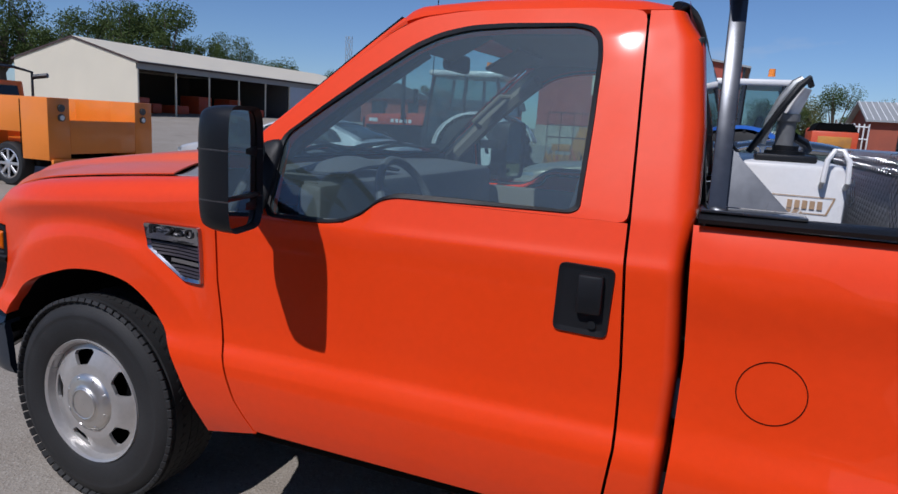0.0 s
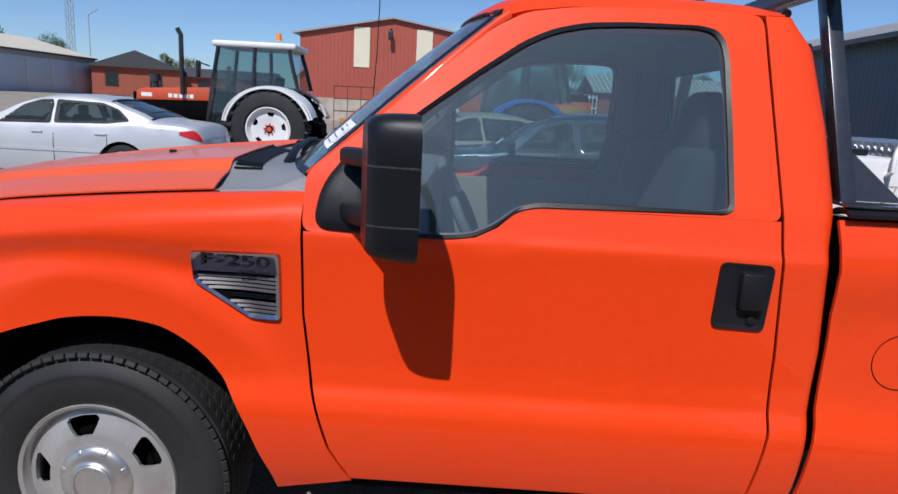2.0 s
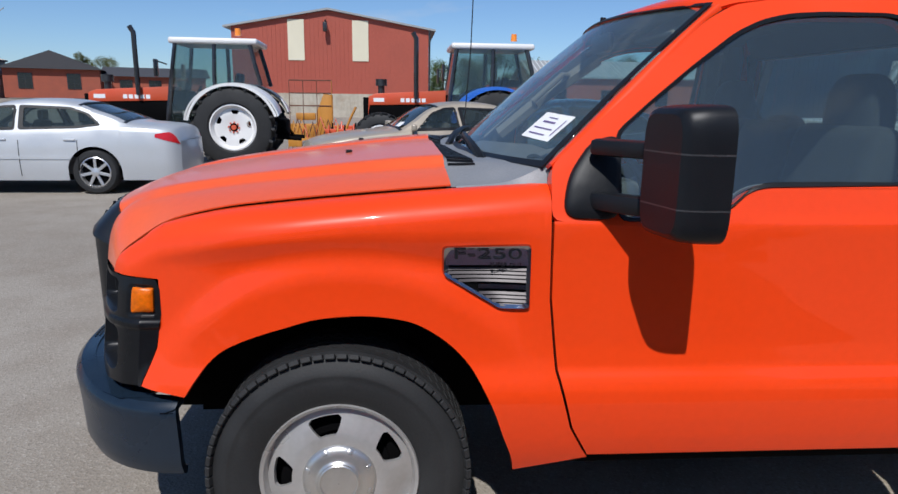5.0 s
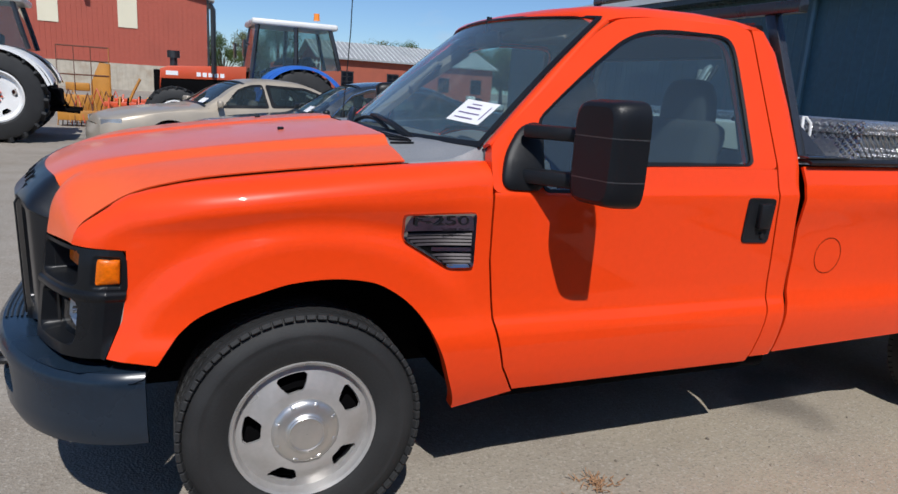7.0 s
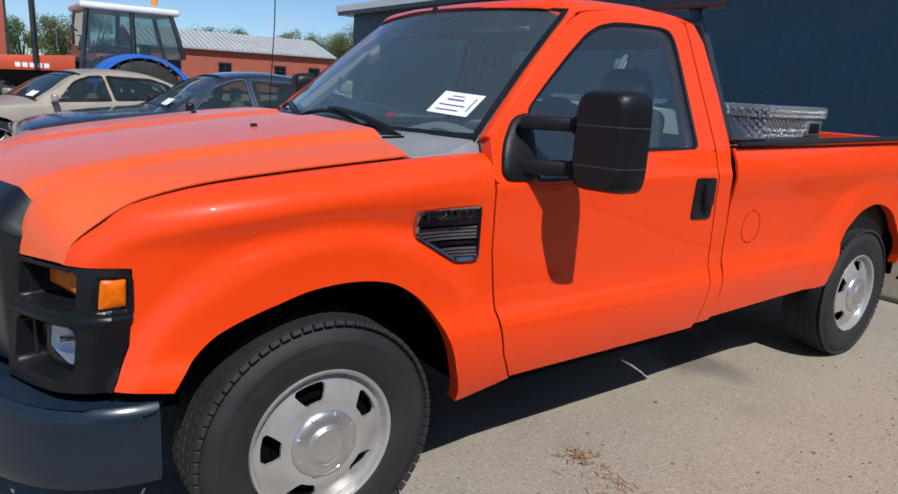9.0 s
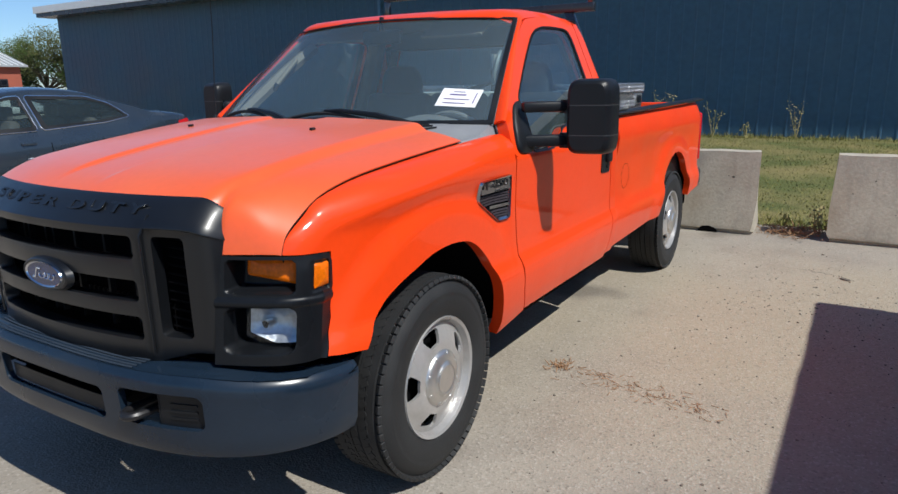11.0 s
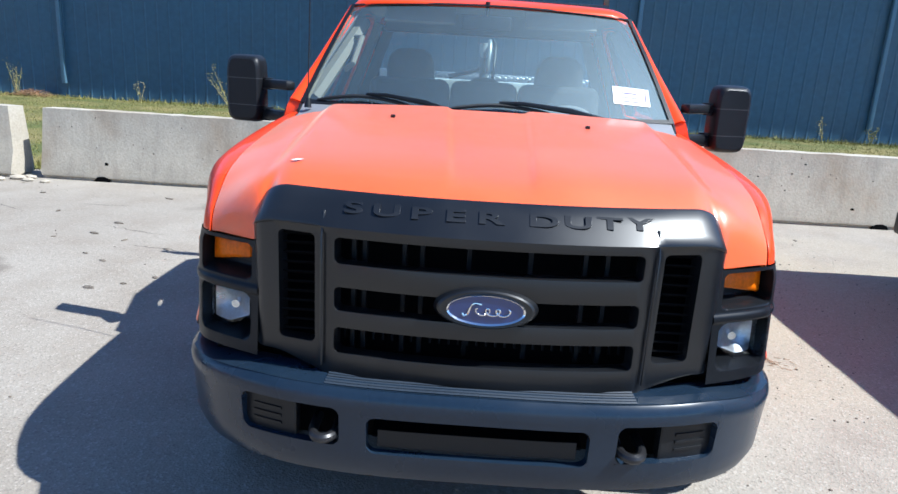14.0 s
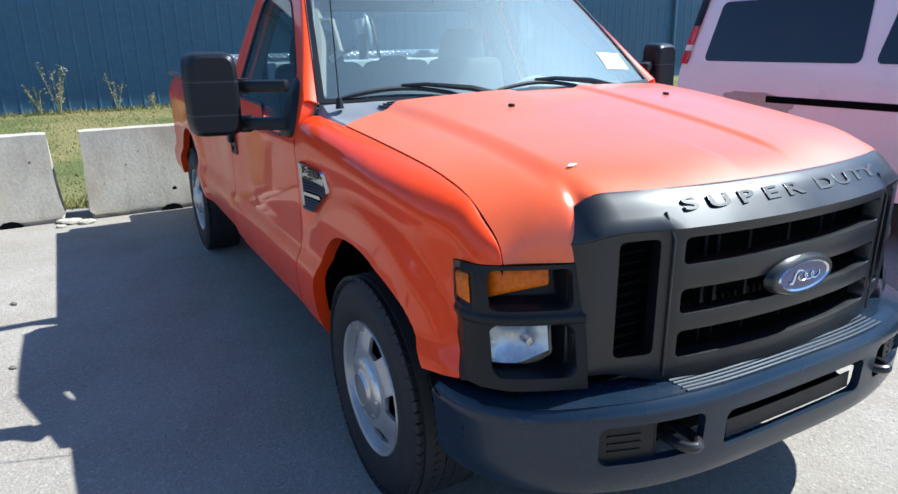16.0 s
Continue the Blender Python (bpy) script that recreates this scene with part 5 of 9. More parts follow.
def build_cab_interior():
    b = BM()
    def top(u, v):
        y = -0.80 + 1.60 * u
        x0 = 0.435 + 0.19 * (y / 0.855) ** 2
        return (x0 + (0.87 - x0) * v, y, 1.283 - 0.018 * v)
    sheet(b, top, 16, 4, 0.02)
    box(b, 0.80, 0.90, -0.82, 0.82, 0.75, 1.265, 0.03)
    sheet(b, lambda u, v: (0.66 + 0.20 * v, -0.62 + 0.42 * u, 1.285 + 0.05 * math.sin(math.pi * u) * math.sin(math.pi * (0.15 + 0.7 * v))), 8, 6, 0.01)
    part("dashboard", b, DASH, truck)
    b = BM()
    lathe(b, [(0.19 + 0.016 * math.cos(a), 0.016 * math.sin(a)) for a in np.linspace(0, 2 * math.pi, 9)[:-1]], 32, closed=True)
    for a in (0, 150, 210):
        obox(b, pose(0, 0, 0, 0, a, 0) @ Matrix.Translation((0.1, 0, 0)), 0.18, 0.02, 0.03, 0.005)
    cyl(b, (0, 0.03, 0), (0, -0.03, 0), 0.07)
    m = Matrix.Translation((1.02, -0.42, 1.16)) @ pose(0, 0, 0, 0, 0, 90) @ pose(0, 0, 0, -25, 0, 0)
    b.transform(m)
    part("steering_wheel", b, DASH, truck)
    for y, w in ((-0.46, 0.5), (0.46, 0.5), (0.0, 0.415)):
        b = BM()
        box(b, 1.15, 1.68, y - w / 2, y + w / 2, 0.72, 0.92, 0.06, 3)
        obox(b, Matrix.Translation((1.70, y, 1.15)) @ pose(0, 0, 0, 0, 12, 0), 0.14, w, 0.56, 0.06, 3)
        h = 0.30 if w > 0.45 else 0.2
        st = part("seat", b, SEAT, truck, "grey cloth bench seat")
        b = BM()
        zc, hh = (1.43, 0.17) if w > 0.45 else (1.37, 0.08)
        def dome(u, v):
            a, c = 2 * math.pi * u, math.pi * (v - 0.5)
            q = lambda t, e: math.copysign(abs(t) ** e, t)
            return (1.78 + 0.06 * q(math.cos(a), 0.6) * q(math.cos(c), 0.6), y + h / 2 * q(math.sin(a), 0.6) * q(math.cos(c), 0.5), zc + hh * q(math.sin(c), 0.8))
        sheet(b, dome, 24, 16)
        bmesh.ops.remove_doubles(b, verts=b.verts[:], dist=0.0004)
        part("headrest", b, SEAT, st)
    for s in (-1, 1):
        b = BM()
        box(b, 0.80, 1.84, s * 0.88, s * 0.905, 0.6, 1.16, 0.01)
        part("door_trim", b, TRIM, truck, "beige plastic door trim")
        b = BM()
        tube(b, [(0.70, s * 0.82, 1.32), (0.92, s * 0.73, 1.52), (1.16, s * 0.66, 1.70)], 0.035, 6)
        part("front_pillar_trim", b, TRIM, truck, "beige plastic pillar trim")
        b = BM()
        tube(b, [(1.80, s * 0.87, 1.20), (1.79, s * 0.78, 1.48), (1.76, s * 0.68, 1.74)], 0.045, 6)
        part("rear_pillar_trim", b, TRIM, truck, "beige plastic pillar trim")
    b = BM()
    tube(b, [(0.86, 0.70, 1.46), (0.84, 0.66, 1.49), (0.98, 0.64, 1.62), (1.02, 0.68, 1.62)], 0.014, 8)
    part("grab_handle", b, TRIM, truck, "beige plastic grab handle")
    b = BM()
    sheet(b, lambda u, v: (1.10 + 0.80 * u, -0.685 + 1.37 * v, 1.770 + 0.06 * math.sin(math.pi * v) ** 0.35), 4, 20, 0.005)
    for s in (-1, 1):
        obox(b, Matrix.Translation((1.13, s * 0.36, 1.755)) @ pose(0, 0, 0, 0, -30, 0), 0.17, 0.36, 0.015, 0.004)
    part("headliner", b, TRIM, truck)
    b = BM()
    obox(b, Matrix.Translation((0.99, 0.02, 1.72)), 0.03, 0.25, 0.075, 0.015)
    cyl(b, (0.98, 0.02, 1.75), (0.99, 0.02, 1.82), 0.012)
    part("rear_view_mirror", b, BLACK, truck)
    b = BM()
    box(b, 0.9, 1.9, -0.8, 0.8, 0.56, 0.60)
    part("cab_floor", b, DASH, truck)


build_cab_interior()


def build_wipers_antenna():
    def onws(y, v, d):
        p = ws((y / 0.86 + 1) / 2, v)
        return p + Vector((-0.6, 0, 0.75)).normalized() * d
    for piv, mid, e0, e1 in ((-0.56, -0.05, -0.30, 0.19), (0.09, 0.55, 0.32, 0.78)):
        b = BM()
        tube(b, [onws(piv, -0.05, -0.005), onws(piv + 0.03, -0.02, 0.022), onws(piv * 0.6 + mid * 0.4, 0.035, 0.036), onws(piv * 0.2 + mid * 0.8, 0.072, 0.036), onws(mid, 0.080, 0.028)], [0.017, 0.016, 0.013, 0.009, 0.007], 6)
        cyl(b, onws(piv, -0.06, -0.01), onws(piv, -0.05, 0.022), 0.020, n=12)
        wp = part("wiper", b, BLACK, truck, "black windscreen wiper")
        b = BM()
        tube(b, [onws(e0 + (e1 - e0) * t, 0.028 + 0.040 * math.sin(math.pi * t), 0.010 + 0.012 * math.sin(math.pi * t)) for t in np.linspace(0, 1, 11)], [0.005] + [0.009] * 9 + [0.005], 6)
        part("wiper_blade", b, RUBBER, wp)
    b = BM()
    cyl(b, (0.50, 0.80, 1.29), (0.505, 0.80, 1.33), 0.017, 0.010)
    tube(b, [(0.505, 0.80, 1.33), (0.535, 0.80, 1.75), (0.545, 0.80, 2.12)], 0.0028, 6)
    part("antenna", b, BLACK, truck, "thin black whip antenna")
    for y in (-0.365, 0.36):
        b = BM()
        z = hood_z(0.0, y)
        box(b, -0.012, 0.010, y - 0.008, y + 0.008, z - 0.004, z + 0.009, 0.003)
        part("washer_nozzle", b, BLACK, truck)
    # chipped paint on the bonnet
    b = BM()
    chip = roundpoly([(-0.595, 0.548), (-0.588, 0.570), (-0.600, 0.588), (-0.606, 0.578), (-0.602, 0.562)], 0.006, 3)
    vs = [b.verts.new((x, y, hood_z(x, y) + 0.0012)) for x, y in chip]
    b.faces.new(vs)
    part("paint_chip", b, WHITE, truck, "small pale paint chip on the bonnet")
    b = BM()
    cyl(b, (0.60, -0.83, 1.292), (0.60, -0.83, 1.312), 0.010)
    part("cowl_plug", b, BLACK, truck)
    # dealer sticker inside the windscreen
    stk = thing("windscreen_sticker", "white dealer sticker behind the windscreen", "sticker")
    b = BM()
    def onp(u, v):
        y = -0.568 - 0.178 * u
        vv = 0.154 + 0.144 * v - 0.02 * u
        p = ws((y / (0.855 - 0.14 * vv) + 1) / 2, vv)
        return p + Vector((-0.6, 0, 0.75)).normalized() * 0.003
    sheet(b, onp, 4, 3)
    part("paper", b, STICKER, stk)
    b = BM()
    def bar(u0, u1, v0, v1):
        sheet(b, lambda u, v: onp(u0 + (u1 - u0) * u, v0 + (v1 - v0) * v) + Vector((-0.0012, 0, 0.0015)), 3, 1)
    bar(0.24, 0.66, 0.62, 0.68)
    bar(0.14, 0.78, 0.38, 0.42)
    bar(0.16, 0.72, 0.16, 0.20)
    bar(0.30, 0.60, 0.80, 0.83)
    bar(0.88, 0.91, 0.20, 0.80)
    part("print_bar", b, INK, stk)


build_wipers_antenna()


# ---- ground ----
def ground_z(x, y):
    r = math.hypot(x + 10, y - 10)
    z = 0.9 * sm(25, 60, r) * sm(5, -20, x)
    if x > 5.6:
        z += 0.22 * sm(5.6, 14, x) * sm(34, 27, y) * sm(-60, -40, y)
    return z


def concrete_material():
    m = bpy.data.materials.new("worn_pavement")
    m.use_nodes = True
    N, L = m.node_tree.nodes, m.node_tree.links
    p = N["Principled BSDF"]
    tc = N.new("ShaderNodeTexCoord")
    def noise_n(scale, detail=6):
        n = N.new("ShaderNodeTexNoise")
        n.inputs["Scale"].default_value, n.inputs["Detail"].default_value = scale, detail
        L.new(tc.outputs["Object"], n.inputs["Vector"])
        return n
    def mixc(fac, a, b_):
        k = N.new("ShaderNodeMix")
        k.data_type = "RGBA"
        L.new(fac, k.inputs["Factor"])
        if isinstance(a, tuple):
            k.inputs[6].default_value = (*a, 1)
        else:
            L.new(a, k.inputs[6])
        if isinstance(b_, tuple):
            k.inputs[7].default_value = (*b_, 1)
        else:
            L.new(b_, k.inputs[7])
        return k.outputs[2]
    def rng(sock, a, b_, c=0.0, d=1.0):
        k = N.new("ShaderNodeMapRange")
        for nm, v in (("From Min", a), ("From Max", b_), ("To Min", c), ("To Max", d)):
            k.inputs[nm].default_value = v
        L.new(sock, k.inputs["Value"])
        return k.outputs[0]
    big, mid, fine, grit = noise_n(0.35), noise_n(2.2, 8), noise_n(45, 3), noise_n(140, 2)
    col = mixc(rng(big.outputs["Fac"], 0.35, 0.65), (0.275, 0.244, 0.204), (0.325, 0.292, 0.248))
    col = mixc(rng(mid.outputs["Fac"], 0.42, 0.70, 0, 0.5), col, (0.215, 0.178, 0.14))
    # sandy drift beside the pickup
    dv = N.new("ShaderNodeVectorMath")
    dv.operation = "DISTANCE"
    dv.inputs[1].default_value = (2.4, -2.1, 0)
    L.new(tc.outputs["Object"], dv.inputs[0])
    dm = N.new("ShaderNodeMath")
    dm.operation = "MULTIPLY_ADD"
    dm.inputs[1].default_value = 2.6
    L.new(noise_n(1.1, 6).outputs["Fac"], dm.inputs[0])
    L.new(dv.outputs["Value"], dm.inputs[2])
    col = mixc(rng(dm.outputs[0], 3.9, 2.2, 0, 0.8), col, (0.350, 0.297, 0.213))
    vor = N.new("ShaderNodeTexVoronoi")
    vor.inputs["Scale"].default_value = 105
    L.new(tc.outputs["Object"], vor.inputs["Vector"])
    hue = N.new("ShaderNodeSeparateColor")
    L.new(vor.outputs["Color"], hue.inputs[0])
    col = mixc(rng(hue.outputs[0], 0.76, 0.97, 0, 0.38), col, (0.48, 0.44, 0.385))
    col = mixc(rng(hue.outputs[1], 0.80, 0.96, 0, 0.38), col, (0.14, 0.12, 0.10))
    col = mixc(rng(grit.outputs["Fac"], 0.55, 0.75, 0, 0.3), col, (0.19, 0.16, 0.13))
    # oil stains
    st = noise_n(0.55, 3)
    col = mixc(rng(st.outputs["Fac"], 0.66, 0.72, 0, 0.55), col, (0.09, 0.08, 0.07))
    # one large oil stain on the far side of the pickup
    vm = N.new("ShaderNodeVectorMath")
    vm.operation = "DISTANCE"
    vm.inputs[1].default_value = (1.12, 3.55, 0)
    L.new(tc.outputs["Object"], vm.inputs[0])
    sm_ = N.new("ShaderNodeMath")
    sm_.operation = "MULTIPLY_ADD"
    sm_.inputs[1].default_value = 1.4
    L.new(noise_n(1.6, 4).outputs["Fac"], sm_.inputs[0])
    L.new(vm.outputs["Value"], sm_.inputs[2])
    col = mixc(rng(sm_.outputs[0], 1.45, 1.22, 0, 0.85), col, (0.075, 0.058, 0.045))
    L.new(col, p.inputs["Base Color"])
    p.inputs["Roughness"].default_value = 0.9
    p.inputs["Specular IOR Level"].default_value = 0.25
    b = N.new("ShaderNodeBump")
    b.inputs["Distance"].default_value = 0.0021
    add = N.new("ShaderNodeMath")
    add.operation = "ADD"
    L.new(fine.outputs["Fac"], add.inputs[0])
    L.new(vor.outputs["Distance"], add.inputs[1])
    L.new(add.outputs[0], b.inputs["Height"])
    L.new(b.outputs[0], p.inputs["Normal"])
    return m


PAVE = concrete_material()


def build_ground():
    b = BM()
    xs = [-400, -200, -120, -80, -60, -50, -40, -32, -25, -18, -12, -8, -4, 0, 3, 5, 5.6, 6.5, 8, 10, 12, 14, 20, 40, 80, 200, 400]
    ys = [-400, -150, -60, -40, -20, -10, -5, 0, 5, 10, 15, 20, 26, 30, 35, 40, 45, 50, 56, 62, 70, 85, 120, 200, 420]
    V = [[b.verts.new((x, y, ground_z(x, y))) for y in ys] for x in xs]
    for i in range(len(xs) - 1):
        for j in range(len(ys) - 1):
            b.faces.new((V[i][j], V[i + 1][j], V[i + 1][j + 1], V[i][j + 1]))
    tagged(part("ground", b, PAVE), "worn pale concrete yard with grit and cracks", "ground", kind="structure")


build_ground()

# ---- blue metal building ----
PIPE = mat("pale_blue_pipe", (0.10, 0.19, 0.27), 0.4, var=0.2)
BLUE = mat("navy_wall_paint", (0.042, 0.105, 0.165), 0.45, var=0.22, scale=0.6, fine=8, dirt=(0.06, 0.12, 0.165), dirt_amt=0.5, dirt_scale=0.9)
TRIMW = mat("white_trim", (0.75, 0.76, 0.76), 0.5, var=0.06)


def build_blue_building():
    h = thing("warehouse", "long dark blue ribbed metal warehouse with white eave trim", "warehouse")
    b = BM()
    y0, y1, zt = -30.0, 27.4, 4.62
    # ribbed sheet: trapezoid ribs every 0.3 m
    pts = []
    y = y0
    while y < y1:
        pts += [(15.0, y), (15.0, y + 0.235), (14.989, y + 0.255), (14.989, y + 0.28), (15.0, y + 0.30)]
        y += 0.30
    V = [(b.verts.new((x, y, 0.1)), b.verts.new((x, y, zt))) for x, y in pts]
    for (a, c), (d, e) in zip(V, V[1:]):
        b.faces.new((a, d, e, c))
    part("front_wall", b, BLUE, h, angle=20)
    b = BM()
    box(b, 15.02, 40.0, y0, y1 - 0.02, 0.1, zt - 0.05)
    part("wall", b, BLUE, h)
    b = BM()
    prism(b, [(14.25, zt), (14.25, zt + 0.22), (27.5, zt + 1.5), (40.5, zt + 0.22), (40.5, zt)], y0 - 0.4, y1 + 0.5, "y")
    part("roof", b, TRIMW, h)
    b = BM()
    box(b, 14.20, 14.25, y0 - 0.4, y1 + 0.5, zt - 0.02, zt + 0.24)
    part("eave_trim", b, TRIMW, h)
    b = BM()
    box(b, 14.25, 15.0, y0 - 0.3, y1 + 0.4, zt - 0.18, zt - 0.02)
    part("soffit", b, RACK, h)
    for y in (-3.9, -9.9, -16, 10.5):
        b = BM()
        box(b, 14.86, 14.965, y - 0.05, y + 0.05, ground_z(14.9, y) + 0.36, zt, 0.012)
        part("downpipe", b, PIPE, h, "pale blue square downpipe")


build_blue_building()

# ---- barriers ----
CONC = mat("barrier_concrete", (0.43, 0.385, 0.31), 0.9, var=0.2, scale=3, fine=40, bump=0.0025, dirt=(0.27, 0.20, 0.13), dirt_amt=0.55, dirt_scale=1.6, streak=(0.17, 0.15, 0.125), streak_amt=0.22)


POCK = mat("pitted_concrete", (0.10, 0.09, 0.075), 0.95, var=0.3)


def barrier(m, seed):
    rnd = random.Random(seed)
    b = BM()
    prof = [(-0.175, 0.0), (-0.175, 0.03), (-0.205, 0.04), (-0.205, 0.08), (-0.145, 0.31), (-0.11, 0.80), (0.11, 0.80), (0.145, 0.31), (0.205, 0.08), (0.205, 0.04), (0.175, 0.03), (0.175, 0.0)]
    n = 24
    V = []
    for k in range(n + 1):
        y = 3.05 * k / n
        V.append([b.verts.new((x + rnd.uniform(-0.002, 0.002), y + (rnd.uniform(-0.03, 0.03) if k in (0, n) else 0), z + (rnd.uniform(-0.004, 0.004) if z > 0 else 0))) for x, z in prof])
    for k in range(n):
        for j in range(len(prof)):
            b.faces.new((V[k][j], V[k + 1][j], V[k + 1][(j + 1) % len(prof)], V[k][(j + 1) % len(prof)]))
    b.faces.new(V[0])
    b.faces.new(V[-1][::-1])
    es = [e for e in b.edges if e.is_manifold and e.calc_face_angle() > 0.5]
    bmesh.ops.bevel(b, geom=es, offset=0.018, segments=2, profile=0.6, affect="EDGES", clamp_overlap=True)
    t = thing("concrete_barrier", "grey weathered concrete traffic barrier on the yard edge", "barrier", "barriers along the grass", m)
    part("block", b, CONC, t)
    # near-black discs and blocks stand in for the shade in recesses
    for y in (0.75, 2.3):
        b = BM()
        cyl(b, (-0.176, y, 0.20), (-0.15, y, 0.20), 0.022, n=12)
        part("lifting_hole", b, DARK, t)
    for y in (0.42, 2.35):
        b = BM()
        prism(b, [(y - 0.10, 0.0), (y - 0.075, 0.045), (y - 0.02, 0.062), (y + 0.05, 0.055), (y + 0.10, 0.0)], -0.209, -0.17, "x")
        part("foot_notch", b, DARK, t, "dark notch in the foot")
    b = BM()
    for k in range(26):
        y, z, r = rnd.uniform(0.1, 2.95), rnd.uniform(0.25, 0.74), rnd.uniform(0.004, 0.011)
        x = -0.145 + 0.035 * (z - 0.31) / 0.49 - 0.06 * max(0.0, 0.31 - z) / 0.23
        bmesh.ops.create_icosphere(b, subdivisions=1, radius=r, matrix=Matrix.Translation((x, y, z)) @ Matrix.Diagonal((0.35, rnd.uniform(0.8, 1.6), rnd.uniform(0.6, 1.2), 1)))
    tagged(part("pock_mark", b, POCK, t), kind="stuff")
    return t


for k, (y, dx, rz) in enumerate(((-1.36, 0, 0.3), (1.93, 0.02, -0.5), (5.30, -0.02, 0.2), (8.6, 0.0, 0), (11.9, 0.03, 0.4), (15.2, 0, 0), (-5.05, 0.05, 0.6), (-8.3, 0.0, -0.3), (-11.6, 0, 0))):
    barrier(Matrix.Translation((5.23 + dx, y, 0)) @ pose(0, 0, 0, 0, 0, rz), k)

# ---- distant buildings ----
REDM = mat("red_metal_cladding", (0.36, 0.075, 0.045), 0.6, var=0.12, scale=0.4, fine=6, dirt=(0.26, 0.06, 0.04), dirt_amt=0.5, dirt_scale=0.4)
CREAM = mat("cream_metal", (0.66, 0.61, 0.46), 0.55, var=0.08, scale=0.5)
BRICK = mat("red_brick_wall", (0.32, 0.085, 0.05), 0.85, var=0.25, scale=1.2, fine=25)
ROOFG = mat("grey_roof", (0.30, 0.31, 0.31), 0.55, var=0.15, scale=0.6)
DARKROOF = mat("dark_shingle", (0.055, 0.055, 0.06), 0.8, var=0.2)
ORANGE2 = mat("municipal_orange", (0.78, 0.22, 0.02), 0.4, var=0.08, coat=0.3)


def build_red_building():
    h = thing("metal_barn", "red metal gabled barn with two cream panels", "barn")
    Y = 48.0
    b = BM()
    prism(b, [(-11.9, 1.7), (2.05, 1.7), (2.05, 6.3), (-5.1, 7.5), (-11.9, 6.3)], Y, Y + 30, "y")
    part("wall", b, REDM, h)
    for x0, z0, x2, z2 in ((-12.4, 6.2, -5.1, 7.52), (2.55, 6.2, -5.1, 7.52)):
        b = BM()
        prism(b, [(x0, z0), (x2, z2), (x2, z2 + 0.13), (x0, z0 + 0.13)], Y - 0.3, Y + 30.3, "y")
        part("roof_slope", b, ROOFG, h)
    b = BM()
    box(b, -11.95, 2.1, Y - 0.08, Y + 0.2, -0.4, 1.75)
    part("plinth", b, CONC, h, "weathered concrete plinth")
    for x in (-7.95, -3.4):
        b = BM()
        box(b, x, x + 1.15, Y - 0.05, Y - 0.028, 4.05, 6.85)
        part("cream_panel", b, CREAM, h, "cream translucent panel")
    b = BM()
    for k in range(46):
        x = -11.8 + k * 0.3
        box(b, x - 0.015, x + 0.015, Y - 0.025, Y, 1.75, 6.3 + 1.2 * (1 - abs(x + 5.0) / 6.9) - 0.05)
    tagged(part("cladding_rib", b, REDM, h), kind="stuff")
    b = BM()
    tube(b, [(-5.25, Y, 6.75), (-5.25, Y - 0.35, 6.8), (-5.25, Y - 0.5, 6.7)], 0.06)
    box(b, -5.4, -5.1, Y - 0.7, Y - 0.35, 6.0, 6.65, 0.05)
    part("wall_lamp", b, RACK, h)
    b = BM()
    box(b, 2.06, 2.2, Y - 0.06, Y + 0.08, 0.0, 6.3)
    part("corner_post", b, RACK, h)


build_red_building()


# ---- load on the pickup ----
def diamond_plate():
    m = mat("diamond_plate_aluminium", (0.60, 0.60, 0.61), 0.30, 0.9, var=0.12, scale=4)
    N, L = m.node_tree.nodes, m.node_tree.links
    tc = N.new("ShaderNodeTexCoord")
    def waves(rot):
        mp = N.new("ShaderNodeMapping")
        mp.inputs["Rotation"].default_value = rot
        w = N.new("ShaderNodeTexWave")
        w.inputs["Scale"].default_value = 14
        L.new(tc.outputs["Object"], mp.inputs["Vector"])
        L.new(mp.outputs[0], w.inputs["Vector"])
        return w
    a, b = waves((0.4, 0.5, 0.785)), waves((-0.4, 0.5, -0.785))
    mx = N.new("ShaderNodeMath")
    mx.operation = "MAXIMUM"
    L.new(a.outputs["Fac"], mx.inputs[0])
    L.new(b.outputs["Fac"], mx.inputs[1])
    bp = N.new("ShaderNodeBump")
    bp.inputs["Distance"].default_value = 0.004
    L.new(mx.outputs[0], bp.inputs["Height"])
    L.new(bp.outputs[0], N["Principled BSDF"].inputs["Normal"])
    return m


PLATE = diamond_plate()


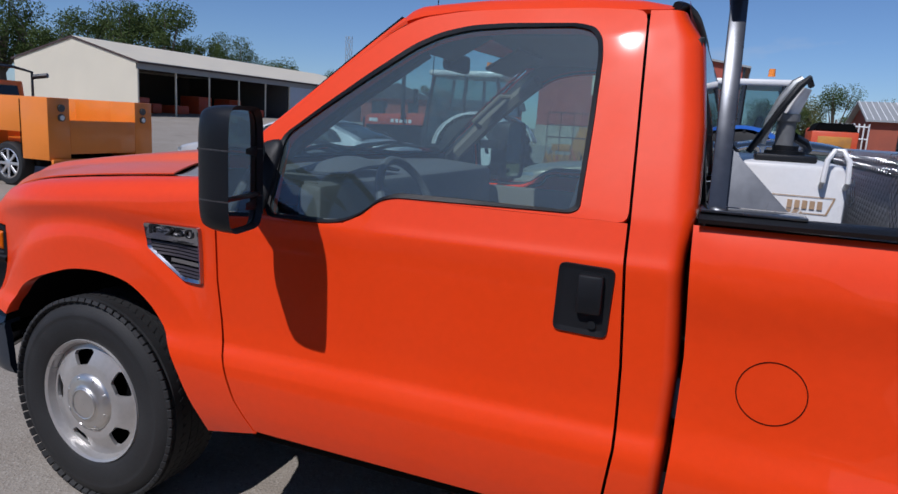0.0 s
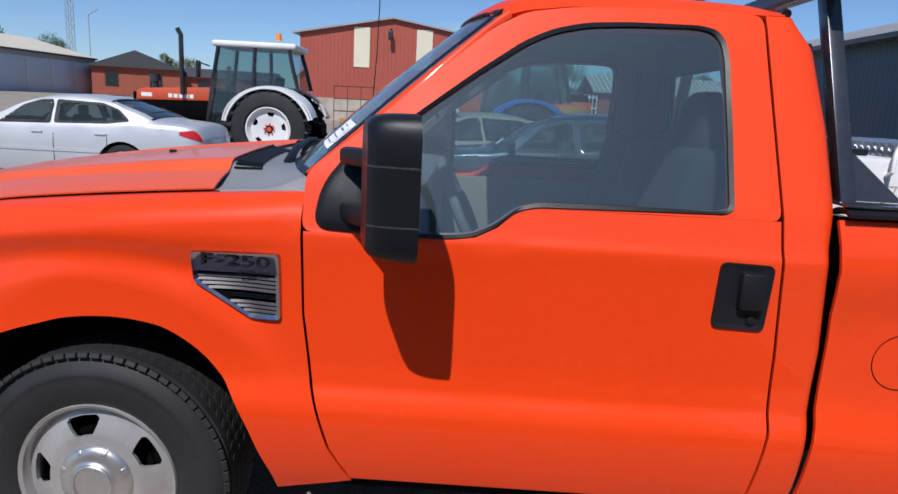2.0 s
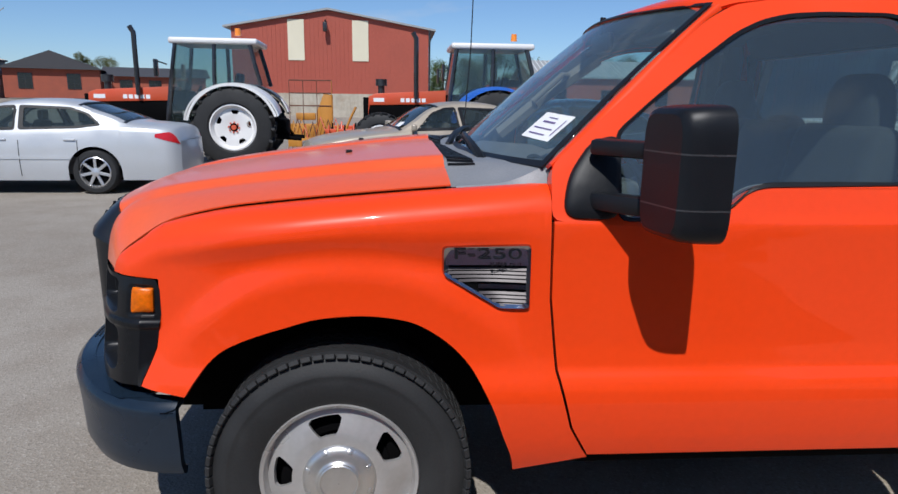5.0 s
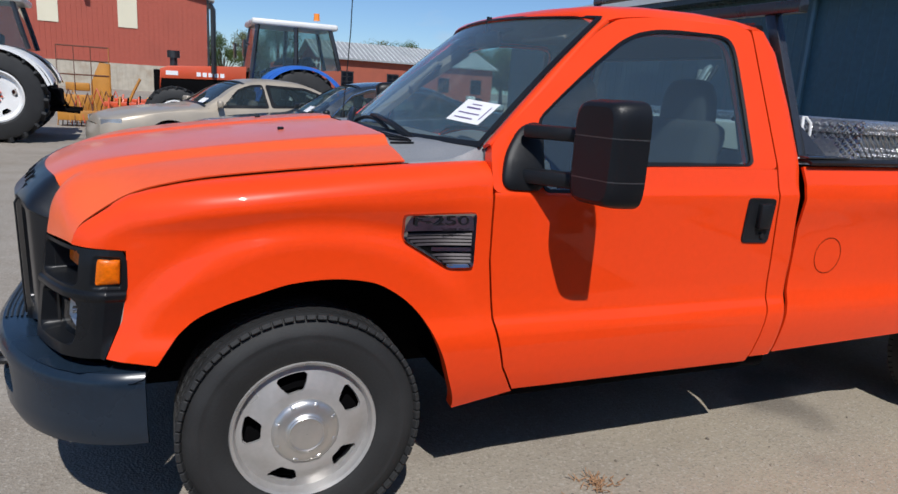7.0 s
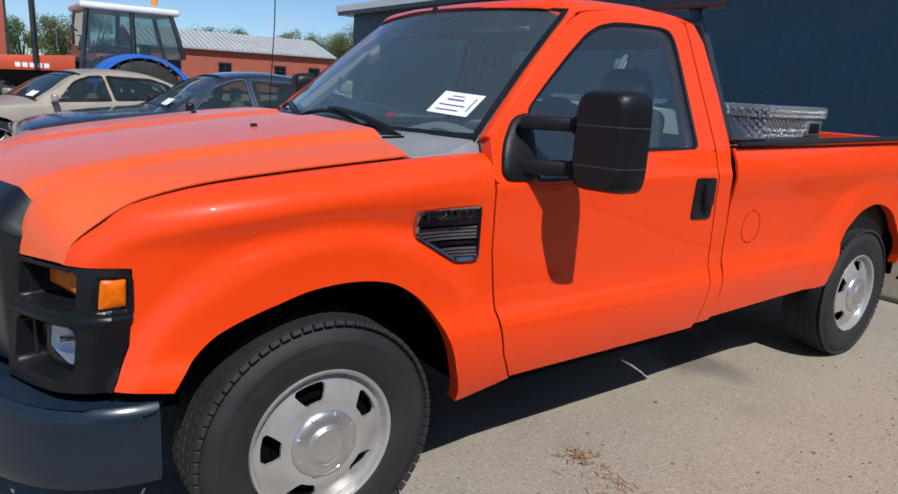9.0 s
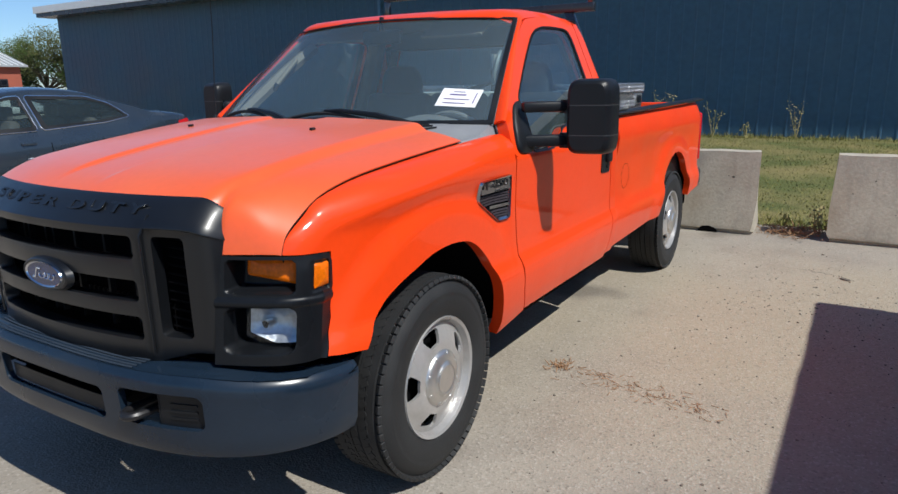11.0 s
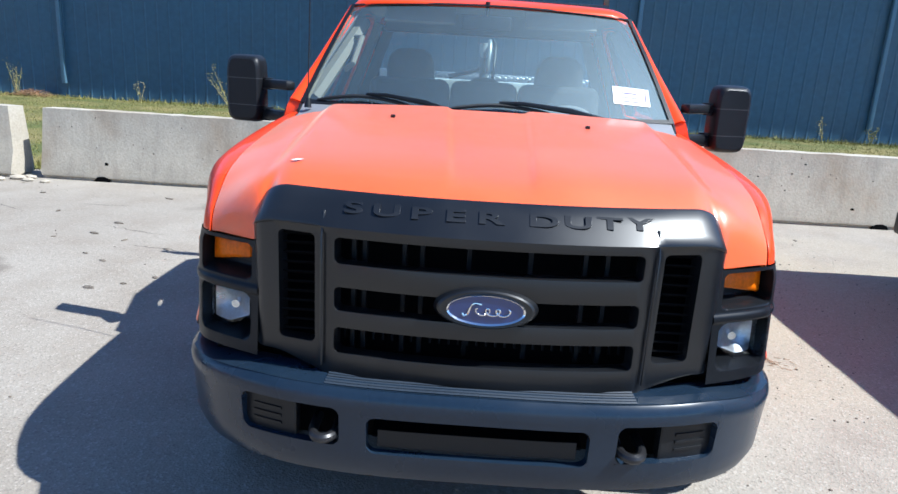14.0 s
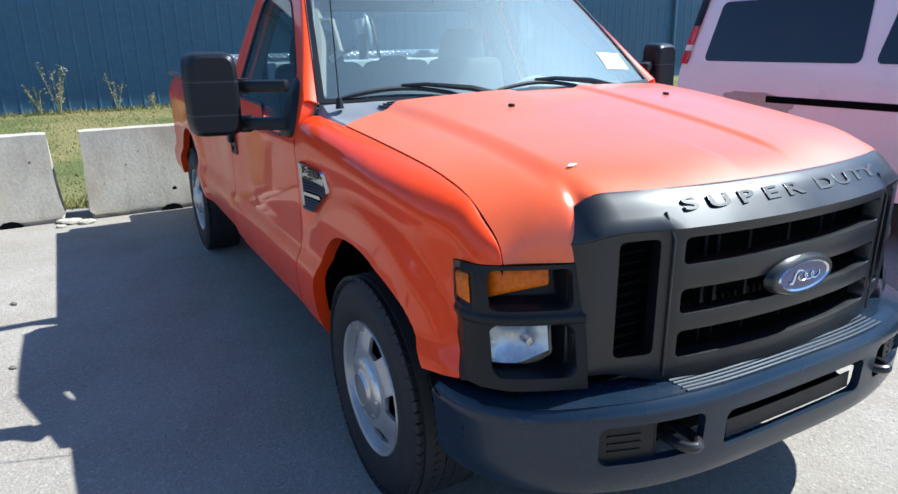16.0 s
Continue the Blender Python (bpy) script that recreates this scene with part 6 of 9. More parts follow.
def build_load():
    t = thing("toolbox", "aluminium diamond plate crossover toolbox across the pickup bed", "toolbox")
    b = BM()
    prism(b, [(-0.775, 1.0), (-0.775, 1.40), (0.775, 1.40), (0.775, 1.0), (0.58, 0.97), (0.58, 0.742), (-0.58, 0.742), (-0.58, 0.97)], 2.505, 3.065, "x", 0.006)
    part("body", b, PLATE, t)
    b = BM()
    box(b, 2.49, 3.09, -0.79, 0.79, 1.40, 1.468, 0.012)
    part("lid", b, PLATE, t)
    # raised tread bars along the lid's rim and the ends
    b = BM()
    for k in range(26):
        x = 2.515 + k * 0.0215
        for z in (1.415, 1.440):
            obox(b, Matrix.Translation((x, -0.777, z - 0.10)) @ pose(0, 0, 0, 0, -50, 0), 0.020, 0.004, 0.005)
            obox(b, Matrix.Translation((x, -0.792, z)) @ pose(0, 0, 0, 0, -50, 0), 0.020, 0.004, 0.005)
    for k in range(78):
        y = -0.78 + k * 0.0202
        for z in (1.415, 1.440):
            obox(b, Matrix.Translation((2.488, y, z)) @ pose(0, 0, 0, 45 if k % 2 else -45, 0, 0), 0.004, 0.020, 0.005)
    tagged(part("tread_bar", b, PLATE, t), kind="stuff")
    b = BM()
    box(b, 2.89, 3.05, -0.784, -0.774, 1.315, 1.395, 0.004)
    la = part("latch", b, CAPMETAL, t, "steel paddle latch plate")
    b = BM()
    box(b, 2.92, 3.02, -0.788, -0.783, 1.33, 1.382, 0.002)
    part("latch_paddle", b, BLACK, la)
    # white transfer tank
    t = thing("transfer_tank", "white steel fuel transfer tank with pump in the bed", "fuel tank", "", Matrix.Translation((-0.036, 0, 0)))
    b = BM()
    box(b, 2.10, 2.40, -0.60, 0.62, 0.742, 1.425, 0.015)
    part("tank_body", b, WHITE, t)
    b = BM()
    tube(b, [(2.335, -0.602, 1.37), (2.335, -0.63, 1.385), (2.34, -0.625, 1.44), (2.355, -0.61, 1.465), (2.375, -0.61, 1.465), (2.39, -0.625, 1.44), (2.392, -0.63, 1.385), (2.392, -0.602, 1.37)], 0.007, 8)
    part("lifting_handle", b, WHITE, t)
    b = BM()
    for p in ([(2.115, 1.342), (2.375, 1.342), (2.36, 1.295), (2.115, 1.295)],):
        ring(b, [(x, -0.6025, z) for x, z in p], [(x * 0.96 + 0.09, -0.6025, z * 0.9 + 0.132) for x, z in p])
    for i, x in enumerate((2.262, 2.280, 2.298, 2.316, 2.334)):
        box(b, x, x + 0.012, -0.604, -0.601, 1.308, 1.330)
    part("label_bar", b, TANKINK, t, "faded brown printed label")
    b = BM()
    cyl(b, (2.25, -0.42, 1.42), (2.25, -0.42, 1.455), 0.055)
    cyl(b, (2.25, -0.42, 1.45), (2.25, -0.42, 1.47), 0.035)
    box(b, 2.17, 2.33, -0.50, -0.36, 1.425, 1.445, 0.006)
    part("filler_cap", b, BLACK, t)
    # pump and nozzle
    b = BM()
    cyl(b, (2.27, 0.0, 1.42), (2.27, 0.0, 1.56), 0.030)
    cyl(b, (2.27, 0.0, 1.55), (2.27, 0.0, 1.575), 0.040)
    part("pump_motor", b, DASH, t, "dark grey pump motor")
    b = BM()
    cyl(b, (2.275, 0.0, 1.575), (2.295, 0.0, 1.665), 0.028, 0.038)
    part("pump", b, WHITE, t, "white cast fuel pump")
    b = BM()
    tube(b, [(2.20, -0.02, 1.47), (2.215, -0.025, 1.55), (2.245, -0.03, 1.62), (2.28, -0.03, 1.675), (2.30, -0.03, 1.69)], [0.012, 0.015, 0.018, 0.018, 0.014], 10)
    part("nozzle_boot", b, PUMP, t, "grey nozzle holder")
    b = BM()
    tube(b, [(2.16, -0.06, 1.44), (2.20, -0.065, 1.51), (2.25, -0.07, 1.60), (2.29, -0.07, 1.665), (2.315, -0.06, 1.69), (2.325, -0.03, 1.67)], 0.011, 8)
    part("nozzle", b, BLACK, t)
    b = BM()
    tube(b, [(2.30, 0.03, 1.50), (2.34, 0.08, 1.48), (2.36, 0.16, 1.46), (2.35, 0.24, 1.44)], 0.016, 8)
    part("hose", b, BLACK, t)
    # headache rack
    def lean(bm, s):
        for v in bm.verts:
            v.co.y += s * (0.857 - 0.41 * (v.co.z - 1.27))
            v.co.x -= 0.025 * (v.co.z - 1.27)
    t = thing("headache_rack", "black steel tube headache rack behind the cab", "truck rack")
    for s in (-1, 1):
        b = BM()
        box(b, 2.036, 2.079, -0.027, 0.027, 1.312, 1.888, 0.004)
        lean(b, s)
        part("post", b, POST, t)
        b = BM()
        prism(b, [(2.079, 1.316), (2.215, 1.316), (2.079, 1.455)], -0.005, 0.005, "y")
        lean(b, s)
        part("gusset", b, POST, t)
        b = BM()
        box(b, 2.02, 2.25, s * 0.70, s * 0.93, 1.306, 1.314, 0.002)
        part("foot_plate", b, POSTPAINT, t)
        b = BM()
        obox(b, Matrix.Translation((2.035, s * 0.745, 1.99)), 0.035, 0.035, 0.13, 0.003)
        part("upright", b, POSTPAINT, t)
    b = BM()
    box(b, 2.01, 2.06, -0.765, 0.765, 1.885, 1.935, 0.004)
    part("cross_bar", b, RACK, t)
    b = BM()
    box(b, 2.015, 2.055, -0.765, 0.765, 2.04, 2.075, 0.004)
    part("top_bar", b, RACK, t)


TANKINK = mat("faded_print", (0.45, 0.30, 0.18), 0.6)
PUMP = mat("cast_metal", (0.34, 0.36, 0.37), 0.45, 0.5, var=0.2)
build_load()


# ---- cars ----
TYRE = RUBBER
ALLOY = mat("alloy_wheel", (0.62, 0.62, 0.63), 0.28, 0.8, var=0.08)
CARINT = mat("car_interior", (0.09, 0.085, 0.08), 0.8, var=0.2)


VANSTEEL = mat("dull_wheel_steel", (0.20, 0.175, 0.17), 0.5, 0.4, var=0.2, fine=60)


def car_wheel(parent, x, y, z, R, W, spokes, s):
    b = BM()
    h = W / 2
    rim = R * 0.68
    lathe(b, [(rim, -h + 0.01), (rim + 0.02, -h - 0.004), (R - 0.03, -h), (R - 0.006, -h + 0.03), (R, -h + 0.05), (R, h - 0.05), (R - 0.03, h), (rim, h - 0.01)], 40)
    w = part("wheel", b, TYRE, parent)
    w.matrix_basis = Matrix.Translation((x, y, z)) @ pose(0, 0, 0, 0, 13, 0 if s < 0 else 180)
    b = BM()
    lathe(b, [(rim + 0.004, -h + 0.008), (rim - 0.012, -h + 0.0), (rim - 0.02, -h + 0.02), (rim - 0.03, h - 0.05)], 40)
    for k in range(spokes):
        m = pose(0, 0, 0, 0, 360 * k / spokes, 0) @ Matrix.Translation((rim * 0.56, -h + 0.022, 0))
        obox(b, m, rim * 0.82, 0.022, rim * 0.20, 0.006, 1)
    lathe(b, [(rim * 0.30, -h + 0.03), (rim * 0.27, -h + 0.006), (rim * 0.12, -h - 0.002), (0.001, -h - 0.003)], 24)
    part("rim", b, ALLOY if spokes else VANSTEEL, w)
    if not spokes:
        part("wheel_disc", slotted_disc(rim * 0.28, rim * 0.93, -h + 0.015, -h + 0.045, 8, rim * 0.60, rim * 0.80, 9, 96), VANSTEEL, w, "dull steel wheel disc with round holes")
    b = BM()
    lathe(b, [(rim - 0.03, -h + 0.06), (0.01, -h + 0.06)], 24)
    part("brake_disc", b, DARK, w)


def smooth_line(pts, n=8):
    return [(float(q[0]), float(q[1])) for q in catmull(pts, n)]


def inside(pt, poly):
    x, z = pt
    c = False
    for (x0, z0), (x1, z1) in zip(poly, poly[1:] + poly[:1]):
        if (z0 > z) != (z1 > z) and x < (x1 - x0) * (z - z0) / (z1 - z0) + x0:
            c = not c
    return c


def sedan(name, label, paint, m, p):
    """A four-door saloon; front axle over x = 0, nose towards -x."""
    car = thing(name, label, "car", "", m)
    WB, FO, RO, HW, H = p["wb"], p["fo"], p["ro"], p["hw"], p["h"]
    R = 0.335
    xe = WB + RO
    dk = p.get("deck", 0.0)
    q = xe / 3.98
    top = smooth_line([(-FO, 0.60), (-FO + 0.05, 0.70), (-FO + 0.25, 0.79), (-0.3, 0.875), (0.2, 0.93), (0.52, 0.965), (0.80, 1.11), (1.08, H - 0.155), (1.32, H - 0.06), (1.65, H - 0.01), (2.05 * q, H), (2.45 * q, H - 0.04), (2.72 * q, H - 0.13), (3.0 * q, 1.20 + dk * 0.6), (3.25 * q, 1.095 + dk), (3.5 * q, 1.07 + dk), (xe - 0.16, 1.035 + dk), (xe - 0.04, 0.96 + dk), (xe, 0.80)])
    belt = smooth_line([(-FO, 0.56), (-FO + 0.2, 0.70), (-0.4, 0.79), (0.2, 0.87), (0.6, 0.905), (1.4, 0.93), (2.6, 0.965 + dk * 0.4), (3.2 * q, 1.0 + dk * 0.8), (xe - 0.2, 0.97 + dk), (xe - 0.04, 0.86 + dk * 0.7), (xe, 0.74)])
    plan = smooth_line([(-FO, 0.62), (-FO + 0.06, 0.73), (-FO + 0.25, 0.83), (-0.4, 0.90), (0.4, 0.925), (1.5, 0.93), (2.4, 0.925), (WB + 0.35, 0.895), (xe - 0.25, 0.83), (xe - 0.06, 0.74), (xe, 0.66)])
    def bottom(x):
        z = 0.21
        for cx in (0.0, WB):
            d = abs(x - cx)
            if d < 0.385:
                z = max(z, 0.335 + math.sqrt(0.385 ** 2 - d * d))
        return z
    def half(x, z):
        w = lin(x, plan) * HW / 0.93
        zb = lin(x, belt)
        t = (z - 0.2) / (zb - 0.2)
        return w * (1 - 0.05 * max(0, t - 0.62) ** 2 / 0.1444 - 0.045 * max(0, 0.45 - t) ** 2 / 0.2)
    def edge(x):
        """Half width and height of the roof's or deck's side edge."""
        zb, zt = lin(x, belt), lin(x, top)
        r = max(0.0, zt - zb - 0.05)
        return half(x, zb) - 0.03 - 0.46 * r - 0.25 * r * r, zb + max(0.012, r)
    def glass_y(x, z):
        zb = lin(x, belt)
        ye, ze = edge(x)
        return half(x, zb) + (ye - half(x, zb)) * min(1.0, max(0.0, (z - zb) / max(0.02, ze - zb)))
    xs = sorted(set([round(v, 4) for v in list(np.linspace(-FO, xe, 84)) + [c + 0.385 * math.cos(a_) for c in (0.0, WB) for a_ in np.linspace(0, math.pi, 19)] + [c + w_ for c in (0, WB) for w_ in (-0.3855, 0.3855)]]))
    # the two side windows, front and rear
    zt = H - 0.115
    pil = 1.70 * q
    front = roundpoly([(0.86, 0.955), (pil - 0.05, 0.975), (pil - 0.09, zt), (1.42, zt - 0.01), (1.18, zt - 0.09)], 0.04, 3)
    rear = roundpoly([(pil + 0.04, 0.978), (2.52 * q, 1.0 + dk * 0.4), (2.86 * q, 1.045 + dk * 0.5), (2.66 * q, zt - 0.10), (2.40 * q, zt - 0.02), (pil + 0.0, zt)], 0.04, 3)
    wsx, rwx = (0.58, 1.30), (2.52 * q, 3.20 * q)
    for s in (-1, 1):
        b = BM()
        V = []
        for x in xs:
            row = []
            zb = lin(x, belt)
            ye, ze = edge(x)
            zt_ = lin(x, top)
            b0 = bottom(x)
            for j in range(13):
                z = b0 + (zb - b0) * j / 12
                row.append((half(x, z), z))
            for j in range(1, 13):
                z = zb + (ze - zb) * j / 12
                row.append((glass_y(x, z), z))
            for j in range(1, 9):
                t = math.sin(math.pi / 2 * j / 8)
                row.append((ye * (1 - t), ze + (zt_ - ze) * math.sin(math.pi / 2 * (1 - (1 - t) ** 1.6) if t < 1 else math.pi / 2)))
            V.append([b.verts.new((x, s * y, z)) for y, z in row])
        for i in range(len(xs) - 1):
            for j in range(len(V[0]) - 1):
                vs = (V[i][j], V[i + 1][j], V[i + 1][j + 1], V[i][j + 1])
                c = sum((v.co for v in vs), Vector()) / 4
                if 12 <= j < 24 and (inside((c.x, c.z), front) or inside((c.x, c.z), rear)):
                    continue
                if j >= 25 and (wsx[0] < c.x < wsx[1] or rwx[0] < c.x < rwx[1]) and abs(c.y) < edge(c.x)[0] - 0.045:
                    continue
                b.faces.new(vs)
        bmesh.ops.remove_doubles(b, verts=b.verts[:], dist=0.0008)
        part("body_side", b, paint, car, angle=50)
        for w in (front, rear):
            cx, cz = sum(a_[0] for a_ in w) / len(w), sum(a_[1] for a_ in w) / len(w)
            big = [(cx + (x - cx) * 1.05, cz + (z - cz) * 1.10) for x, z in w]
            sml = [(cx + (x - cx) * 0.935, cz + (z - cz) * 0.86) for x, z in w]
            b = BM()
            ring(b, [(x, s * (glass_y(x, z) + 0.006), z) for x, z in big], [(x, s * (glass_y(x, z) + 0.004), z) for x, z in sml])
            part("window_seal", b, BLACK, car)
            if p.get("chrome"):
                b = BM()
                tube(b, [(x, s * (glass_y(x, z) + 0.007), z) for x, z in big + big[:1]], 0.006, 6)
                part("window_trim", b, CHROME, car)
            b = BM()
            b.faces.new([b.verts.new((x, s * (glass_y(x, z) - 0.004), z)) for x, z in big])
            g = part("side_window", b, p["glass"], car)
            g.visible_shadow = False
        for x in p["seams"]:
            b = BM()
            sheet(b, lambda u, v: (x - 0.005 + 0.010 * u, s * (half(x, 0.28 + 0.66 * v) + 0.003), 0.28 + 0.64 * v), 1, 12)
            part("door_gap", b, DARK, car)
        for x in p["handles"]:
            b = BM()
            box(b, x, x + 0.17, s * (half(x, 0.82) - 0.01), s * (half(x, 0.82) + 0.022), 0.805, 0.835, 0.008)
            part("door_handle", b, paint, car)
        b = BM()
        sheet(b, lambda u, v: (0.5 + 1.95 * u, s * (half(0.5 + 1.95 * u, 0.55) + 0.012), 0.53 + 0.045 * v), 12, 1, 0.01)
        part("side_moulding", b, paint, car)
        b = BM()
        obox(b, Matrix.Translation((p["mx"] + 0.05, s * (HW + 0.06), 1.0)) @ pose(0, 0, 0, 0, 0, 12 * s), 0.09, 0.20, 0.12, 0.03, 3)
        part("door_mirror", b, paint if p["mpaint"] else BLACK, car)
    # nose and tail ends
    for x, nm in ((-FO, "front_bumper"), (xe, "rear_bumper")):
        b = BM()
        sg = -1 if x < 0 else 1
        z1 = lin(x, top)
        sheet(b, lambda u, v: (x + sg * 0.10 * (1 - (2 * u - 1) ** 2) * math.sin(math.pi * (0.12 + 0.75 * v)), (2 * u - 1) * half(x, min(0.21 + (z1 - 0.21) * v, lin(x, belt))), 0.21 + (z1 - 0.21) * v), 16, 10)
        part(nm, b, paint, car)
    for (x0, x1), nm in ((wsx, "windscreen"), (rwx, "rear_window")):
        b = BM()
        def wsf(u, v):
            x = x0 - 0.02 + (x1 - x0 + 0.04) * v
            y = 2 * u - 1
            ye, ze = edge(x)
            t = 1 - abs(y)
            return (x, y * ye * 0.99, ze + (lin(x, top) - ze) * math.sin(math.pi / 2 * (1 - (1 - t) ** 1.6)) - 0.010)
        sheet(b, wsf, 24, 10)
        g = part(nm, b, p["glass"], car)
        g.visible_shadow = False
        for v in (0.03, 0.97):
            b = BM()
            sheet(b, lambda u, w: Vector(wsf(0.02 + 0.96 * u, v - 0.03 + 0.06 * w)) + Vector((0, 0, 0.014)), 20, 1)
            part("glass_seal", b, BLACK, car)
    # inside
    b = BM()
    for y in (-0.38, 0.38):
        for x in (1.45, 2.40):
            obox(b, Matrix.Translation((x, y, 0.80)) @ pose(0, 0, 0, 0, 14, 0), 0.14, 0.46, 0.55, 0.05)
            obox(b, Matrix.Translation((x + 0.07, y, 1.15)), 0.09, 0.24, 0.16, 0.03)
    box(b, 0.5, 3.1, -0.8, 0.8, 0.30, 0.55)
    box(b, 0.55, 0.85, -0.8, 0.8, 0.6, 0.90, 0.05)
    part("seats", b, CARINT, car)
    b = BM()
    box(b, -0.6, xe - 0.3, -0.75, 0.75, 0.20, 0.30)
    for cx in (0, WB):
        box(b, cx - 0.42, cx + 0.42, -0.66, 0.66, 0.22, 0.80)
    part("underbody", b, DARK, car)
    for s in (-1, 1):
        b = BM()
        sheet(b, lambda u, v: (-FO + 0.02 + 0.26 * u, s * (half(-FO + 0.02 + 0.26 * u, 0.66) + 0.004), 0.585 + (0.10 + 0.03 * u) * v), 6, 3, 0.01)
        part("headlamp", b, LENS, car)
        b = BM()
        def tl(u, v):
            x = xe - 0.33 + 0.325 * u
            z = 0.76 + 0.10 * (1 - u) + (0.20 - 0.15 * (1 - u) + dk) * v
            z = min(z, lin(x, belt) - 0.01)
            return (x, s * (half(x, z) + 0.006), z)
        sheet(b, tl, 8, 4, 0.01)
        part("tail_lamp", b, REDLENS, car, "red tail lamp")
        for x in (0.0, WB):
            car_wheel(car, x, s * (HW - 0.12), R, R, 0.21, p["spokes"], s)
    if p.get("tag"):
        b = BM()
        sheet(b, lambda u, v: (0.60 + 0.10 * v, -0.62 + 0.30 * u, 1.005 + 0.075 * v), 1, 1)
        part("windscreen_card", b, STICKER, car, "white paper card in windscreen")
    return car


SILVERP = mat("silver_car_paint", (0.50, 0.52, 0.54), 0.42, 0.25, coat=0.35, var=0.04)
TANP = mat("champagne_car_paint", (0.40, 0.345, 0.27), 0.42, 0.25, coat=0.35, var=0.04)
NAVYP = mat("dark_blue_grey_car_paint", (0.032, 0.045, 0.062), 0.28, 0.4, coat=0.8, var=0.08)
CARGLASS = glass("car_glass", (0.46, 0.54, 0.53), 1.6, 0.03)
base = dict(wb=2.77, fo=0.99, ro=1.21, hw=0.93, h=1.42, seams=(0.62, 1.72, 2.55), handles=(1.38, 2.36), mx=0.72, mpaint=True, glass=CARGLASS, spokes=7)
sedan("silver_saloon", "silver four-door saloon parked in the yard", SILVERP, Matrix.Translation((-7.25, 8.6, 0.0)) @ pose(0, 0, 0, 0, 0, 2), dict(base))
sedan("dark_saloon", "dark blue-grey four-door saloon with silver wheels", NAVYP, Matrix.Translation((0.73, 7.20, 0.0)) @ Matrix.Scale(1.05, 4), dict(base, h=1.45, deck=0.07, wb=2.81, ro=1.05, chrome=True, tag=True, mpaint=False))
sedan("tan_saloon", "champagne tan four-door saloon parked beside the dark one", TANP, Matrix.Translation((-0.60, 9.86, 0.0)) @ pose(0, 0, 0, 0, 0, 14), dict(base, h=1.45, tag=True))


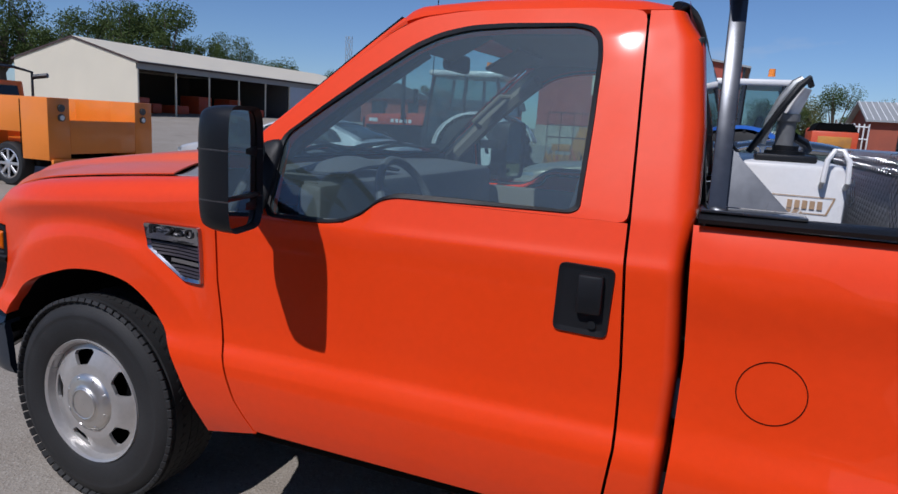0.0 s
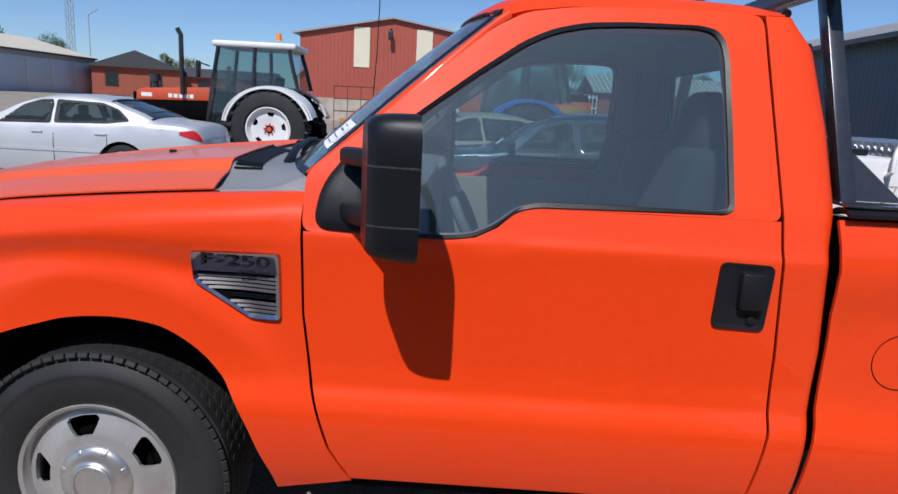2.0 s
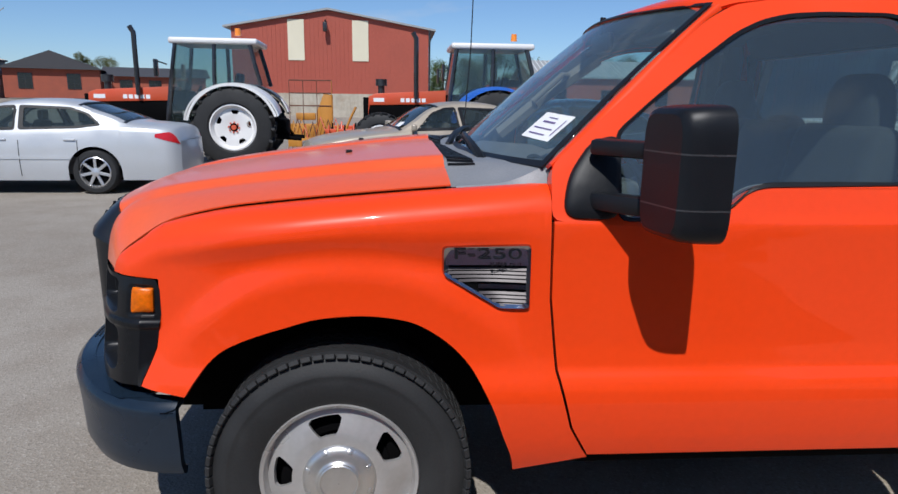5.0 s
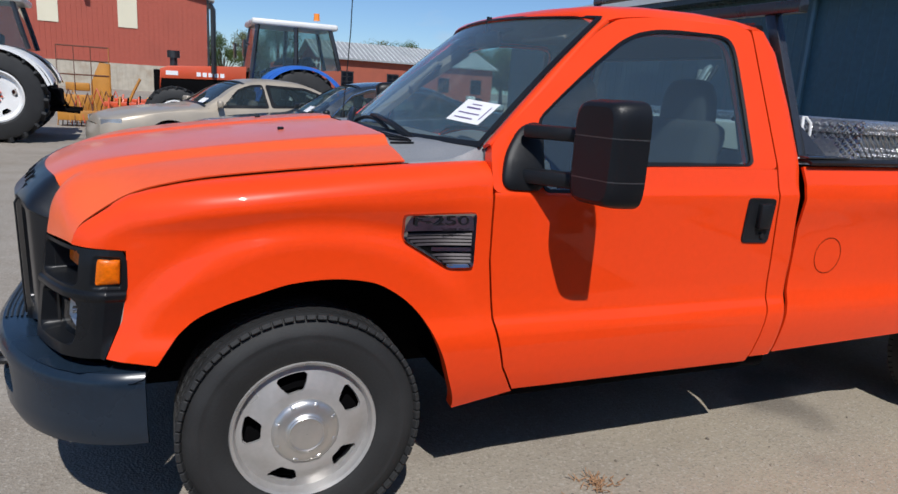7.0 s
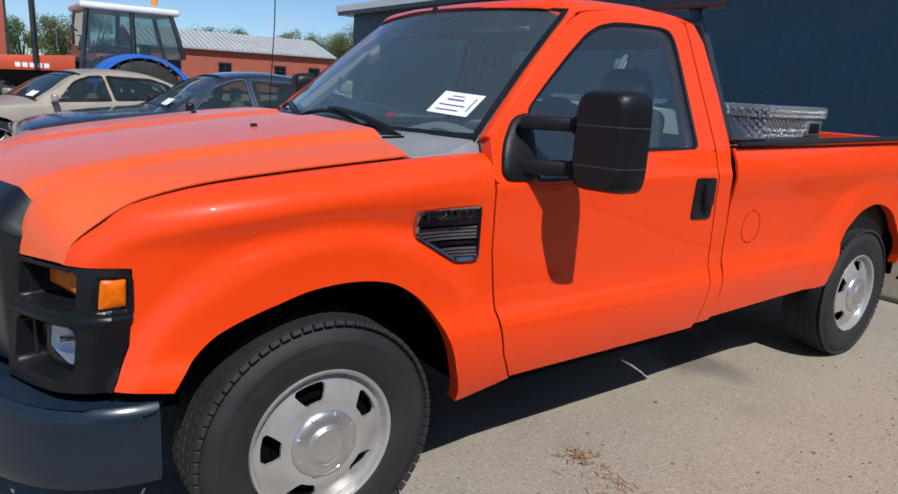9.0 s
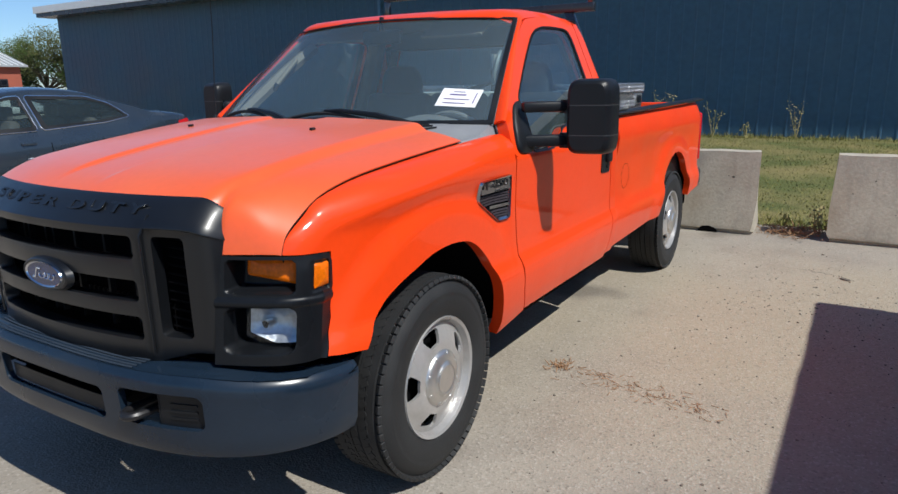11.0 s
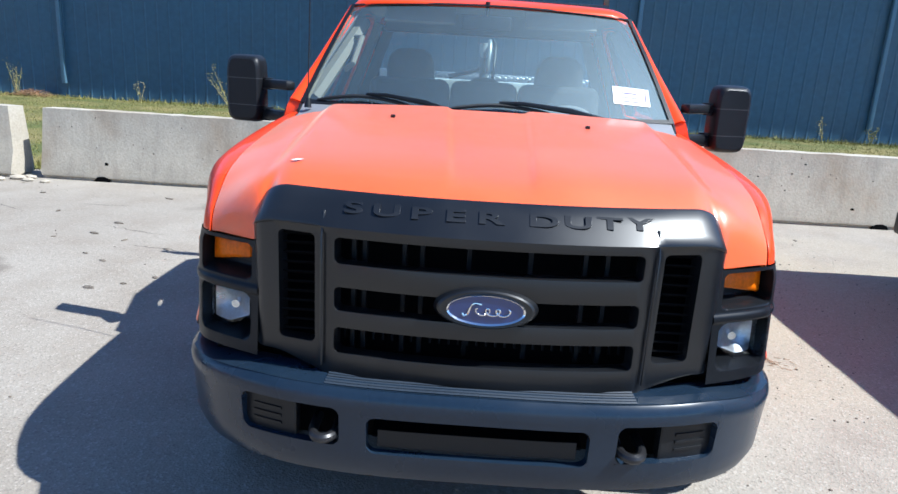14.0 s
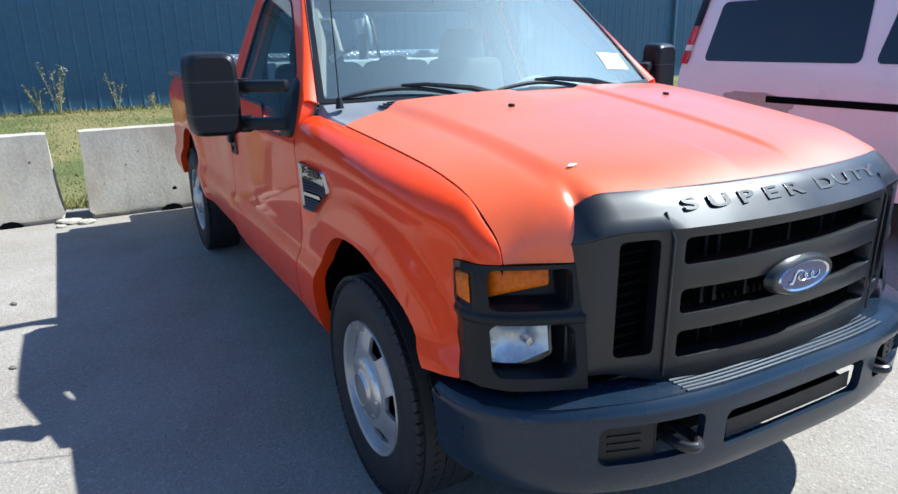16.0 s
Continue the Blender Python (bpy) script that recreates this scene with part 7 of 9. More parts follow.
# ---- white van ----
def build_van():
    v = thing("passenger_van", "white full-size van with dark windows and a scraped grey patch", "van", "", Matrix.Translation((2.80, -3.40, 0.0)))
    # local: rear at x = 0, nose at x = -5.3, right side at y = 0, left at y = -2.0
    prof = [(0.32, 0.02), (0.45, -0.005), (0.75, 0.0), (1.05, -0.01), (1.28, -0.035), (1.85, -0.14), (1.95, -0.19), (2.02, -0.30)]
    def yy(z):
        return lin(z, [(a, b_) for a, b_ in prof])
    def xr(z):
        return lin(z, [(0.3, 0.0), (1.2, 0.0), (1.95, -0.16), (2.02, -0.25)])
    def bottom(x):
        z = 0.34
        for cx in (-1.08, -4.45):
            d = abs(x - cx)
            if d < 0.44:
                z = max(z, 0.38 + math.sqrt(0.44 ** 2 - d * d))
        return max(z, 0.58) if x > -0.33 else z
    xs = sorted(set([round(q, 4) for q in list(np.linspace(-5.3, 0, 36)) + [c + 0.44 * math.cos(a) for c in (-1.08, -4.45) for a in np.linspace(0, math.pi, 15)]]))
    for s in (1, -1):
        Y = (lambda y: y) if s > 0 else (lambda y: -2.0 - y)
        b = BM()
        V = []
        for x in xs:
            row = []
            for j in range(21):
                z = bottom(x) + (2.02 - bottom(x)) * j / 20
                xx = -5.3 + (x + 5.3) * (xr(z) + 5.3) / 5.3
                nose = sm(-4.0, -5.3, x)
                z2 = z - nose * max(0, z - 1.05) * 0.9
                row.append(b.verts.new((xx, Y(yy(z) - 0.12 * sm(-4.7, -5.3, x)), z2)))
            V.append(row)
        for i in range(len(xs) - 1):
            for j in range(20):
                b.faces.new((V[i][j], V[i + 1][j], V[i + 1][j + 1], V[i][j + 1]))
        part("body_side", b, VANP, v)
        for x0, x1 in ((-1.72, -0.27), (-3.06, -1.82), (-3.80, -3.16)):
            b = BM()
            o = roundpoly([(x0, 1.30), (x1 + (0.0 if x1 > -0.5 else 0), 1.30), (x1 - 0.10, 1.80), (x0 + 0.02, 1.80)], 0.06)
            b.faces.new([b.verts.new((x, Y(yy(z) + 0.006), z)) for x, z in o])
            part("side_window", b, VANGLASS, v)
        b = BM()
        sheet(b, lambda u, w: (-3.05 + 2.07 * u, Y(yy(1.0) + 0.006), 0.975 + 0.055 * w), 4, 1)
        part("door_track", b, DARK, v)
        lamp = None
        for z0, z1, m, nm in ((1.27, 1.385, REDLENS, "tail_lamp"), (1.388, 1.435, WHITE, "reversing_lens"), (1.438, 1.60, REDLENS, "brake_lens"), (1.603, 1.86, BLACK, "corner_trim")):
            b = BM()
            sheet(b, lambda u, w: (xr(z0 + (z1 - z0) * w) - 0.072 + 0.078 * u, Y(yy(z0 + (z1 - z0) * w) + 0.009 - 0.02 * u * u), z0 + (z1 - z0) * w), 4, 6, 0.02)
            ob = part(nm, b, m, lamp or v, "tall red tail lamp" if lamp is None else "")
            lamp = lamp or ob
        for x in (-1.08, -4.45):
            car_wheel(v, x, Y(-0.13), 0.37, 0.37, 0.24, 0, -1 if s < 0 else 1)
    b = BM()
    sheet(b, lambda u, w: (xr(0.34 + 1.68 * w), -0.05 - 1.9 * u + (yy(0.34 + 1.68 * w)) * (1 - 2 * u), 0.34 + 1.68 * w), 6, 16)
    part("rear_door", b, VANP, v)
    b = BM()
    sheet(b, lambda u, w: (-0.25 - 3.6 * u, -0.30 - 1.4 * w, 2.02 + 0.05 * math.sin(math.pi * w)), 6, 8)
    part("roof", b, VANP, v)
    b = BM()
    for y in (-0.5, -1.5):
        tube(b, [(-0.5, y, 2.10), (-2.5, y, 2.11)], 0.02)
    part("roof_rail", b, RACK, v)
    b = BM()
    box(b, -0.42, 0.13, -1.99, -0.005, 0.40, 0.60, 0.04)
    part("rear_bumper", b, BLACK, v, "black rear bumper")
    b = BM()
    box(b, -5.2, -0.1, -1.9, -0.1, 0.30, 0.40)
    # unseen box, added to stop sunlight through the wheel arches
    box(b, -5.0, -0.12, -1.62, -0.38, 0.40, 1.00)
    part("underbody", b, DARK, v)
    b = BM()
    o = [(-0.54, 1.01), (-0.56, 1.035), (-0.63, 1.04), (-0.66, 1.055), (-0.80, 1.05), (-0.97, 1.055), (-1.12, 1.02), (-1.25, 0.985), (-1.24, 0.94), (-1.20, 0.925), (-1.21, 0.89), (-1.08, 0.835), (-0.95, 0.815), (-0.83, 0.77), (-0.73, 0.69), (-0.66, 0.61), (-0.62, 0.60), (-0.60, 0.64), (-0.55, 0.65), (-0.47, 0.71), (-0.465, 0.745), (-0.53, 0.79), (-0.59, 0.845), (-0.60, 0.90), (-0.565, 0.94), (-0.575, 0.975)]
    b.faces.new([b.verts.new((x, yy(z) + 0.005, z)) for x, z in roundpoly(o, 0.008, 2)])
    part("scraped_patch", b, PUMP, v, "bare grey scraped patch")


VANP = mat("van_white_paint", (0.72, 0.70, 0.72), 0.35, var=0.04, coat=0.5)
VANGLASS = mat("dark_privacy_glass", (0.008, 0.01, 0.014), 0.05, var=0.1, rvar=0.01)
build_van()


# ---- tractors ----
TRACTOR_RED = mat("tractor_red", (0.62, 0.085, 0.03), 0.4, var=0.1, dirt=(0.30, 0.12, 0.07), dirt_amt=0.4)
TRACTOR_BLUE = mat("tractor_blue", (0.03, 0.14, 0.55), 0.4, var=0.1)
CABGLASS = glass("cab_glass", (0.52, 0.62, 0.60), 1.6, 0.03)
BEACON = mat("amber_beacon", (0.85, 0.25, 0.02), 0.2, coat=0.5)
RUST = mat("rusty_steel", (0.13, 0.055, 0.035), 0.85, var=0.4, fine=30)
YELLOW = mat("equipment_yellow", (0.50, 0.22, 0.03), 0.6, var=0.2, dirt=(0.22, 0.11, 0.05), dirt_amt=0.7)


def lug_tyre(parent, x, y, R, W, s, rimpaint):
    b = BM()
    h = W / 2
    rim = R * 0.56
    lathe(b, [(rim, -h * 0.8), (rim + 0.04, -h), (R * 0.86, -h), (R * 0.93, -h * 0.86), (R * 0.945, 0), (R * 0.93, h * 0.86), (R * 0.86, h), (rim + 0.04, h), (rim, h * 0.8)], 44)
    tyre, b = b, BM()
    n = 20
    for k in range(n):
        for q in (-1, 1):
            a = 360 * (k + (0.5 if q > 0 else 0)) / n
            m = pose(0, 0, 0, 0, a, 0) @ Matrix.Translation((R * 0.96, q * h * 0.52, 0)) @ pose(0, 0, 0, 38 * q, 0, 0)
            obox(b, m, R * 0.10, h * 1.08, 0.062, 0.008, 1)
    w = part("wheel", tyre, RUBBER, parent, "large lugged tractor tyre")
    tagged(part("tread_lug", b, RUBBER, w), kind="stuff")
    w.matrix_basis = Matrix.Translation((x, y, R)) @ pose(0, 0, 0, 0, 7, 0 if s < 0 else 180)
    b = BM()
    lathe(b, [(rim + 0.01, -h * 0.82), (rim - 0.02, -h * 0.86), (rim - 0.05, -h * 0.60), (rim * 0.80, -h * 0.35)], 40)
    part("rim", b, rimpaint, w)
    part("wheel_disc", slotted_disc(rim * 0.18, rim * 0.86, -h * 0.30, -h * 0.42, 5, rim * 0.58, rim * 0.76, 13, 80), rimpaint, w)
    b = BM()
    cyl(b, (0, -h * 0.3, 0), (0, -h * 0.50, 0), rim * 0.11, n=16)
    for k in range(8):
        a = 2 * math.pi * k / 8
        cyl(b, (rim * 0.22 * math.cos(a), -h * 0.3, rim * 0.22 * math.sin(a)), (rim * 0.22 * math.cos(a), -h * 0.46, rim * 0.22 * math.sin(a)), 0.018, n=8)
    part("hub", b, TRACTOR_RED, w)
    return w


def tractor(name, label, m, fender, shift=0.0):
    t = thing(name, label, "tractor", "tractors in the yard", m)
    # rear axle over x = 0, nose towards -x, height about 2.6
    for s in (-1, 1):
        lug_tyre(t, 0.0, s * 0.92, 0.80, 0.44, s, WHITE)
        lug_tyre(t, -2.35, s * 0.85, 0.56, 0.34, s, WHITE)
        b = BM()
        def fen(u, v):
            a = math.radians(168 - 150 * u)
            r = 0.90 + 0.03 * math.sin(3 * a)
            return (0.0 + r * math.cos(a) * 1.02, s * (0.60 + 0.55 * v), 0.80 + r * math.sin(a) - 0.05 * v ** 3)
        sheet(b, fen, 20, 5, 0.03)
        sheet(b, lambda u, v: (0.0 + (0.90 - 0.05 * v) * math.cos(math.radians(168 - 150 * u)), s * 1.15, 0.80 + (0.90 - 0.05 * v) * math.sin(math.radians(168 - 150 * u)) - 0.05), 20, 2, 0.02)
        part("fender", b, fender, t, "painted rear fender")
    b = BM()
    prism(b, [(-2.62, 0.98), (-2.60, 1.44), (-2.45, 1.50), (-1.0, 1.58), (-1.0, 1.30), (-2.58, 1.26)], -0.40, 0.40, "y", 0.05)
    part("bonnet", b, TRACTOR_RED, t, "faded red bonnet")
    b = BM()
    box(b, -2.66, -1.0, -0.38, 0.38, 0.90, 1.30, 0.03)
    box(b, -2.6, 0.3, -0.28, 0.28, 0.45, 0.98, 0.05)
    box(b, -2.45, -2.25, -0.75, 0.75, 0.48, 0.64, 0.03)
    box(b, -2.72, -2.60, -0.30, 0.30, 0.62, 1.42, 0.02)
    part("engine", b, DARK, t)
    for x0, x1 in [(-1.42 - 0.11 * k, -1.50 - 0.11 * k) for k in range(5)] + [(-2.50, -2.28)]:
        b = BM()
        box(b, x0, x1, -0.404, -0.396, 1.33, 1.41)
        part("name_bar", b, STICKER, t)
    # cab
    for s in (-1, 1):
        for (xa, za), (xb, zb), r in (((-1.02, 0.85), (-0.80, 2.42), 0.045), ((-0.08, 1.35), (-0.06, 2.42), 0.045), ((0.82, 1.62), (0.62, 2.42), 0.045), ((-1.02, 0.85), (-0.45, 0.85), 0.04), ((-0.45, 0.85), (-0.10, 1.40), 0.04)):
            b = BM()
            tube(b, [(xa, s * 0.74, za), ((xa + xb) / 2 , s * 0.745, (za + zb) / 2), (xb, s * 0.66, zb)], r, 6)
            part("cab_post", b, RACK, t)
        b = BM()
        b.faces.new([b.verts.new(q) for q in ((-1.0, s * 0.735, 0.9), (-0.45, s * 0.735, 0.9), (-0.10, s * 0.735, 1.40), (-0.06, s * 0.66, 2.42), (-0.80, s * 0.66, 2.42))])
        g = part("door_glass", b, CABGLASS, t)
        g.visible_shadow = False
        b = BM()
        b.faces.new([b.verts.new(q) for q in ((-0.06, s * 0.735, 1.55), (0.82, s * 0.735, 1.62), (0.62, s * 0.66, 2.42), (-0.04, s * 0.66, 2.42))])
        g = part("side_glass", b, CABGLASS, t)
        g.visible_shadow = False
        b = BM()
        tube(b, [(-0.98, s * 0.70, 2.0), (-1.10, s * 0.95, 2.05), (-1.10, s * 1.0, 2.0)], 0.015, 6)
        box(b, -1.12, -1.07, s * 0.90, s * 1.10, 1.75, 2.08, 0.02)
        part("wing_mirror", b, RACK, t)
    for xa, za, xb, zb in ((-1.0, 1.2, -0.82, 2.42), (0.82, 1.62, 0.62, 2.42)):
        b = BM()
        b.faces.new([b.verts.new(q) for q in ((xa, -0.72, za), (xa, 0.72, za), (xb, 0.66, zb), (xb, -0.66, zb))])
        g = part("end_glass", b, CABGLASS, t)
        g.visible_shadow = False
    b = BM()
    box(b, -0.92, 0.78, -0.74, 0.74, 2.40, 2.52, 0.045, 3)
    part("cab_roof", b, WHITE, t, "white cab roof")
    b = BM()
    box(b, -0.6, 0.5, -0.25, 0.25, 1.0, 1.25, 0.08)
    obox(b, Matrix.Translation((0.25, 0, 1.55)) @ pose(0, 0, 0, 0, 10, 0), 0.14, 0.46, 0.65, 0.06)
    tube(b, [(-0.62, 0, 1.35), (-0.5, 0, 1.6)], 0.03)
    box(b, -0.98, -0.70, -0.4, 0.4, 1.1, 1.5, 0.05)
    part("operator_seat", b, DARK, t)
    b = BM()
    cyl(b, (0.38, -0.5, 2.58), (0.38, -0.5, 2.72), 0.065, 0.055)
    part("beacon", b, BEACON, t, "amber warning beacon")
    b = BM()
    tube(b, [(-1.62, -0.46, 1.40), (-1.62, -0.48, 2.2), (-1.62, -0.48, 2.60), (-1.69, -0.48, 2.72)], 0.05, 8)
    part("exhaust_pipe", b, RACK, t, "black exhaust stack")
    b = BM()
    box(b, 0.30, 0.95, -0.35, 0.35, 0.55, 0.95, 0.05)
    for s in (-1, 1):
        tube(b, [(0.5, s * 0.35, 0.6), (1.25, s * 0.42, 0.55)], 0.04)
        tube(b, [(0.6, s * 0.3, 1.2), (1.0, s * 0.38, 0.6)], 0.03)
    part("hitch", b, DARK, t)
    # pre-cleaner stack on the nose
    b = BM()
    cyl(b, (-2.35, 0.0, 1.46), (-2.35, 0.0, 1.66), 0.07)
    cyl(b, (-2.35, 0.0, 1.66), (-2.35, 0.0, 1.80), 0.12)
    part("air_cleaner", b, RACK, t)
    for q in t.children:
        if not q.name.startswith(("wheel", "fender", "hitch")):
            q.location.x += shift
    return t


tractor("white_fender_tractor", "farm tractor with white fenders, cab and red bonnet", Matrix.Translation((-3.40, 12.95, 0.0)) @ pose(0, 0, 0, 0, 0, 3) @ Matrix.Scale(1.06, 4), WHITE, -0.30)
tractor("blue_fender_tractor", "farm tractor with blue fenders and red bonnet", Matrix.Translation((2.2, 12.95, 0.0)) @ Matrix.Scale(1.06, 4), TRACTOR_BLUE)


def build_orange_truck():
    """A municipal service-body truck seen from behind."""
    t = thing("service_truck", "orange municipal service body truck parked with open rear", "truck", "", Matrix.Translation((-8.23, 6.25, 0.0)) @ pose(0, 0, 0, 0, 0, 92.3) @ Matrix.Scale(0.971, 4))
    # local: rear at y = 0, nose towards +y, width 2.3
    for s in (-1, 1):
        b = BM()
        box(b, s * 0.72, s * 1.15, 0.0, 0.62, 0.50, 1.55, 0.015)
        box(b, s * 0.72, s * 1.15, 1.50, 2.9, 0.50, 1.55, 0.015)
        box(b, s * 0.72, s * 1.15, 0.60, 1.52, 0.95, 1.55, 0.01)
        bx = part("side_box", b, ORANGE2, t)
        for y in (0.63, 1.49, 2.2):
            b = BM()
            box(b, s * 1.151, s * 1.155, y - 0.01, y + 0.01, 0.55, 1.5)
            part("locker_gap", b, DARK, t)
        b = BM()
        for z in (1.22, 1.38):
            cyl(b, (s * 0.90, 0.0, z), (s * 0.90, -0.035, z), 0.062)
        part("tail_lamp", b, CARINT, t, "dark round tail lamps")
        b = BM()
        cyl(b, (s * 0.90, -0.03, 1.22), (s * 0.90, -0.045, 1.22), 0.042)
        part("reverse_lens", b, WHITE, t)
        car_wheel(t, 0, 0, 0, 0.38, 0.24, 8, -1)
        w = [o for o in t.children if o.name.startswith("wheel")][-1]
        w.matrix_basis = Matrix.Translation((s * 0.98, 1.06, 0.38)) @ pose(0, 0, 0, 0, 0, 90 if s > 0 else -90)
        car_wheel(t, 0, 0, 0, 0.38, 0.24, 8, -1)
        w = [o for o in t.children if o.name.startswith("wheel")][-1]
        w.matrix_basis = Matrix.Translation((s * 0.95, 4.55, 0.38)) @ pose(0, 0, 0, 0, 0, 90 if s > 0 else -90)
    b = BM()
    box(b, -0.72, 0.72, 0.02, 2.9, 0.60, 0.75)
    box(b, -0.72, 0.72, 2.8, 2.9, 0.7, 1.55)
    part("load_floor", b, ORANGE2, t)
    b = BM()
    box(b, -1.12, 1.12, -0.06, 0.0, 0.42, 0.52, 0.01)
    part("step_bumper", b, ORANGE2, t)
    b = BM()
    box(b, -0.72, 0.72, 0.0, 0.04, 0.62, 1.18, 0.01)
    part("tailgate", b, ORANGE2, t)
    b = BM()
    box(b, -1.0, 1.0, 3.0, 4.4, 0.5, 1.15, 0.06)
    prism(b, [(3.05, 1.1), (4.35, 1.1), (3.95, 1.85), (3.15, 1.85)], -0.92, 0.92, "x", 0.06)
    box(b, -0.98, 0.98, 4.3, 5.5, 0.5, 1.15, 0.1)
    part("cab", b, ORANGE2, t)
    b = BM()
    for s in (-1, 1):
        o = [(3.2, 1.2), (4.2, 1.2), (3.9, 1.75), (3.28, 1.75)]
        b.faces.new([b.verts.new((s * 0.925, y, z)) for y, z in o])
    b.faces.new([b.verts.new(q) for q in ((-0.8, 3.04, 1.2), (0.8, 3.04, 1.2), (0.75, 3.11, 1.75), (-0.75, 3.11, 1.75))])
    part("cab_window", b, VANGLASS, t)
    b = BM()
    for s in (-1, 1):
        tube(b, [(s * 1.0, 3.0, 1.5), (s * 1.0, 3.0, 2.05), (s * 0.6, 3.0, 2.12), (0, 3.0, 2.12)], 0.03, 6)
    tube(b, [(1.0, 3.0, 1.95), (1.12, 2.7, 2.0)], 0.05)
    part("rack_tube", b, RACK, t)
    b = BM()
    box(b, -0.85, 0.85, 0.3, 5.3, 0.35, 0.52)
    part("underbody", b, DARK, t)


build_orange_truck()


# ---- far buildings ----
DARKTRIM = mat("dark_brown_trim", (0.06, 0.035, 0.03), 0.5)
WHITEM = mat("cream_metal_cladding", (0.66, 0.60, 0.47), 0.55, var=0.06, scale=0.4)
DOORW = mat("pale_blue_door", (0.50, 0.55, 0.60), 0.5, var=0.06)


def build_shed():
    """A long machinery shed: gable end towards -y, open bays towards +x."""
    L = 37.0
    m = Matrix.Translation((-43.0, 39.5, 0.55))
    h = thing("machinery_shed", "long cream metal machinery shed with open dark bays", "shed", "", m)
    b = BM()
    prism(b, [(-14.5, 0.0), (0.0, 0.0), (0.0, 4.35), (-7.25, 6.2), (-14.5, 4.35)], 0.0, 0.15, "y")
    part("gable_wall", b, WHITEM, h)
    b = BM()
    box(b, -14.5, -14.3, 0.15, L, 0, 4.35)
    box(b, -14.3, -0.1, L - 0.15, L, 0, 4.3)
    part("back_wall", b, WHITEM, h)
    for s in (0, 1):
        b = BM()
        pts = [(0.25, 4.30), (-7.25, 6.22), (-7.25, 6.30), (0.25, 4.38)] if s == 0 else [(-14.75, 4.30), (-7.25, 6.22), (-7.25, 6.30), (-14.75, 4.38)]
        prism(b, pts, -0.06, L + 0.06, "y")
        part("roof_slope", b, WHITEM, h)
    for q in ([(0.26, 4.20), (0.26, 4.36), (-7.25, 6.29), (-7.25, 6.12)], [(-14.76, 4.20), (-14.76, 4.36), (-7.25, 6.29), (-7.25, 6.12)]):
        b = BM()
        prism(b, q, -0.11, -0.065, "y")
        part("verge_trim", b, DARKTRIM, h, "dark brown verge trim")
    b = BM()
    box(b, 0.255, 0.30, -0.06, L, 4.18, 4.34)
    part("gutter", b, DARKTRIM, h, "dark brown gutter")
    b = BM()
    box(b, -0.12, 0.02, 0.0, L, 3.75, 4.30)
    part("eave_beam", b, ROOFG, h)
    for k in range(10):
        b = BM()
        y = 0.08 + k * (L - 0.2) / 9
        box(b, -0.10, 0.02, y - 0.06, y + 0.06, 0, 3.8)
        part("bay_post", b, WHITEM, h)
    for k in range(5, 9):
        b = BM()
        y = 0.2 + k * (L - 0.2) / 9
        box(b, -0.08, -0.02, y, y + (L - 0.2) / 9 - 0.2, 0, 3.75, 0.01)
        part("sliding_door", b, DOORW, h, "pale sliding bay door")
    b = BM()
    box(b, -14.0, -13.9, 0.2, L - 0.2, 0, 4.2)
    box(b, -13.9, -0.2, (L - 0.2) * 5 / 9, (L - 0.2) * 5 / 9 + 0.1, 0, 4.2)
    part("inner_lining", b, CARINT, h)
    b = BM()
    rnd = random.Random(4)
    for k in range(9):
        x, y = rnd.uniform(-9, -3), rnd.uniform(1, L * 0.5)
        box(b, x, x + rnd.uniform(1, 3), y, y + rnd.uniform(1, 2), 0, rnd.uniform(0.8, 2.2), 0.1)
    tagged(part("stored_machinery", b, TRACTOR_RED, h), kind="stuff")


build_shed()


def window(h, x, y, z, w, hh, axis="y"):
    b = BM()
    if axis == "y":
        box(b, x - w / 2 - 0.06, x + w / 2 + 0.06, y - 0.05, y + 0.02, z - 0.06, z + hh + 0.06)
    else:
        box(b, x - 0.02, x + 0.05, y - w / 2 - 0.06, y + w / 2 + 0.06, z - 0.06, z + hh + 0.06)
    wf = part("window", b, RACK, h)
    b = BM()
    for i in range(2):
        for j in range(3):
            if axis == "y":
                x0 = x - w / 2 + i * w / 2 + 0.03
                box(b, x0, x0 + w / 2 - 0.06, y - 0.065, y - 0.052, z + j * hh / 3 + 0.03, z + (j + 1) * hh / 3 - 0.03)
            else:
                y0 = y - w / 2 + i * w / 2 + 0.03
                box(b, x + 0.052, x + 0.065, y0, y0 + w / 2 - 0.06, z + j * hh / 3 + 0.03, z + (j + 1) * hh / 3 - 0.03)
    part("pane", b, VANGLASS, wf)


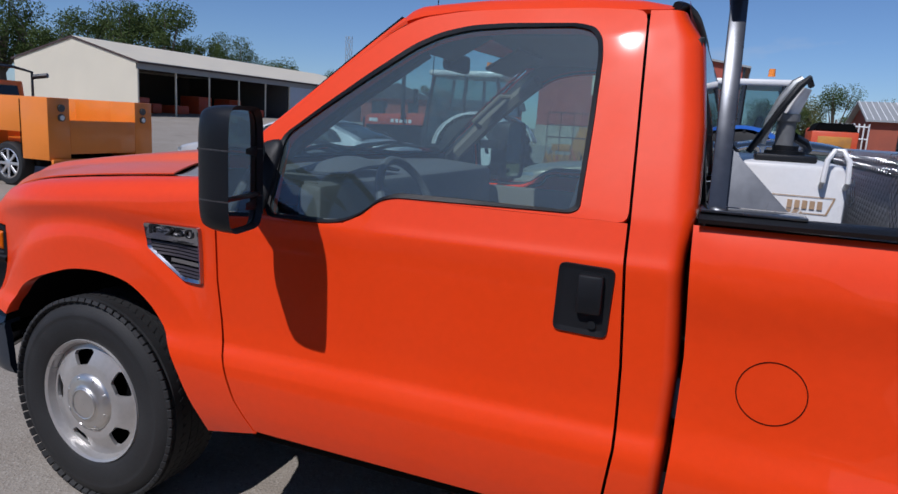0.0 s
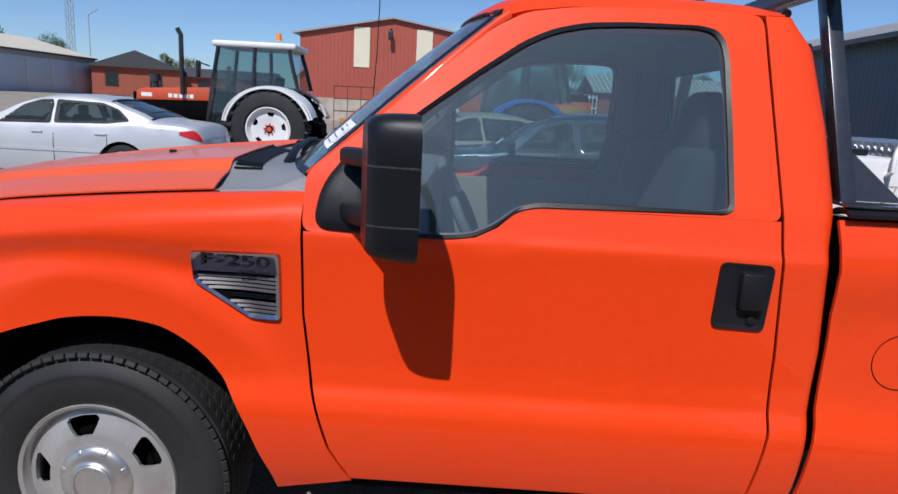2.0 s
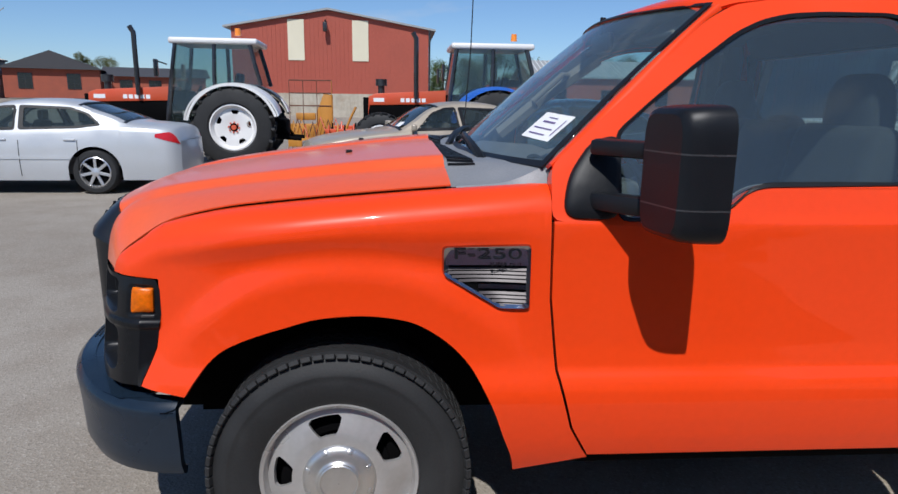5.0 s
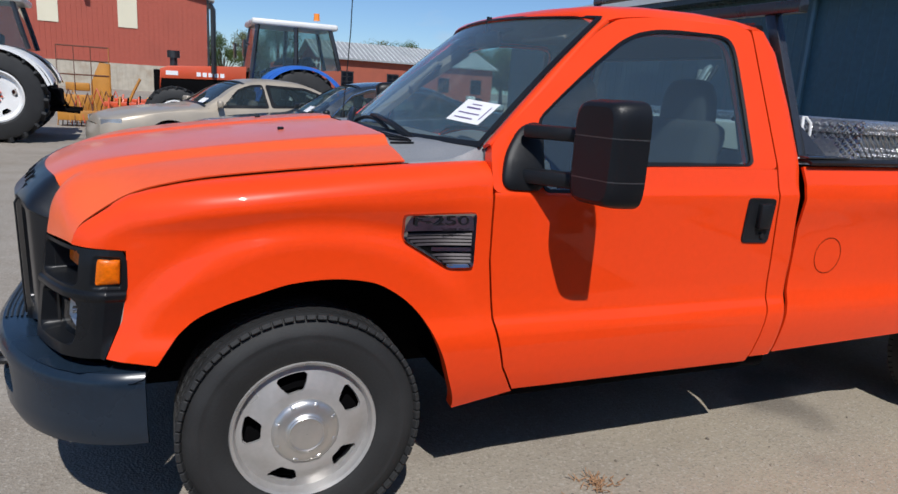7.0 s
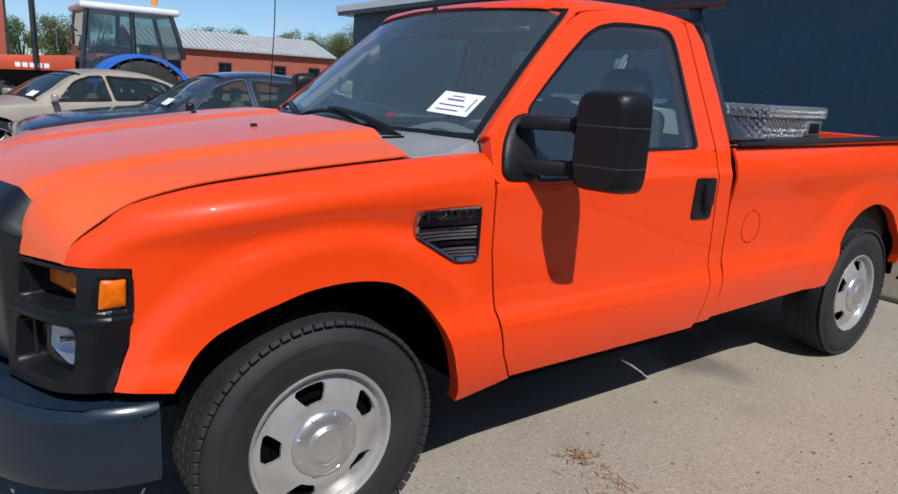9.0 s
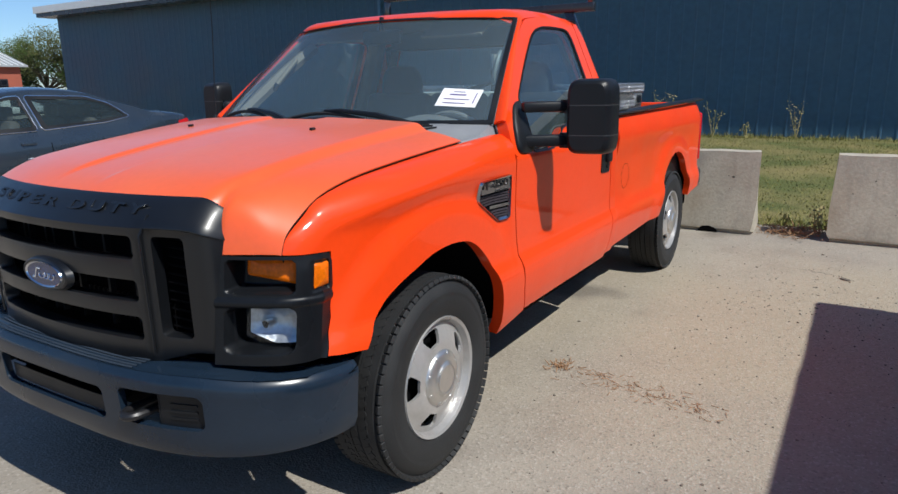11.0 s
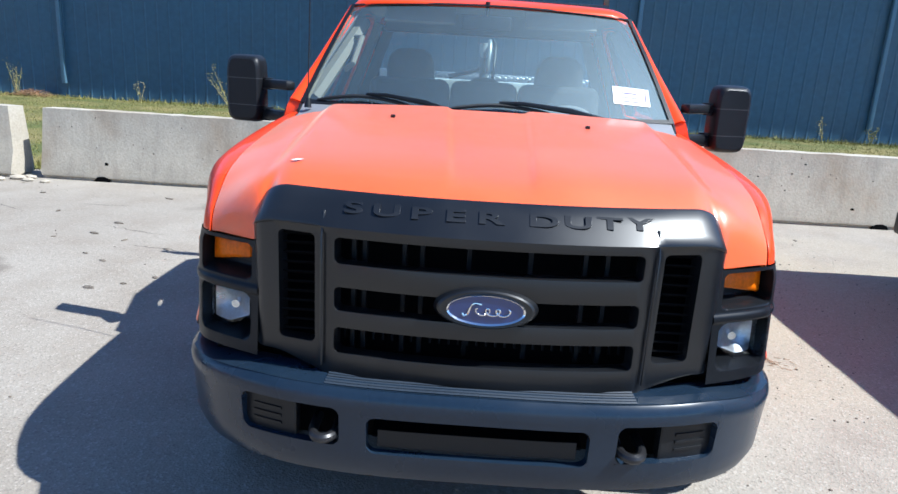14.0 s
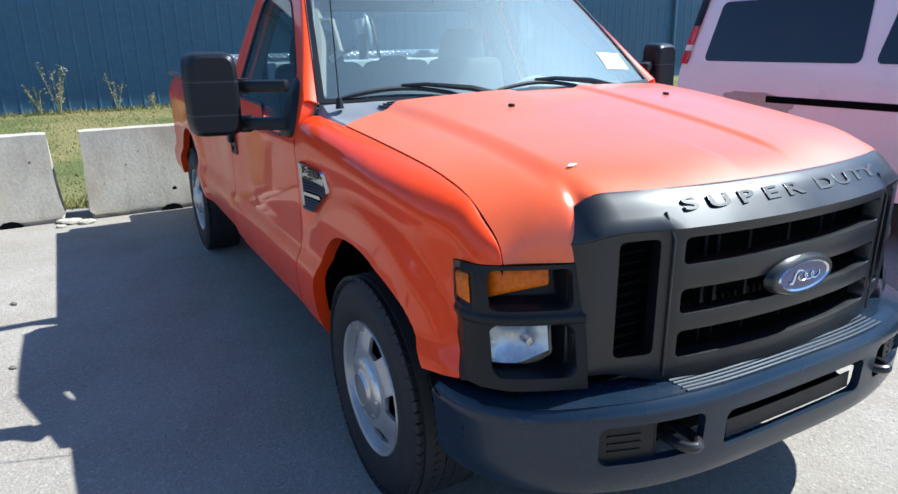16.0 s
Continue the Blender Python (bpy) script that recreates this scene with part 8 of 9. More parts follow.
def build_offices():
    h = thing("brick_office", "low red brick office with dark hipped roof", "building", "", Matrix.Translation((-41.0, 72.0, 1.0)) @ pose(0, 0, 0, 0, 0, 20))
    b = BM()
    box(b, 0, 9, 0, 10, 0, 3.1)
    box(b, 9, 20, 2.0, 10, 0, 2.5)
    part("wall", b, BRICK, h)
    b = BM()
    prism(b, [(-0.5, 3.0), (9.5, 3.0), (4.5, 4.9)], -0.5, 10.5, "y")
    prism(b, [(1.5, 2.45), (10.5, 2.45), (6.5, 3.6)], 9.0, 20.5, "x")
    part("roof", b, DARKROOF, h)
    for x in (2.0, 6.5):
        window(h, x, 0.0, 1.0, 1.2, 1.5)
    for x in (11.5, 14.5, 17.5):
        window(h, x, 2.0, 0.8, 1.2, 1.2)
    h = thing("brick_workshop", "long low red brick workshop with pale ribbed metal roof", "building", "", Matrix.Translation((10.6, 52.0, 0.3)))
    b = BM()
    box(b, 0, 15.0, 0, 9, 0, 3.0)
    prism(b, [(0, 3.0), (9, 3.0), (4.5, 4.35)], 0.0, 0.2, "x")
    part("wall", b, BRICK, h)
    for a, c in (((-0.4, 2.92), (4.5, 4.4)), ((9.4, 2.92), (4.5, 4.4))):
        b = BM()
        prism(b, [a, c, (c[0], c[1] + 0.12), (a[0], a[1] + 0.12)], -0.4, 15.4, "x")
        part("roof_slope", b, ROOFG, h)
    b = BM()
    for k in range(40):
        x = -0.3 + k * 0.395
        n = 2
        p0, p1 = Vector((x, -0.4, 3.06)), Vector((x, 4.5, 4.54))
        d = (p1 - p0)
        obox(b, Matrix.Translation((p0 + p1) / 2) @ d.to_track_quat("Y", "Z").to_matrix().to_4x4(), 0.05, d.length, 0.04)
    tagged(part("roof_rib", b, TRIMW, h), kind="stuff")
    for x in (2.2, 6.0, 10.5, 13.5):
        window(h, x, 0.0, 0.9, 0.9, 1.1)


build_offices()


def build_mast():
    t = thing("lattice_mast", "slender grey steel lattice radio mast", "mast", "", Matrix.Translation((-46.0, 77.0, 0.85)) @ Matrix.Diagonal((0.55, 0.55, 1, 1)))
    b = BM()
    w = 0.55
    c = [(w, w), (-w, w), (-w, -w), (w, -w)]
    for x, y in c:
        tube(b, [(x, y, 0), (x, y, 11)], 0.06, 4)
    for k in range(11):
        for i in range(4):
            (x0, y0), (x1, y1) = c[i], c[(i + 1) % 4]
            tube(b, [(x0, y0, k), (x1, y1, k + 1)], 0.035, 4)
    part("lattice", b, PUMP, t)
    b = BM()
    tube(b, [(4, 0, 0), (4, 0, 9)], 0.08, 6)
    tube(b, [(4, 0, 8.9), (6, 0, 9.6)], 0.06, 6)
    tagged(part("lamp_pole", b, PUMP), "grey street lamp pole", "street lamp")
    o = [q for q in bpy.data.objects if q.name.startswith("lamp_pole")][-1]
    o.matrix_basis = t.matrix_basis.copy()


build_mast()


# ---- trees ----
def leaf_material(name, c1, c2):
    m = bpy.data.materials.new(name)
    m.use_nodes = True
    N, L = m.node_tree.nodes, m.node_tree.links
    p = N["Principled BSDF"]
    g = N.new("ShaderNodeNewGeometry")
    r = N.new("ShaderNodeMix")
    r.data_type = "RGBA"
    r.inputs[6].default_value, r.inputs[7].default_value = (*c1, 1), (*c2, 1)
    L.new(g.outputs["Random Per Island"], r.inputs["Factor"])
    L.new(r.outputs[2], p.inputs["Base Color"])
    p.inputs["Roughness"].default_value = 0.7
    p.inputs["Specular IOR Level"].default_value = 0.2
    return m


LEAF = leaf_material("leaf_green", (0.030, 0.060, 0.014), (0.085, 0.115, 0.030))
LEAF2 = leaf_material("leaf_olive", (0.055, 0.070, 0.020), (0.13, 0.13, 0.045))
BARK = mat("bark", (0.09, 0.07, 0.05), 0.9, var=0.3, fine=20)


def tree(x, y, z0, H, W, seed, leaf, n=9000):
    rnd = random.Random(seed)
    t = thing("tree", "leafy green deciduous tree beyond the yard", "tree", "trees behind the yard", Matrix.Translation((x, y, ground_z(x, y) - 0.15)))
    b = BM()
    tube(b, [(0, 0, 0), (rnd.uniform(-.2, .2), rnd.uniform(-.2, .2), H * 0.25), (rnd.uniform(-.4, .4), rnd.uniform(-.4, .4), H * 0.55)], [H * 0.03, H * 0.024, H * 0.012], 7)
    blobs = []
    for k in range(17):
        a, r = rnd.uniform(0, 6.28), W * 0.5 * math.sqrt(rnd.random())
        z = H * rnd.uniform(0.32, 0.88)
        r *= 1.0 - 0.45 * max(0, z / H - 0.55) / 0.4
        blobs.append((Vector((r * math.cos(a), r * math.sin(a), z)), W * rnd.uniform(0.09, 0.22)))
        tube(b, [(0, 0, H * 0.22), tuple(blobs[-1][0] * 0.5 + Vector((0, 0, H * 0.12))), tuple(blobs[-1][0])], [H * 0.014, H * 0.009, H * 0.004], 5)
    part("trunk", b, BARK, t)
    vs, fs = [], []
    for k in range(n):
        c, R = rnd.choice(blobs)
        d = Vector((rnd.gauss(0, 1), rnd.gauss(0, 1), rnd.gauss(0, 0.8))).normalized() * R * rnd.uniform(0.45, 1.12)
        p = c + d
        s = W * rnd.uniform(0.007, 0.016)
        u = Vector((rnd.gauss(0, 1), rnd.gauss(0, 1), rnd.gauss(0, 1))).normalized()
        w = u.orthogonal().normalized()
        i = len(vs)
        vs += [p - u * s, p + w * s * 0.7, p + u * s, p - w * s * 0.6]
        fs.append((i, i + 1, i + 2, i + 3))
    me = bpy.data.meshes.new("crown")
    me.from_pydata([tuple(v) for v in vs], [], fs)
    me.materials.append(leaf)
    o = new("crown", me)
    o.parent = t
    tagged(o, kind="stuff")


TREES = []
_r = random.Random(11)
for k in range(9):  # the wood behind the shed
    a = math.radians(-58 + k * 2.6)
    d = 106 + _r.uniform(-4, 6)
    TREES.append((2 + d * math.sin(a), -2.6 + d * math.cos(a), 1.0, (17.5 - 0.95 * k) * _r.uniform(0.88, 1.12), 9.5 * _r.uniform(0.8, 1.2)))
for a, d, H in ((-37.2, 118, 9.2), (-32.8, 122, 8.6), (-24.3, 122, 7.4)):
    TREES.append((2 + d * math.sin(math.radians(a)), d * math.cos(math.radians(a)), 0.5, H, 7))
for a, d, H in ((4.0, 84, 8.0), (6.2, 88, 8.5), (8.3, 86, 10.0), (11, 100, 9.0), (13.2, 104, 9.5), (16, 110, 10), (18.5, 104, 10.5), (19.8, 100, 10), (22, 108, 11), (23.3, 104, 11.5), (25.0, 96, 10), (26.3, 90, 10.5), (27.5, 86, 10), (29, 84, 10.5), (30.5, 88, 11)):
    TREES.append((-0.5 + d * math.sin(math.radians(a)), -2.6 + d * math.cos(math.radians(a)), 0.0, 0.78 * H * _r.uniform(0.9, 1.1), 6.5 * _r.uniform(0.85, 1.2)))
for k, (x, y, z, H, W) in enumerate(TREES):
    tree(x, y, z, H, W, 100 + k, LEAF if k < 9 else (LEAF2 if k % 2 else LEAF))


# ---- machines and clutter in the distance ----
def build_implements():
    t = thing("yellow_loader_frame", "yellow steel loader frame standing behind the tractor", "machinery", "", Matrix.Translation((-2.45, 17.0, 0.0)) @ Matrix.Diagonal((0.55, 1.0, 1.0, 1.0)))
    b = BM()
    prism(b, [(0.35, 0.25), (1.2, 0.25), (1.2, 1.55), (0.75, 1.60), (0.35, 1.05)], 0.0, 0.10, "y", 0.02)
    part("panel", b, YELLOW, t)
    for x0, x1, z0, z1 in ((-1.0, 0.5, 0.35, 0.75), (-0.7, 0.3, 0.85, 1.05)):
        b = BM()
        box(b, x0, x1, 0.02, 0.14, z0, z1, 0.03)
        part("side_plate", b, YELLOW, t)
    for z in (1.25, 1.6, 1.95):
        b = BM()
        tube(b, [(-1.0, 0, z), (1.15, 0, z)], 0.018, 6)
        part("guard_rail", b, RUST, t)
    for x in (-1.0, -0.3, 0.4, 1.15):
        b = BM()
        tube(b, [(x, 0, 0.3), (x, 0, 1.95)], 0.020, 6)
        part("guard_post", b, RUST if x < 1 else YELLOW, t)
    mesh_r = random.Random(12)
    for k in range(12):
        b = BM()
        x, e = -1.0 + k * 0.19, mesh_r.uniform(-0.15, 0.15)
        tube(b, [(x, -0.4, 0.0), (x + 0.1, -0.5 + e, 0.45 + e), (x + 0.35, -0.6, 0.85 + e), (x + 0.55 + e, -0.75, 0.55), (x + 0.6, -0.8, 0.1)], 0.026, 6)
        part("arm", b, (YELLOW, RUST, YELLOW, TRACTOR_RED)[k % 4], t)
    b = BM()
    box(b, -0.9, 1.1, -0.8, -0.4, 0.15, 0.4, 0.02)
    part("cross_beam", b, YELLOW, t)
    t = thing("tillage_implement", "rusty red farm implement with bent tines on the ground", "machinery", "", Matrix.Translation((-0.55, 15.5, 0.0)))
    for y, x0, x1, z in ((0.0, -1.3, 1.0, 0.62), (0.7, -1.1, 0.9, 0.60), (1.3, -1.2, 0.7, 0.66)):
        b = BM()
        box(b, x0, x1, y - 0.06, y + 0.06, z - 0.06, z + 0.06, 0.02)
        part("beam", b, TRACTOR_RED, t)
    for k in range(4):
        b = BM()
        box(b, -1.1 + k * 0.55, -1.02 + k * 0.55, -0.1, 1.4, 0.52, 0.60)
        part("cross_member", b, TRACTOR_RED, t)
    rnd = random.Random(3)
    for k in range(22):
        b = BM()
        x, y = -1.2 + (k % 11) * 0.2, (k // 11) * 0.7
        e = rnd.uniform(-0.06, 0.06)
        tube(b, [(x, y, 0.6), (x + 0.06 + e, y - 0.3, 0.80 + e), (x + 0.05 + e, y - 0.5, 0.45), (x, y - 0.35, 0.05)], 0.022, 6)
        part("tine", b, (TRACTOR_RED, YELLOW, DARK)[k % 3], t)
    for x, y, lean in ((-0.8, 0.2, 0.3), (0.3, 0.9, -0.2), (-0.2, 0.5, 0.15)):
        b = BM()
        tube(b, [(x, y, 0.6), (x + lean * 0.5, y, 0.95), (x + lean, y, 1.25)], 0.035, 6)
        part("mast_bar", b, YELLOW, t)
    # orange truck far down the yard
    t = thing("dump_truck", "distant orange dump truck with yellow tailboard", "truck", "", Matrix.Translation((7.6, 44.0, 0.0)))
    b = BM()
    box(b, -1.25, 1.25, 0, 4.0, 1.0, 2.3, 0.08)
    box(b, -1.1, 1.1, 4.2, 6.2, 0.8, 2.6, 0.2)
    part("body", b, TRACTOR_RED, t)
    b = BM()
    box(b, -0.9, 0.9, -0.06, 0.0, 1.15, 2.0, 0.02)
    part("tailboard", b, YELLOW, t)
    b = BM()
    prism(b, [(-1.2, 2.3), (1.2, 2.3), (0.9, 2.8), (-0.9, 2.8)], 0.1, 3.9, "y")
    part("load_cover", b, DARK, t)
    for x in (-0.95, 0.95):
        for y in (0.8, 2.0, 5.2):
            b = BM()
            cyl(b, (x - 0.18, y, 0.5), (x + 0.18, y, 0.5), 0.5)
            part("wheel", b, RUBBER, t)
    # rows of far vehicles
    rnd = random.Random(7)
    cols = [WHITE, DARK, SILVERP, NAVYP, RUBBER, TRACTOR_RED]
    for k in range(12):
        x, y = 20.0 + k * 1.3 + rnd.uniform(-0.3, 0.3), 44.0 + rnd.uniform(-1.5, 2)
        t = thing("mower_deck", "small parked mower far across the yard", "mower", "mowers in the far row", Matrix.Translation((x, y, ground_z(x, y))))
        b = BM()
        box(b, -0.45, 0.45, -0.7, 0.7, 0.15, 0.55, 0.1)
        box(b, -0.3, 0.3, 0.0, 0.6, 0.5, rnd.uniform(0.8, 1.2), 0.1)
        part("body", b, cols[k % 6], t)
        b = BM()
        cyl(b, (-0.5, -0.4, 0.25), (0.5, -0.4, 0.25), 0.25)
        cyl(b, (-0.5, 0.45, 0.25), (0.5, 0.45, 0.25), 0.25)
        part("wheel", b, RUBBER, t)
    for k in range(4):
        t = thing("stacked_frame", "white pipe frame rack beside the workshop", "rack", "pipe frames", Matrix.Translation((8.7 + k * 0.35, 49 + k * 0.4, 0)))
        b = BM()
        for z in (0.4, 1.2, 2.0, 2.8):
            tube(b, [(-0.5, 0, z), (0.5, 0, z)], 0.05, 5)
        tube(b, [(-0.5, 0, 0), (-0.5, 0, 3)], 0.05, 5)
        tube(b, [(0.5, 0, 0), (0.5, 0, 3)], 0.05, 5)
        part("pipe", b, WHITE, t)


build_implements()


# ---- grass strip ----
def grass_material():
    m = bpy.data.materials.new("mown_grass_soil")
    m.use_nodes = True
    N, L = m.node_tree.nodes, m.node_tree.links
    p = N["Principled BSDF"]
    tc = N.new("ShaderNodeTexCoord")
    n1, n2 = N.new("ShaderNodeTexNoise"), N.new("ShaderNodeTexNoise")
    n1.inputs["Scale"].default_value, n1.inputs["Detail"].default_value = 0.9, 6
    n2.inputs["Scale"].default_value, n2.inputs["Detail"].default_value = 26, 4
    r1, r2 = N.new("ShaderNodeValToRGB"), N.new("ShaderNodeMix")
    r2.data_type, r2.blend_type = "RGBA", "MULTIPLY"
    r2.inputs["Factor"].default_value = 0.8
    r1.color_ramp.elements[0].position, r1.color_ramp.elements[0].color = 0.38, (0.085, 0.098, 0.022, 1)
    r1.color_ramp.elements[1].position, r1.color_ramp.elements[1].color = 0.64, (0.185, 0.155, 0.055, 1)
    for n in (n1, n2):
        L.new(tc.outputs["Object"], n.inputs["Vector"])
    L.new(n1.outputs["Fac"], r1.inputs["Fac"])
    L.new(r1.outputs[0], r2.inputs[6])
    L.new(n2.outputs["Fac"], r2.inputs[7])
    mul = N.new("ShaderNodeMix")
    mul.data_type, mul.blend_type = "RGBA", "ADD"
    mul.inputs["Factor"].default_value = 0.5
    L.new(r2.outputs[2], mul.inputs[6])
    L.new(r1.outputs[0], mul.inputs[7])
    L.new(mul.outputs[2], p.inputs["Base Color"])
    p.inputs["Roughness"].default_value = 0.95
    b = N.new("ShaderNodeBump")
    b.inputs["Distance"].default_value = 0.05
    L.new(n2.outputs["Fac"], b.inputs["Height"])
    L.new(b.outputs[0], p.inputs["Normal"])
    return m


LAWN = grass_material()
BLADE = leaf_material("grass_blade", (0.13, 0.145, 0.035), (0.27, 0.235, 0.085))
DRY = leaf_material("dry_stalk", (0.34, 0.28, 0.14), (0.22, 0.22, 0.08))


def build_grass():
    b = BM()
    sheet(b, lambda u, v: (5.62 + 9.36 * u, -30 + 57.4 * v, ground_z(5.62 + 9.36 * u, -30 + 57.4 * v) + 0.012), 40, 60)
    tagged(part("lawn", b, LAWN), "strip of short mown grass, partly dry", "grass", kind="structure")
    rnd = random.Random(5)
    vs, fs = [], []
    for k in range(80000):
        x, y = rnd.uniform(5.6, 14.95), rnd.uniform(-14, 20)
        h = rnd.uniform(0.012, 0.040)
        if rnd.random() < 0.25:
            x = rnd.choice((rnd.uniform(5.5, 5.9), rnd.uniform(14.3, 14.95)))
            h *= rnd.uniform(1.5, 4)
        if noise.noise(Vector((x * 0.5, y * 0.5, 0))) < -0.25 and rnd.random() < 0.6:
            continue
        z = ground_z(x, y) + 0.01
        a = rnd.uniform(0, 6.28)
        w = rnd.uniform(0.005, 0.012)
        i = len(vs)
        lx, ly = rnd.uniform(-0.6, 0.6) * h, rnd.uniform(-0.6, 0.6) * h
        vs += [(x - w * math.cos(a), y - w * math.sin(a), z), (x + w * math.cos(a), y + w * math.sin(a), z), (x + lx, y + ly, z + h)]
        fs.append((i, i + 1, i + 2))
    me = bpy.data.meshes.new("grass")
    me.from_pydata(vs, [], fs)
    me.materials.append(BLADE)
    tagged(new("grass", me), "short green and straw grass blades", "grass", kind="stuff")


build_grass()


def weed(x, y, H, seed, mat_, lean=0.0):
    rnd = random.Random(seed)
    t = thing("weed", "tall dry weed growing by the blue wall", "weed", "weeds along the wall", Matrix.Translation((x, y, ground_z(x, y))))
    b = BM()
    vs, fs = [], []
    for s in range(rnd.randint(3, 6)):
        a = rnd.uniform(0, 6.28)
        d = Vector((math.cos(a) * 0.25, math.sin(a) * 0.25 + lean, 1)).normalized()
        L_ = H * rnd.uniform(0.6, 1.0)
        pts = [d * L_ * q + Vector((0, 0, -0.08 * q * q * L_)) for q in (0, 0.35, 0.7, 1.0)]
        tube(b, [tuple(p) for p in pts], [0.009, 0.007, 0.005, 0.002], 5)
        for k in range(int(30 * H)):
            q = rnd.uniform(0.25, 1.0)
            p = d * L_ * q + Vector((rnd.gauss(0, 0.035), rnd.gauss(0, 0.035), rnd.gauss(0, 0.02)))
            u = Vector((rnd.gauss(0, 1), rnd.gauss(0, 1), rnd.gauss(0, 1))).normalized() * rnd.uniform(0.02, 0.05)
            w = u.orthogonal().normalized() * 0.014
            i = len(vs)
            vs += [tuple(p), tuple(p + u * 0.5 + w), tuple(p + u), tuple(p + u * 0.5 - w)]
            fs.append((i, i + 1, i + 2, i + 3))
    part("stem", b, DRY, t)
    me = bpy.data.meshes.new("leaves")
    me.from_pydata(vs, [], fs)
    me.materials.append(mat_)
    o = new("leaves", me)
    o.parent = t
    tagged(o, kind="stuff")


for k, (x, y, H, le) in enumerate(((14.5, 1.95, 1.25, 0), (14.55, 2.3, 0.7, 0.1), (14.6, 0.84, 0.9, -0.05), (14.5, -0.9, 0.95, 0), (14.55, 0.1, 0.4, 0.3), (14.5, 6.1, 1.2, 0.45), (14.6, 8.4, 0.6, 0), (14.5, 11.5, 1.0, 0), (14.6, 15.0, 0.6, 0), (14.5, -8.6, 0.7, 0), (14.55, -9.8, 0.55, 0), (14.6, -11.0, 0.6, 0.1), (14.5, -6.4, 0.35, 0), (14.5, -4.0, 0.3, 0), (5.5, -1.88, 0.34, 0), (5.45, -1.92, 0.25, 0.2), (5.7, -1.60, 0.18, -0.2), (5.7, 5.15, 0.3, 0))):
    weed(x, y, H, 40 + k, BLADE if k % 3 and x > 6 else DRY, le)


# ---- small things on the yard ----
def build_litter():
    rnd = random.Random(9)
    PEB = mat("pebble", (0.15, 0.125, 0.10), 0.9, var=0.5)
    b = BM()
    for k in range(2100):
        x, y = rnd.uniform(-1.0, 4.8), rnd.uniform(-3.4, -0.8)
        if k % 4 == 0:
            x, y = rnd.uniform(-2.5, 4.8), rnd.uniform(1.0, 6)
        elif k % 4 == 1:
            x, y = rnd.gauss(2.9, 0.6), rnd.gauss(-2.1, 0.45)
        r = 0.0018 + 0.0045 * rnd.random() ** 3 + (0.004 if rnd.random() < 0.03 else 0)
        bmesh.ops.create_icosphere(b, subdivisions=1, radius=r, matrix=Matrix.Translation((x, y, r * 0.4)) @ Matrix.Diagonal((1, rnd.uniform(0.6, 1.4), 0.6, 1)))
    tagged(part("grit", b, PEB), "scattered dark grit and small stones", "grit", kind="stuff")
    # dark crumbs and leaves on the far side of the pickup
    for k in range(34):
        b = BM()
        x, y = rnd.uniform(1.5, 4.9), rnd.uniform(2.0, 5.2)
        if k % 4 == 0:
            x, y = rnd.uniform(3.2, 4.9), rnd.uniform(-3.4, -1.5)
        r = rnd.uniform(0.008, 0.022)
        bmesh.ops.create_icosphere(b, subdivisions=2, radius=r, matrix=Matrix.Translation((x, y, r * 0.25)) @ pose(0, 0, 0, 0, 0, rnd.uniform(0, 180)) @ Matrix.Diagonal((rnd.uniform(1.0, 2.6), 1.0, 0.4, 1)))
        for v in b.verts:
            v.co += Vector((rnd.gauss(0, 1), rnd.gauss(0, 1), rnd.gauss(0, 0.4))) * r * 0.18
        tagged(part("dirt_clod", b, PEB), "small dark clod of dirt on the concrete", "dirt clod", "clods on the yard")
    # fine cracks in the concrete
    for x, y, a, l in ((3.0, 2.9, 70, 0.7), (3.9, 3.6, 95, 0.5), (2.5, 2.45, 80, 0.55), (4.2, 2.7, 100, 0.4), (3.86, -2.0, 75, 0.3), (3.6, 4.4, 60, 0.5)):
        b = BM()
        p0, d = Vector((x, y, 0.0008)), Vector((math.cos(math.radians(a)), math.sin(math.radians(a)), 0))
        side_ = Vector((-d.y, d.x, 0))
        pts = [p0 + d * l * (k / 12 - 0.5) + side_ * rnd.gauss(0, 0.012) for k in range(13)]
        prev = None
        for k, q in enumerate(pts):
            w = 0.0065 * math.sin(math.pi * (k + 0.4) / 12.8) * rnd.uniform(0.5, 1.3)
            row = (b.verts.new(q - side_ * w), b.verts.new(q + side_ * w))
            if prev:
                b.faces.new((prev[0], prev[1], row[1], row[0]))
            prev = row
        tagged(part("pavement_crack", b, CRACK), "thin dark crack across the concrete", "crack", "cracks in the yard")
    b = BM()
    for k in range(150):
        q = rnd.random()
        x = 1.12 - 0.12 * q + rnd.gauss(0, 0.05)
        y = -1.08 - 0.70 * q + rnd.gauss(0, 0.05)
        a = rnd.gauss(1.3, 0.9)
        l = rnd.uniform(0.012, 0.05)
        tube(b, [(x, y, 0.004), (x + l * math.cos(a), y + l * math.sin(a), rnd.uniform(0.003, 0.010))], 0.0013, 4)
    tagged(part("twigs", b, TWIG), "dry brown twigs and straw swept together", "twigs", kind="stuff")
    b = BM()
    for k in range(60):
        x, y = 1.15 + rnd.gauss(0, 0.035), -0.965 + rnd.gauss(0, 0.03)
        tube(b, [(x, y, 0.003), (x + rnd.gauss(0, 0.02), y + rnd.gauss(0, 0.02), rnd.uniform(0.01, 0.03))], 0.002, 4)
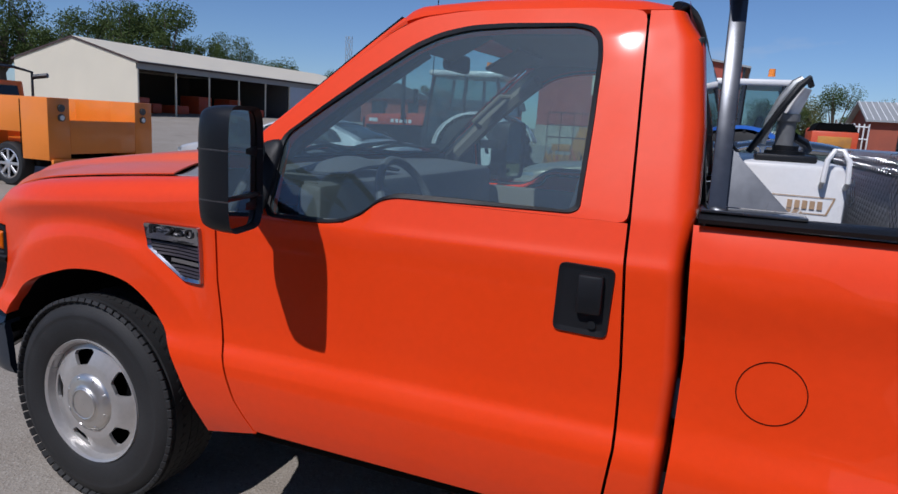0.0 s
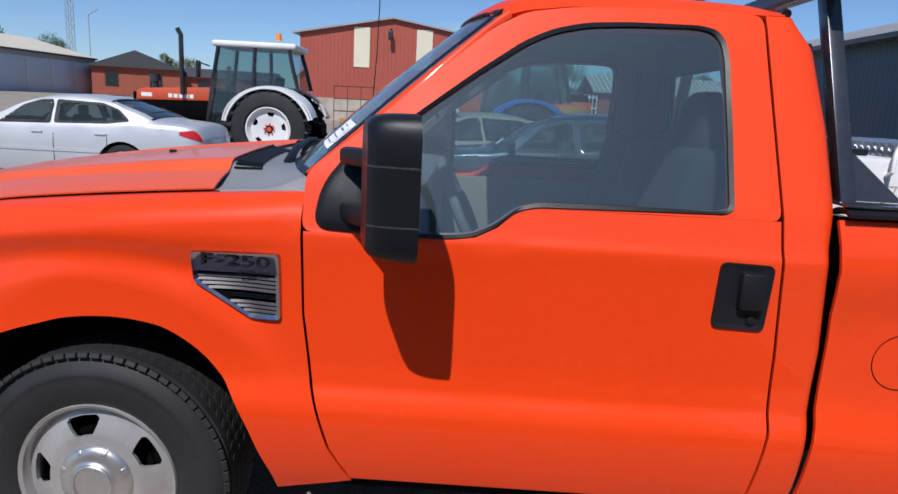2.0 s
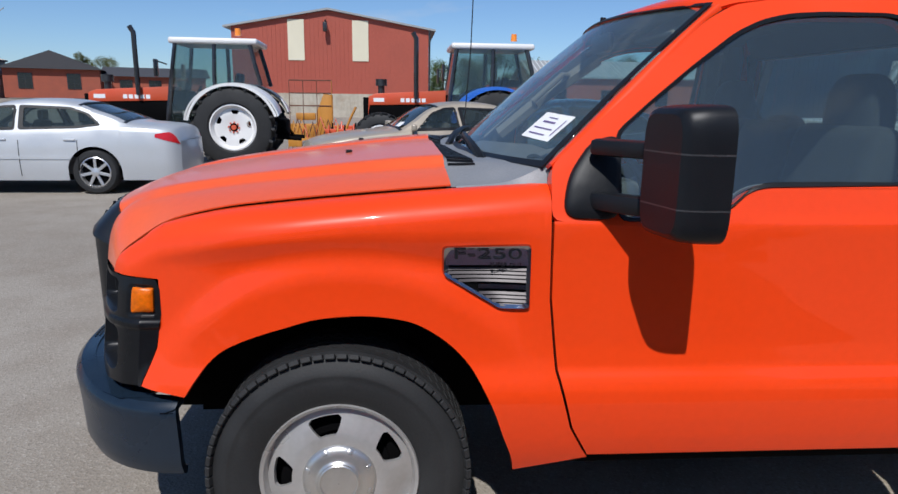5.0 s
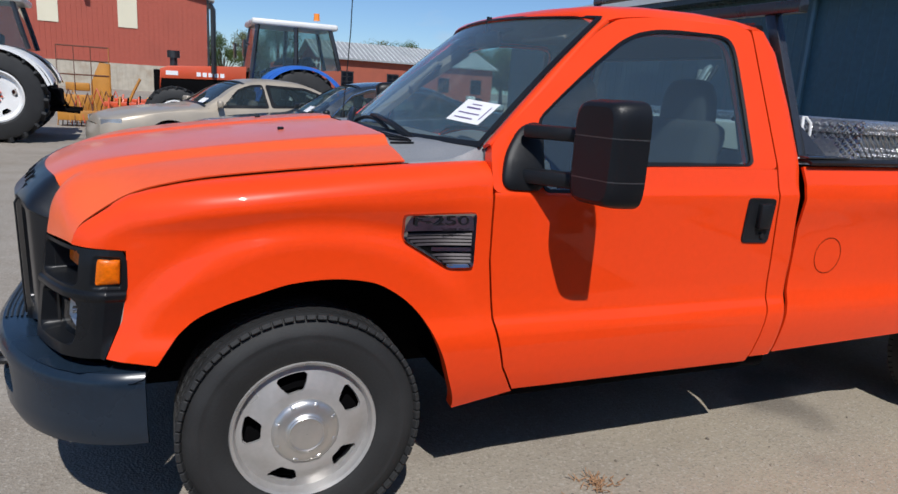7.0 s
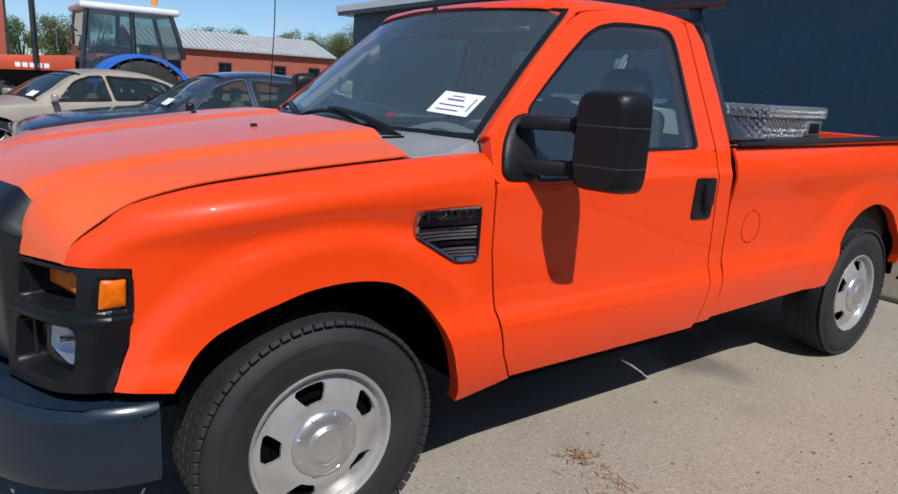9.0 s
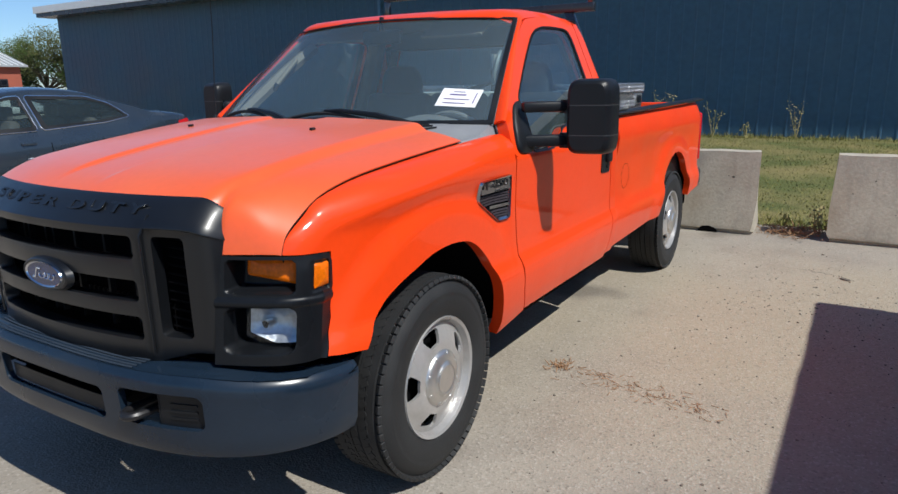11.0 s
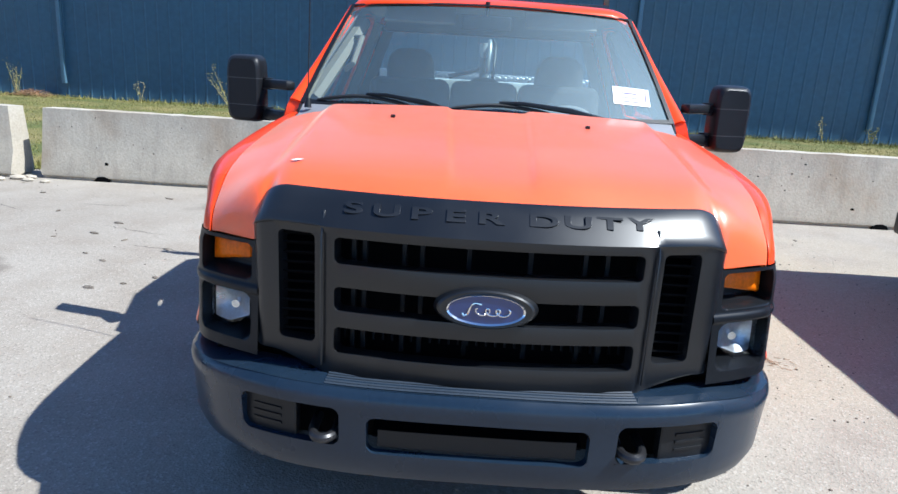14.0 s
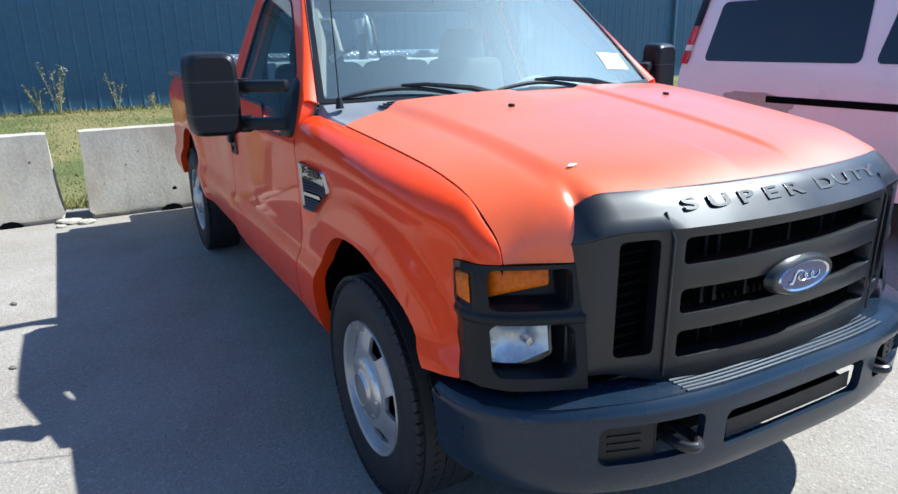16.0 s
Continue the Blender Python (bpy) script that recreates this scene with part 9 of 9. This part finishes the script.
    tagged(part("dry_tuft", b, TWIG), "dry tuft growing from a crack", "weed", kind="stuff")
    # dead straw and leaves in the gap between two barriers
    b = BM()
    for k in range(300):
        x, y = 5.30 + rnd.gauss(0, 0.11), -1.70 + rnd.gauss(0, 0.15)
        a, l = rnd.uniform(0, 6.28), rnd.uniform(0.03, 0.12)
        z = 0.004 + 0.03 * rnd.random()
        tube(b, [(x, y, z), (x + l * math.cos(a), y + l * math.sin(a), z + rnd.uniform(0.0, 0.05))], 0.003, 4)
    tagged(part("straw_litter", b, TWIG), "dead straw lying between the barriers", "straw", kind="stuff")
    # dead straw raked against the blue wall
    for yc, spread, n, top in ((-11.65, 0.34, 420, 0.20), (11.2, 0.30, 300, 0.16)):
        b = BM()
        for k in range(n):
            x, y = 14.55 + rnd.gauss(0, 0.14), yc + rnd.gauss(0, spread)
            z = ground_z(x, y) + top * rnd.random() * math.exp(-((y - yc) / (spread * 1.25)) ** 2)
            a, l = rnd.uniform(0, 6.28), rnd.uniform(0.06, 0.22)
            tube(b, [(x, y, z), (x + l * 0.4 * math.cos(a), y + l * math.sin(a), z + rnd.uniform(0.0, 0.06))], 0.006, 4)
        tagged(part("straw_heap", b, TWIG), "heap of dead straw against the blue wall", "straw", kind="stuff")
    # broken concrete at the barriers' feet
    for x, y, s in ((4.95, 1.86, 0.06), (4.88, 1.74, 0.05), (5.02, 1.93, 0.045), (4.84, 1.95, 0.03), (4.93, 5.18, 0.06), (4.86, 5.02, 0.045), (4.80, 5.32, 0.05), (4.90, 5.45, 0.035), (4.82, 4.80, 0.04), (5.02, 5.10, 0.05)):
        b = BM()
        bmesh.ops.create_icosphere(b, subdivisions=2, radius=s, matrix=Matrix.Translation((x, y, s * 0.35)) @ Matrix.Diagonal((1, 1.5, 0.5, 1)))
        for v in b.verts:
            v.co += Vector((rnd.gauss(0, 1), rnd.gauss(0, 1), rnd.gauss(0, 0.6))) * s * 0.08
        tagged(part("rubble", b, CONC, angle=15), "broken lump of grey concrete by the barriers", "rubble", "rubble at the barriers")


CRACK = mat("crack_dirt", (0.10, 0.085, 0.07), 0.95, var=0.4)
TWIG = mat("dry_twig", (0.33, 0.19, 0.10), 0.9, var=0.3)
build_litter()
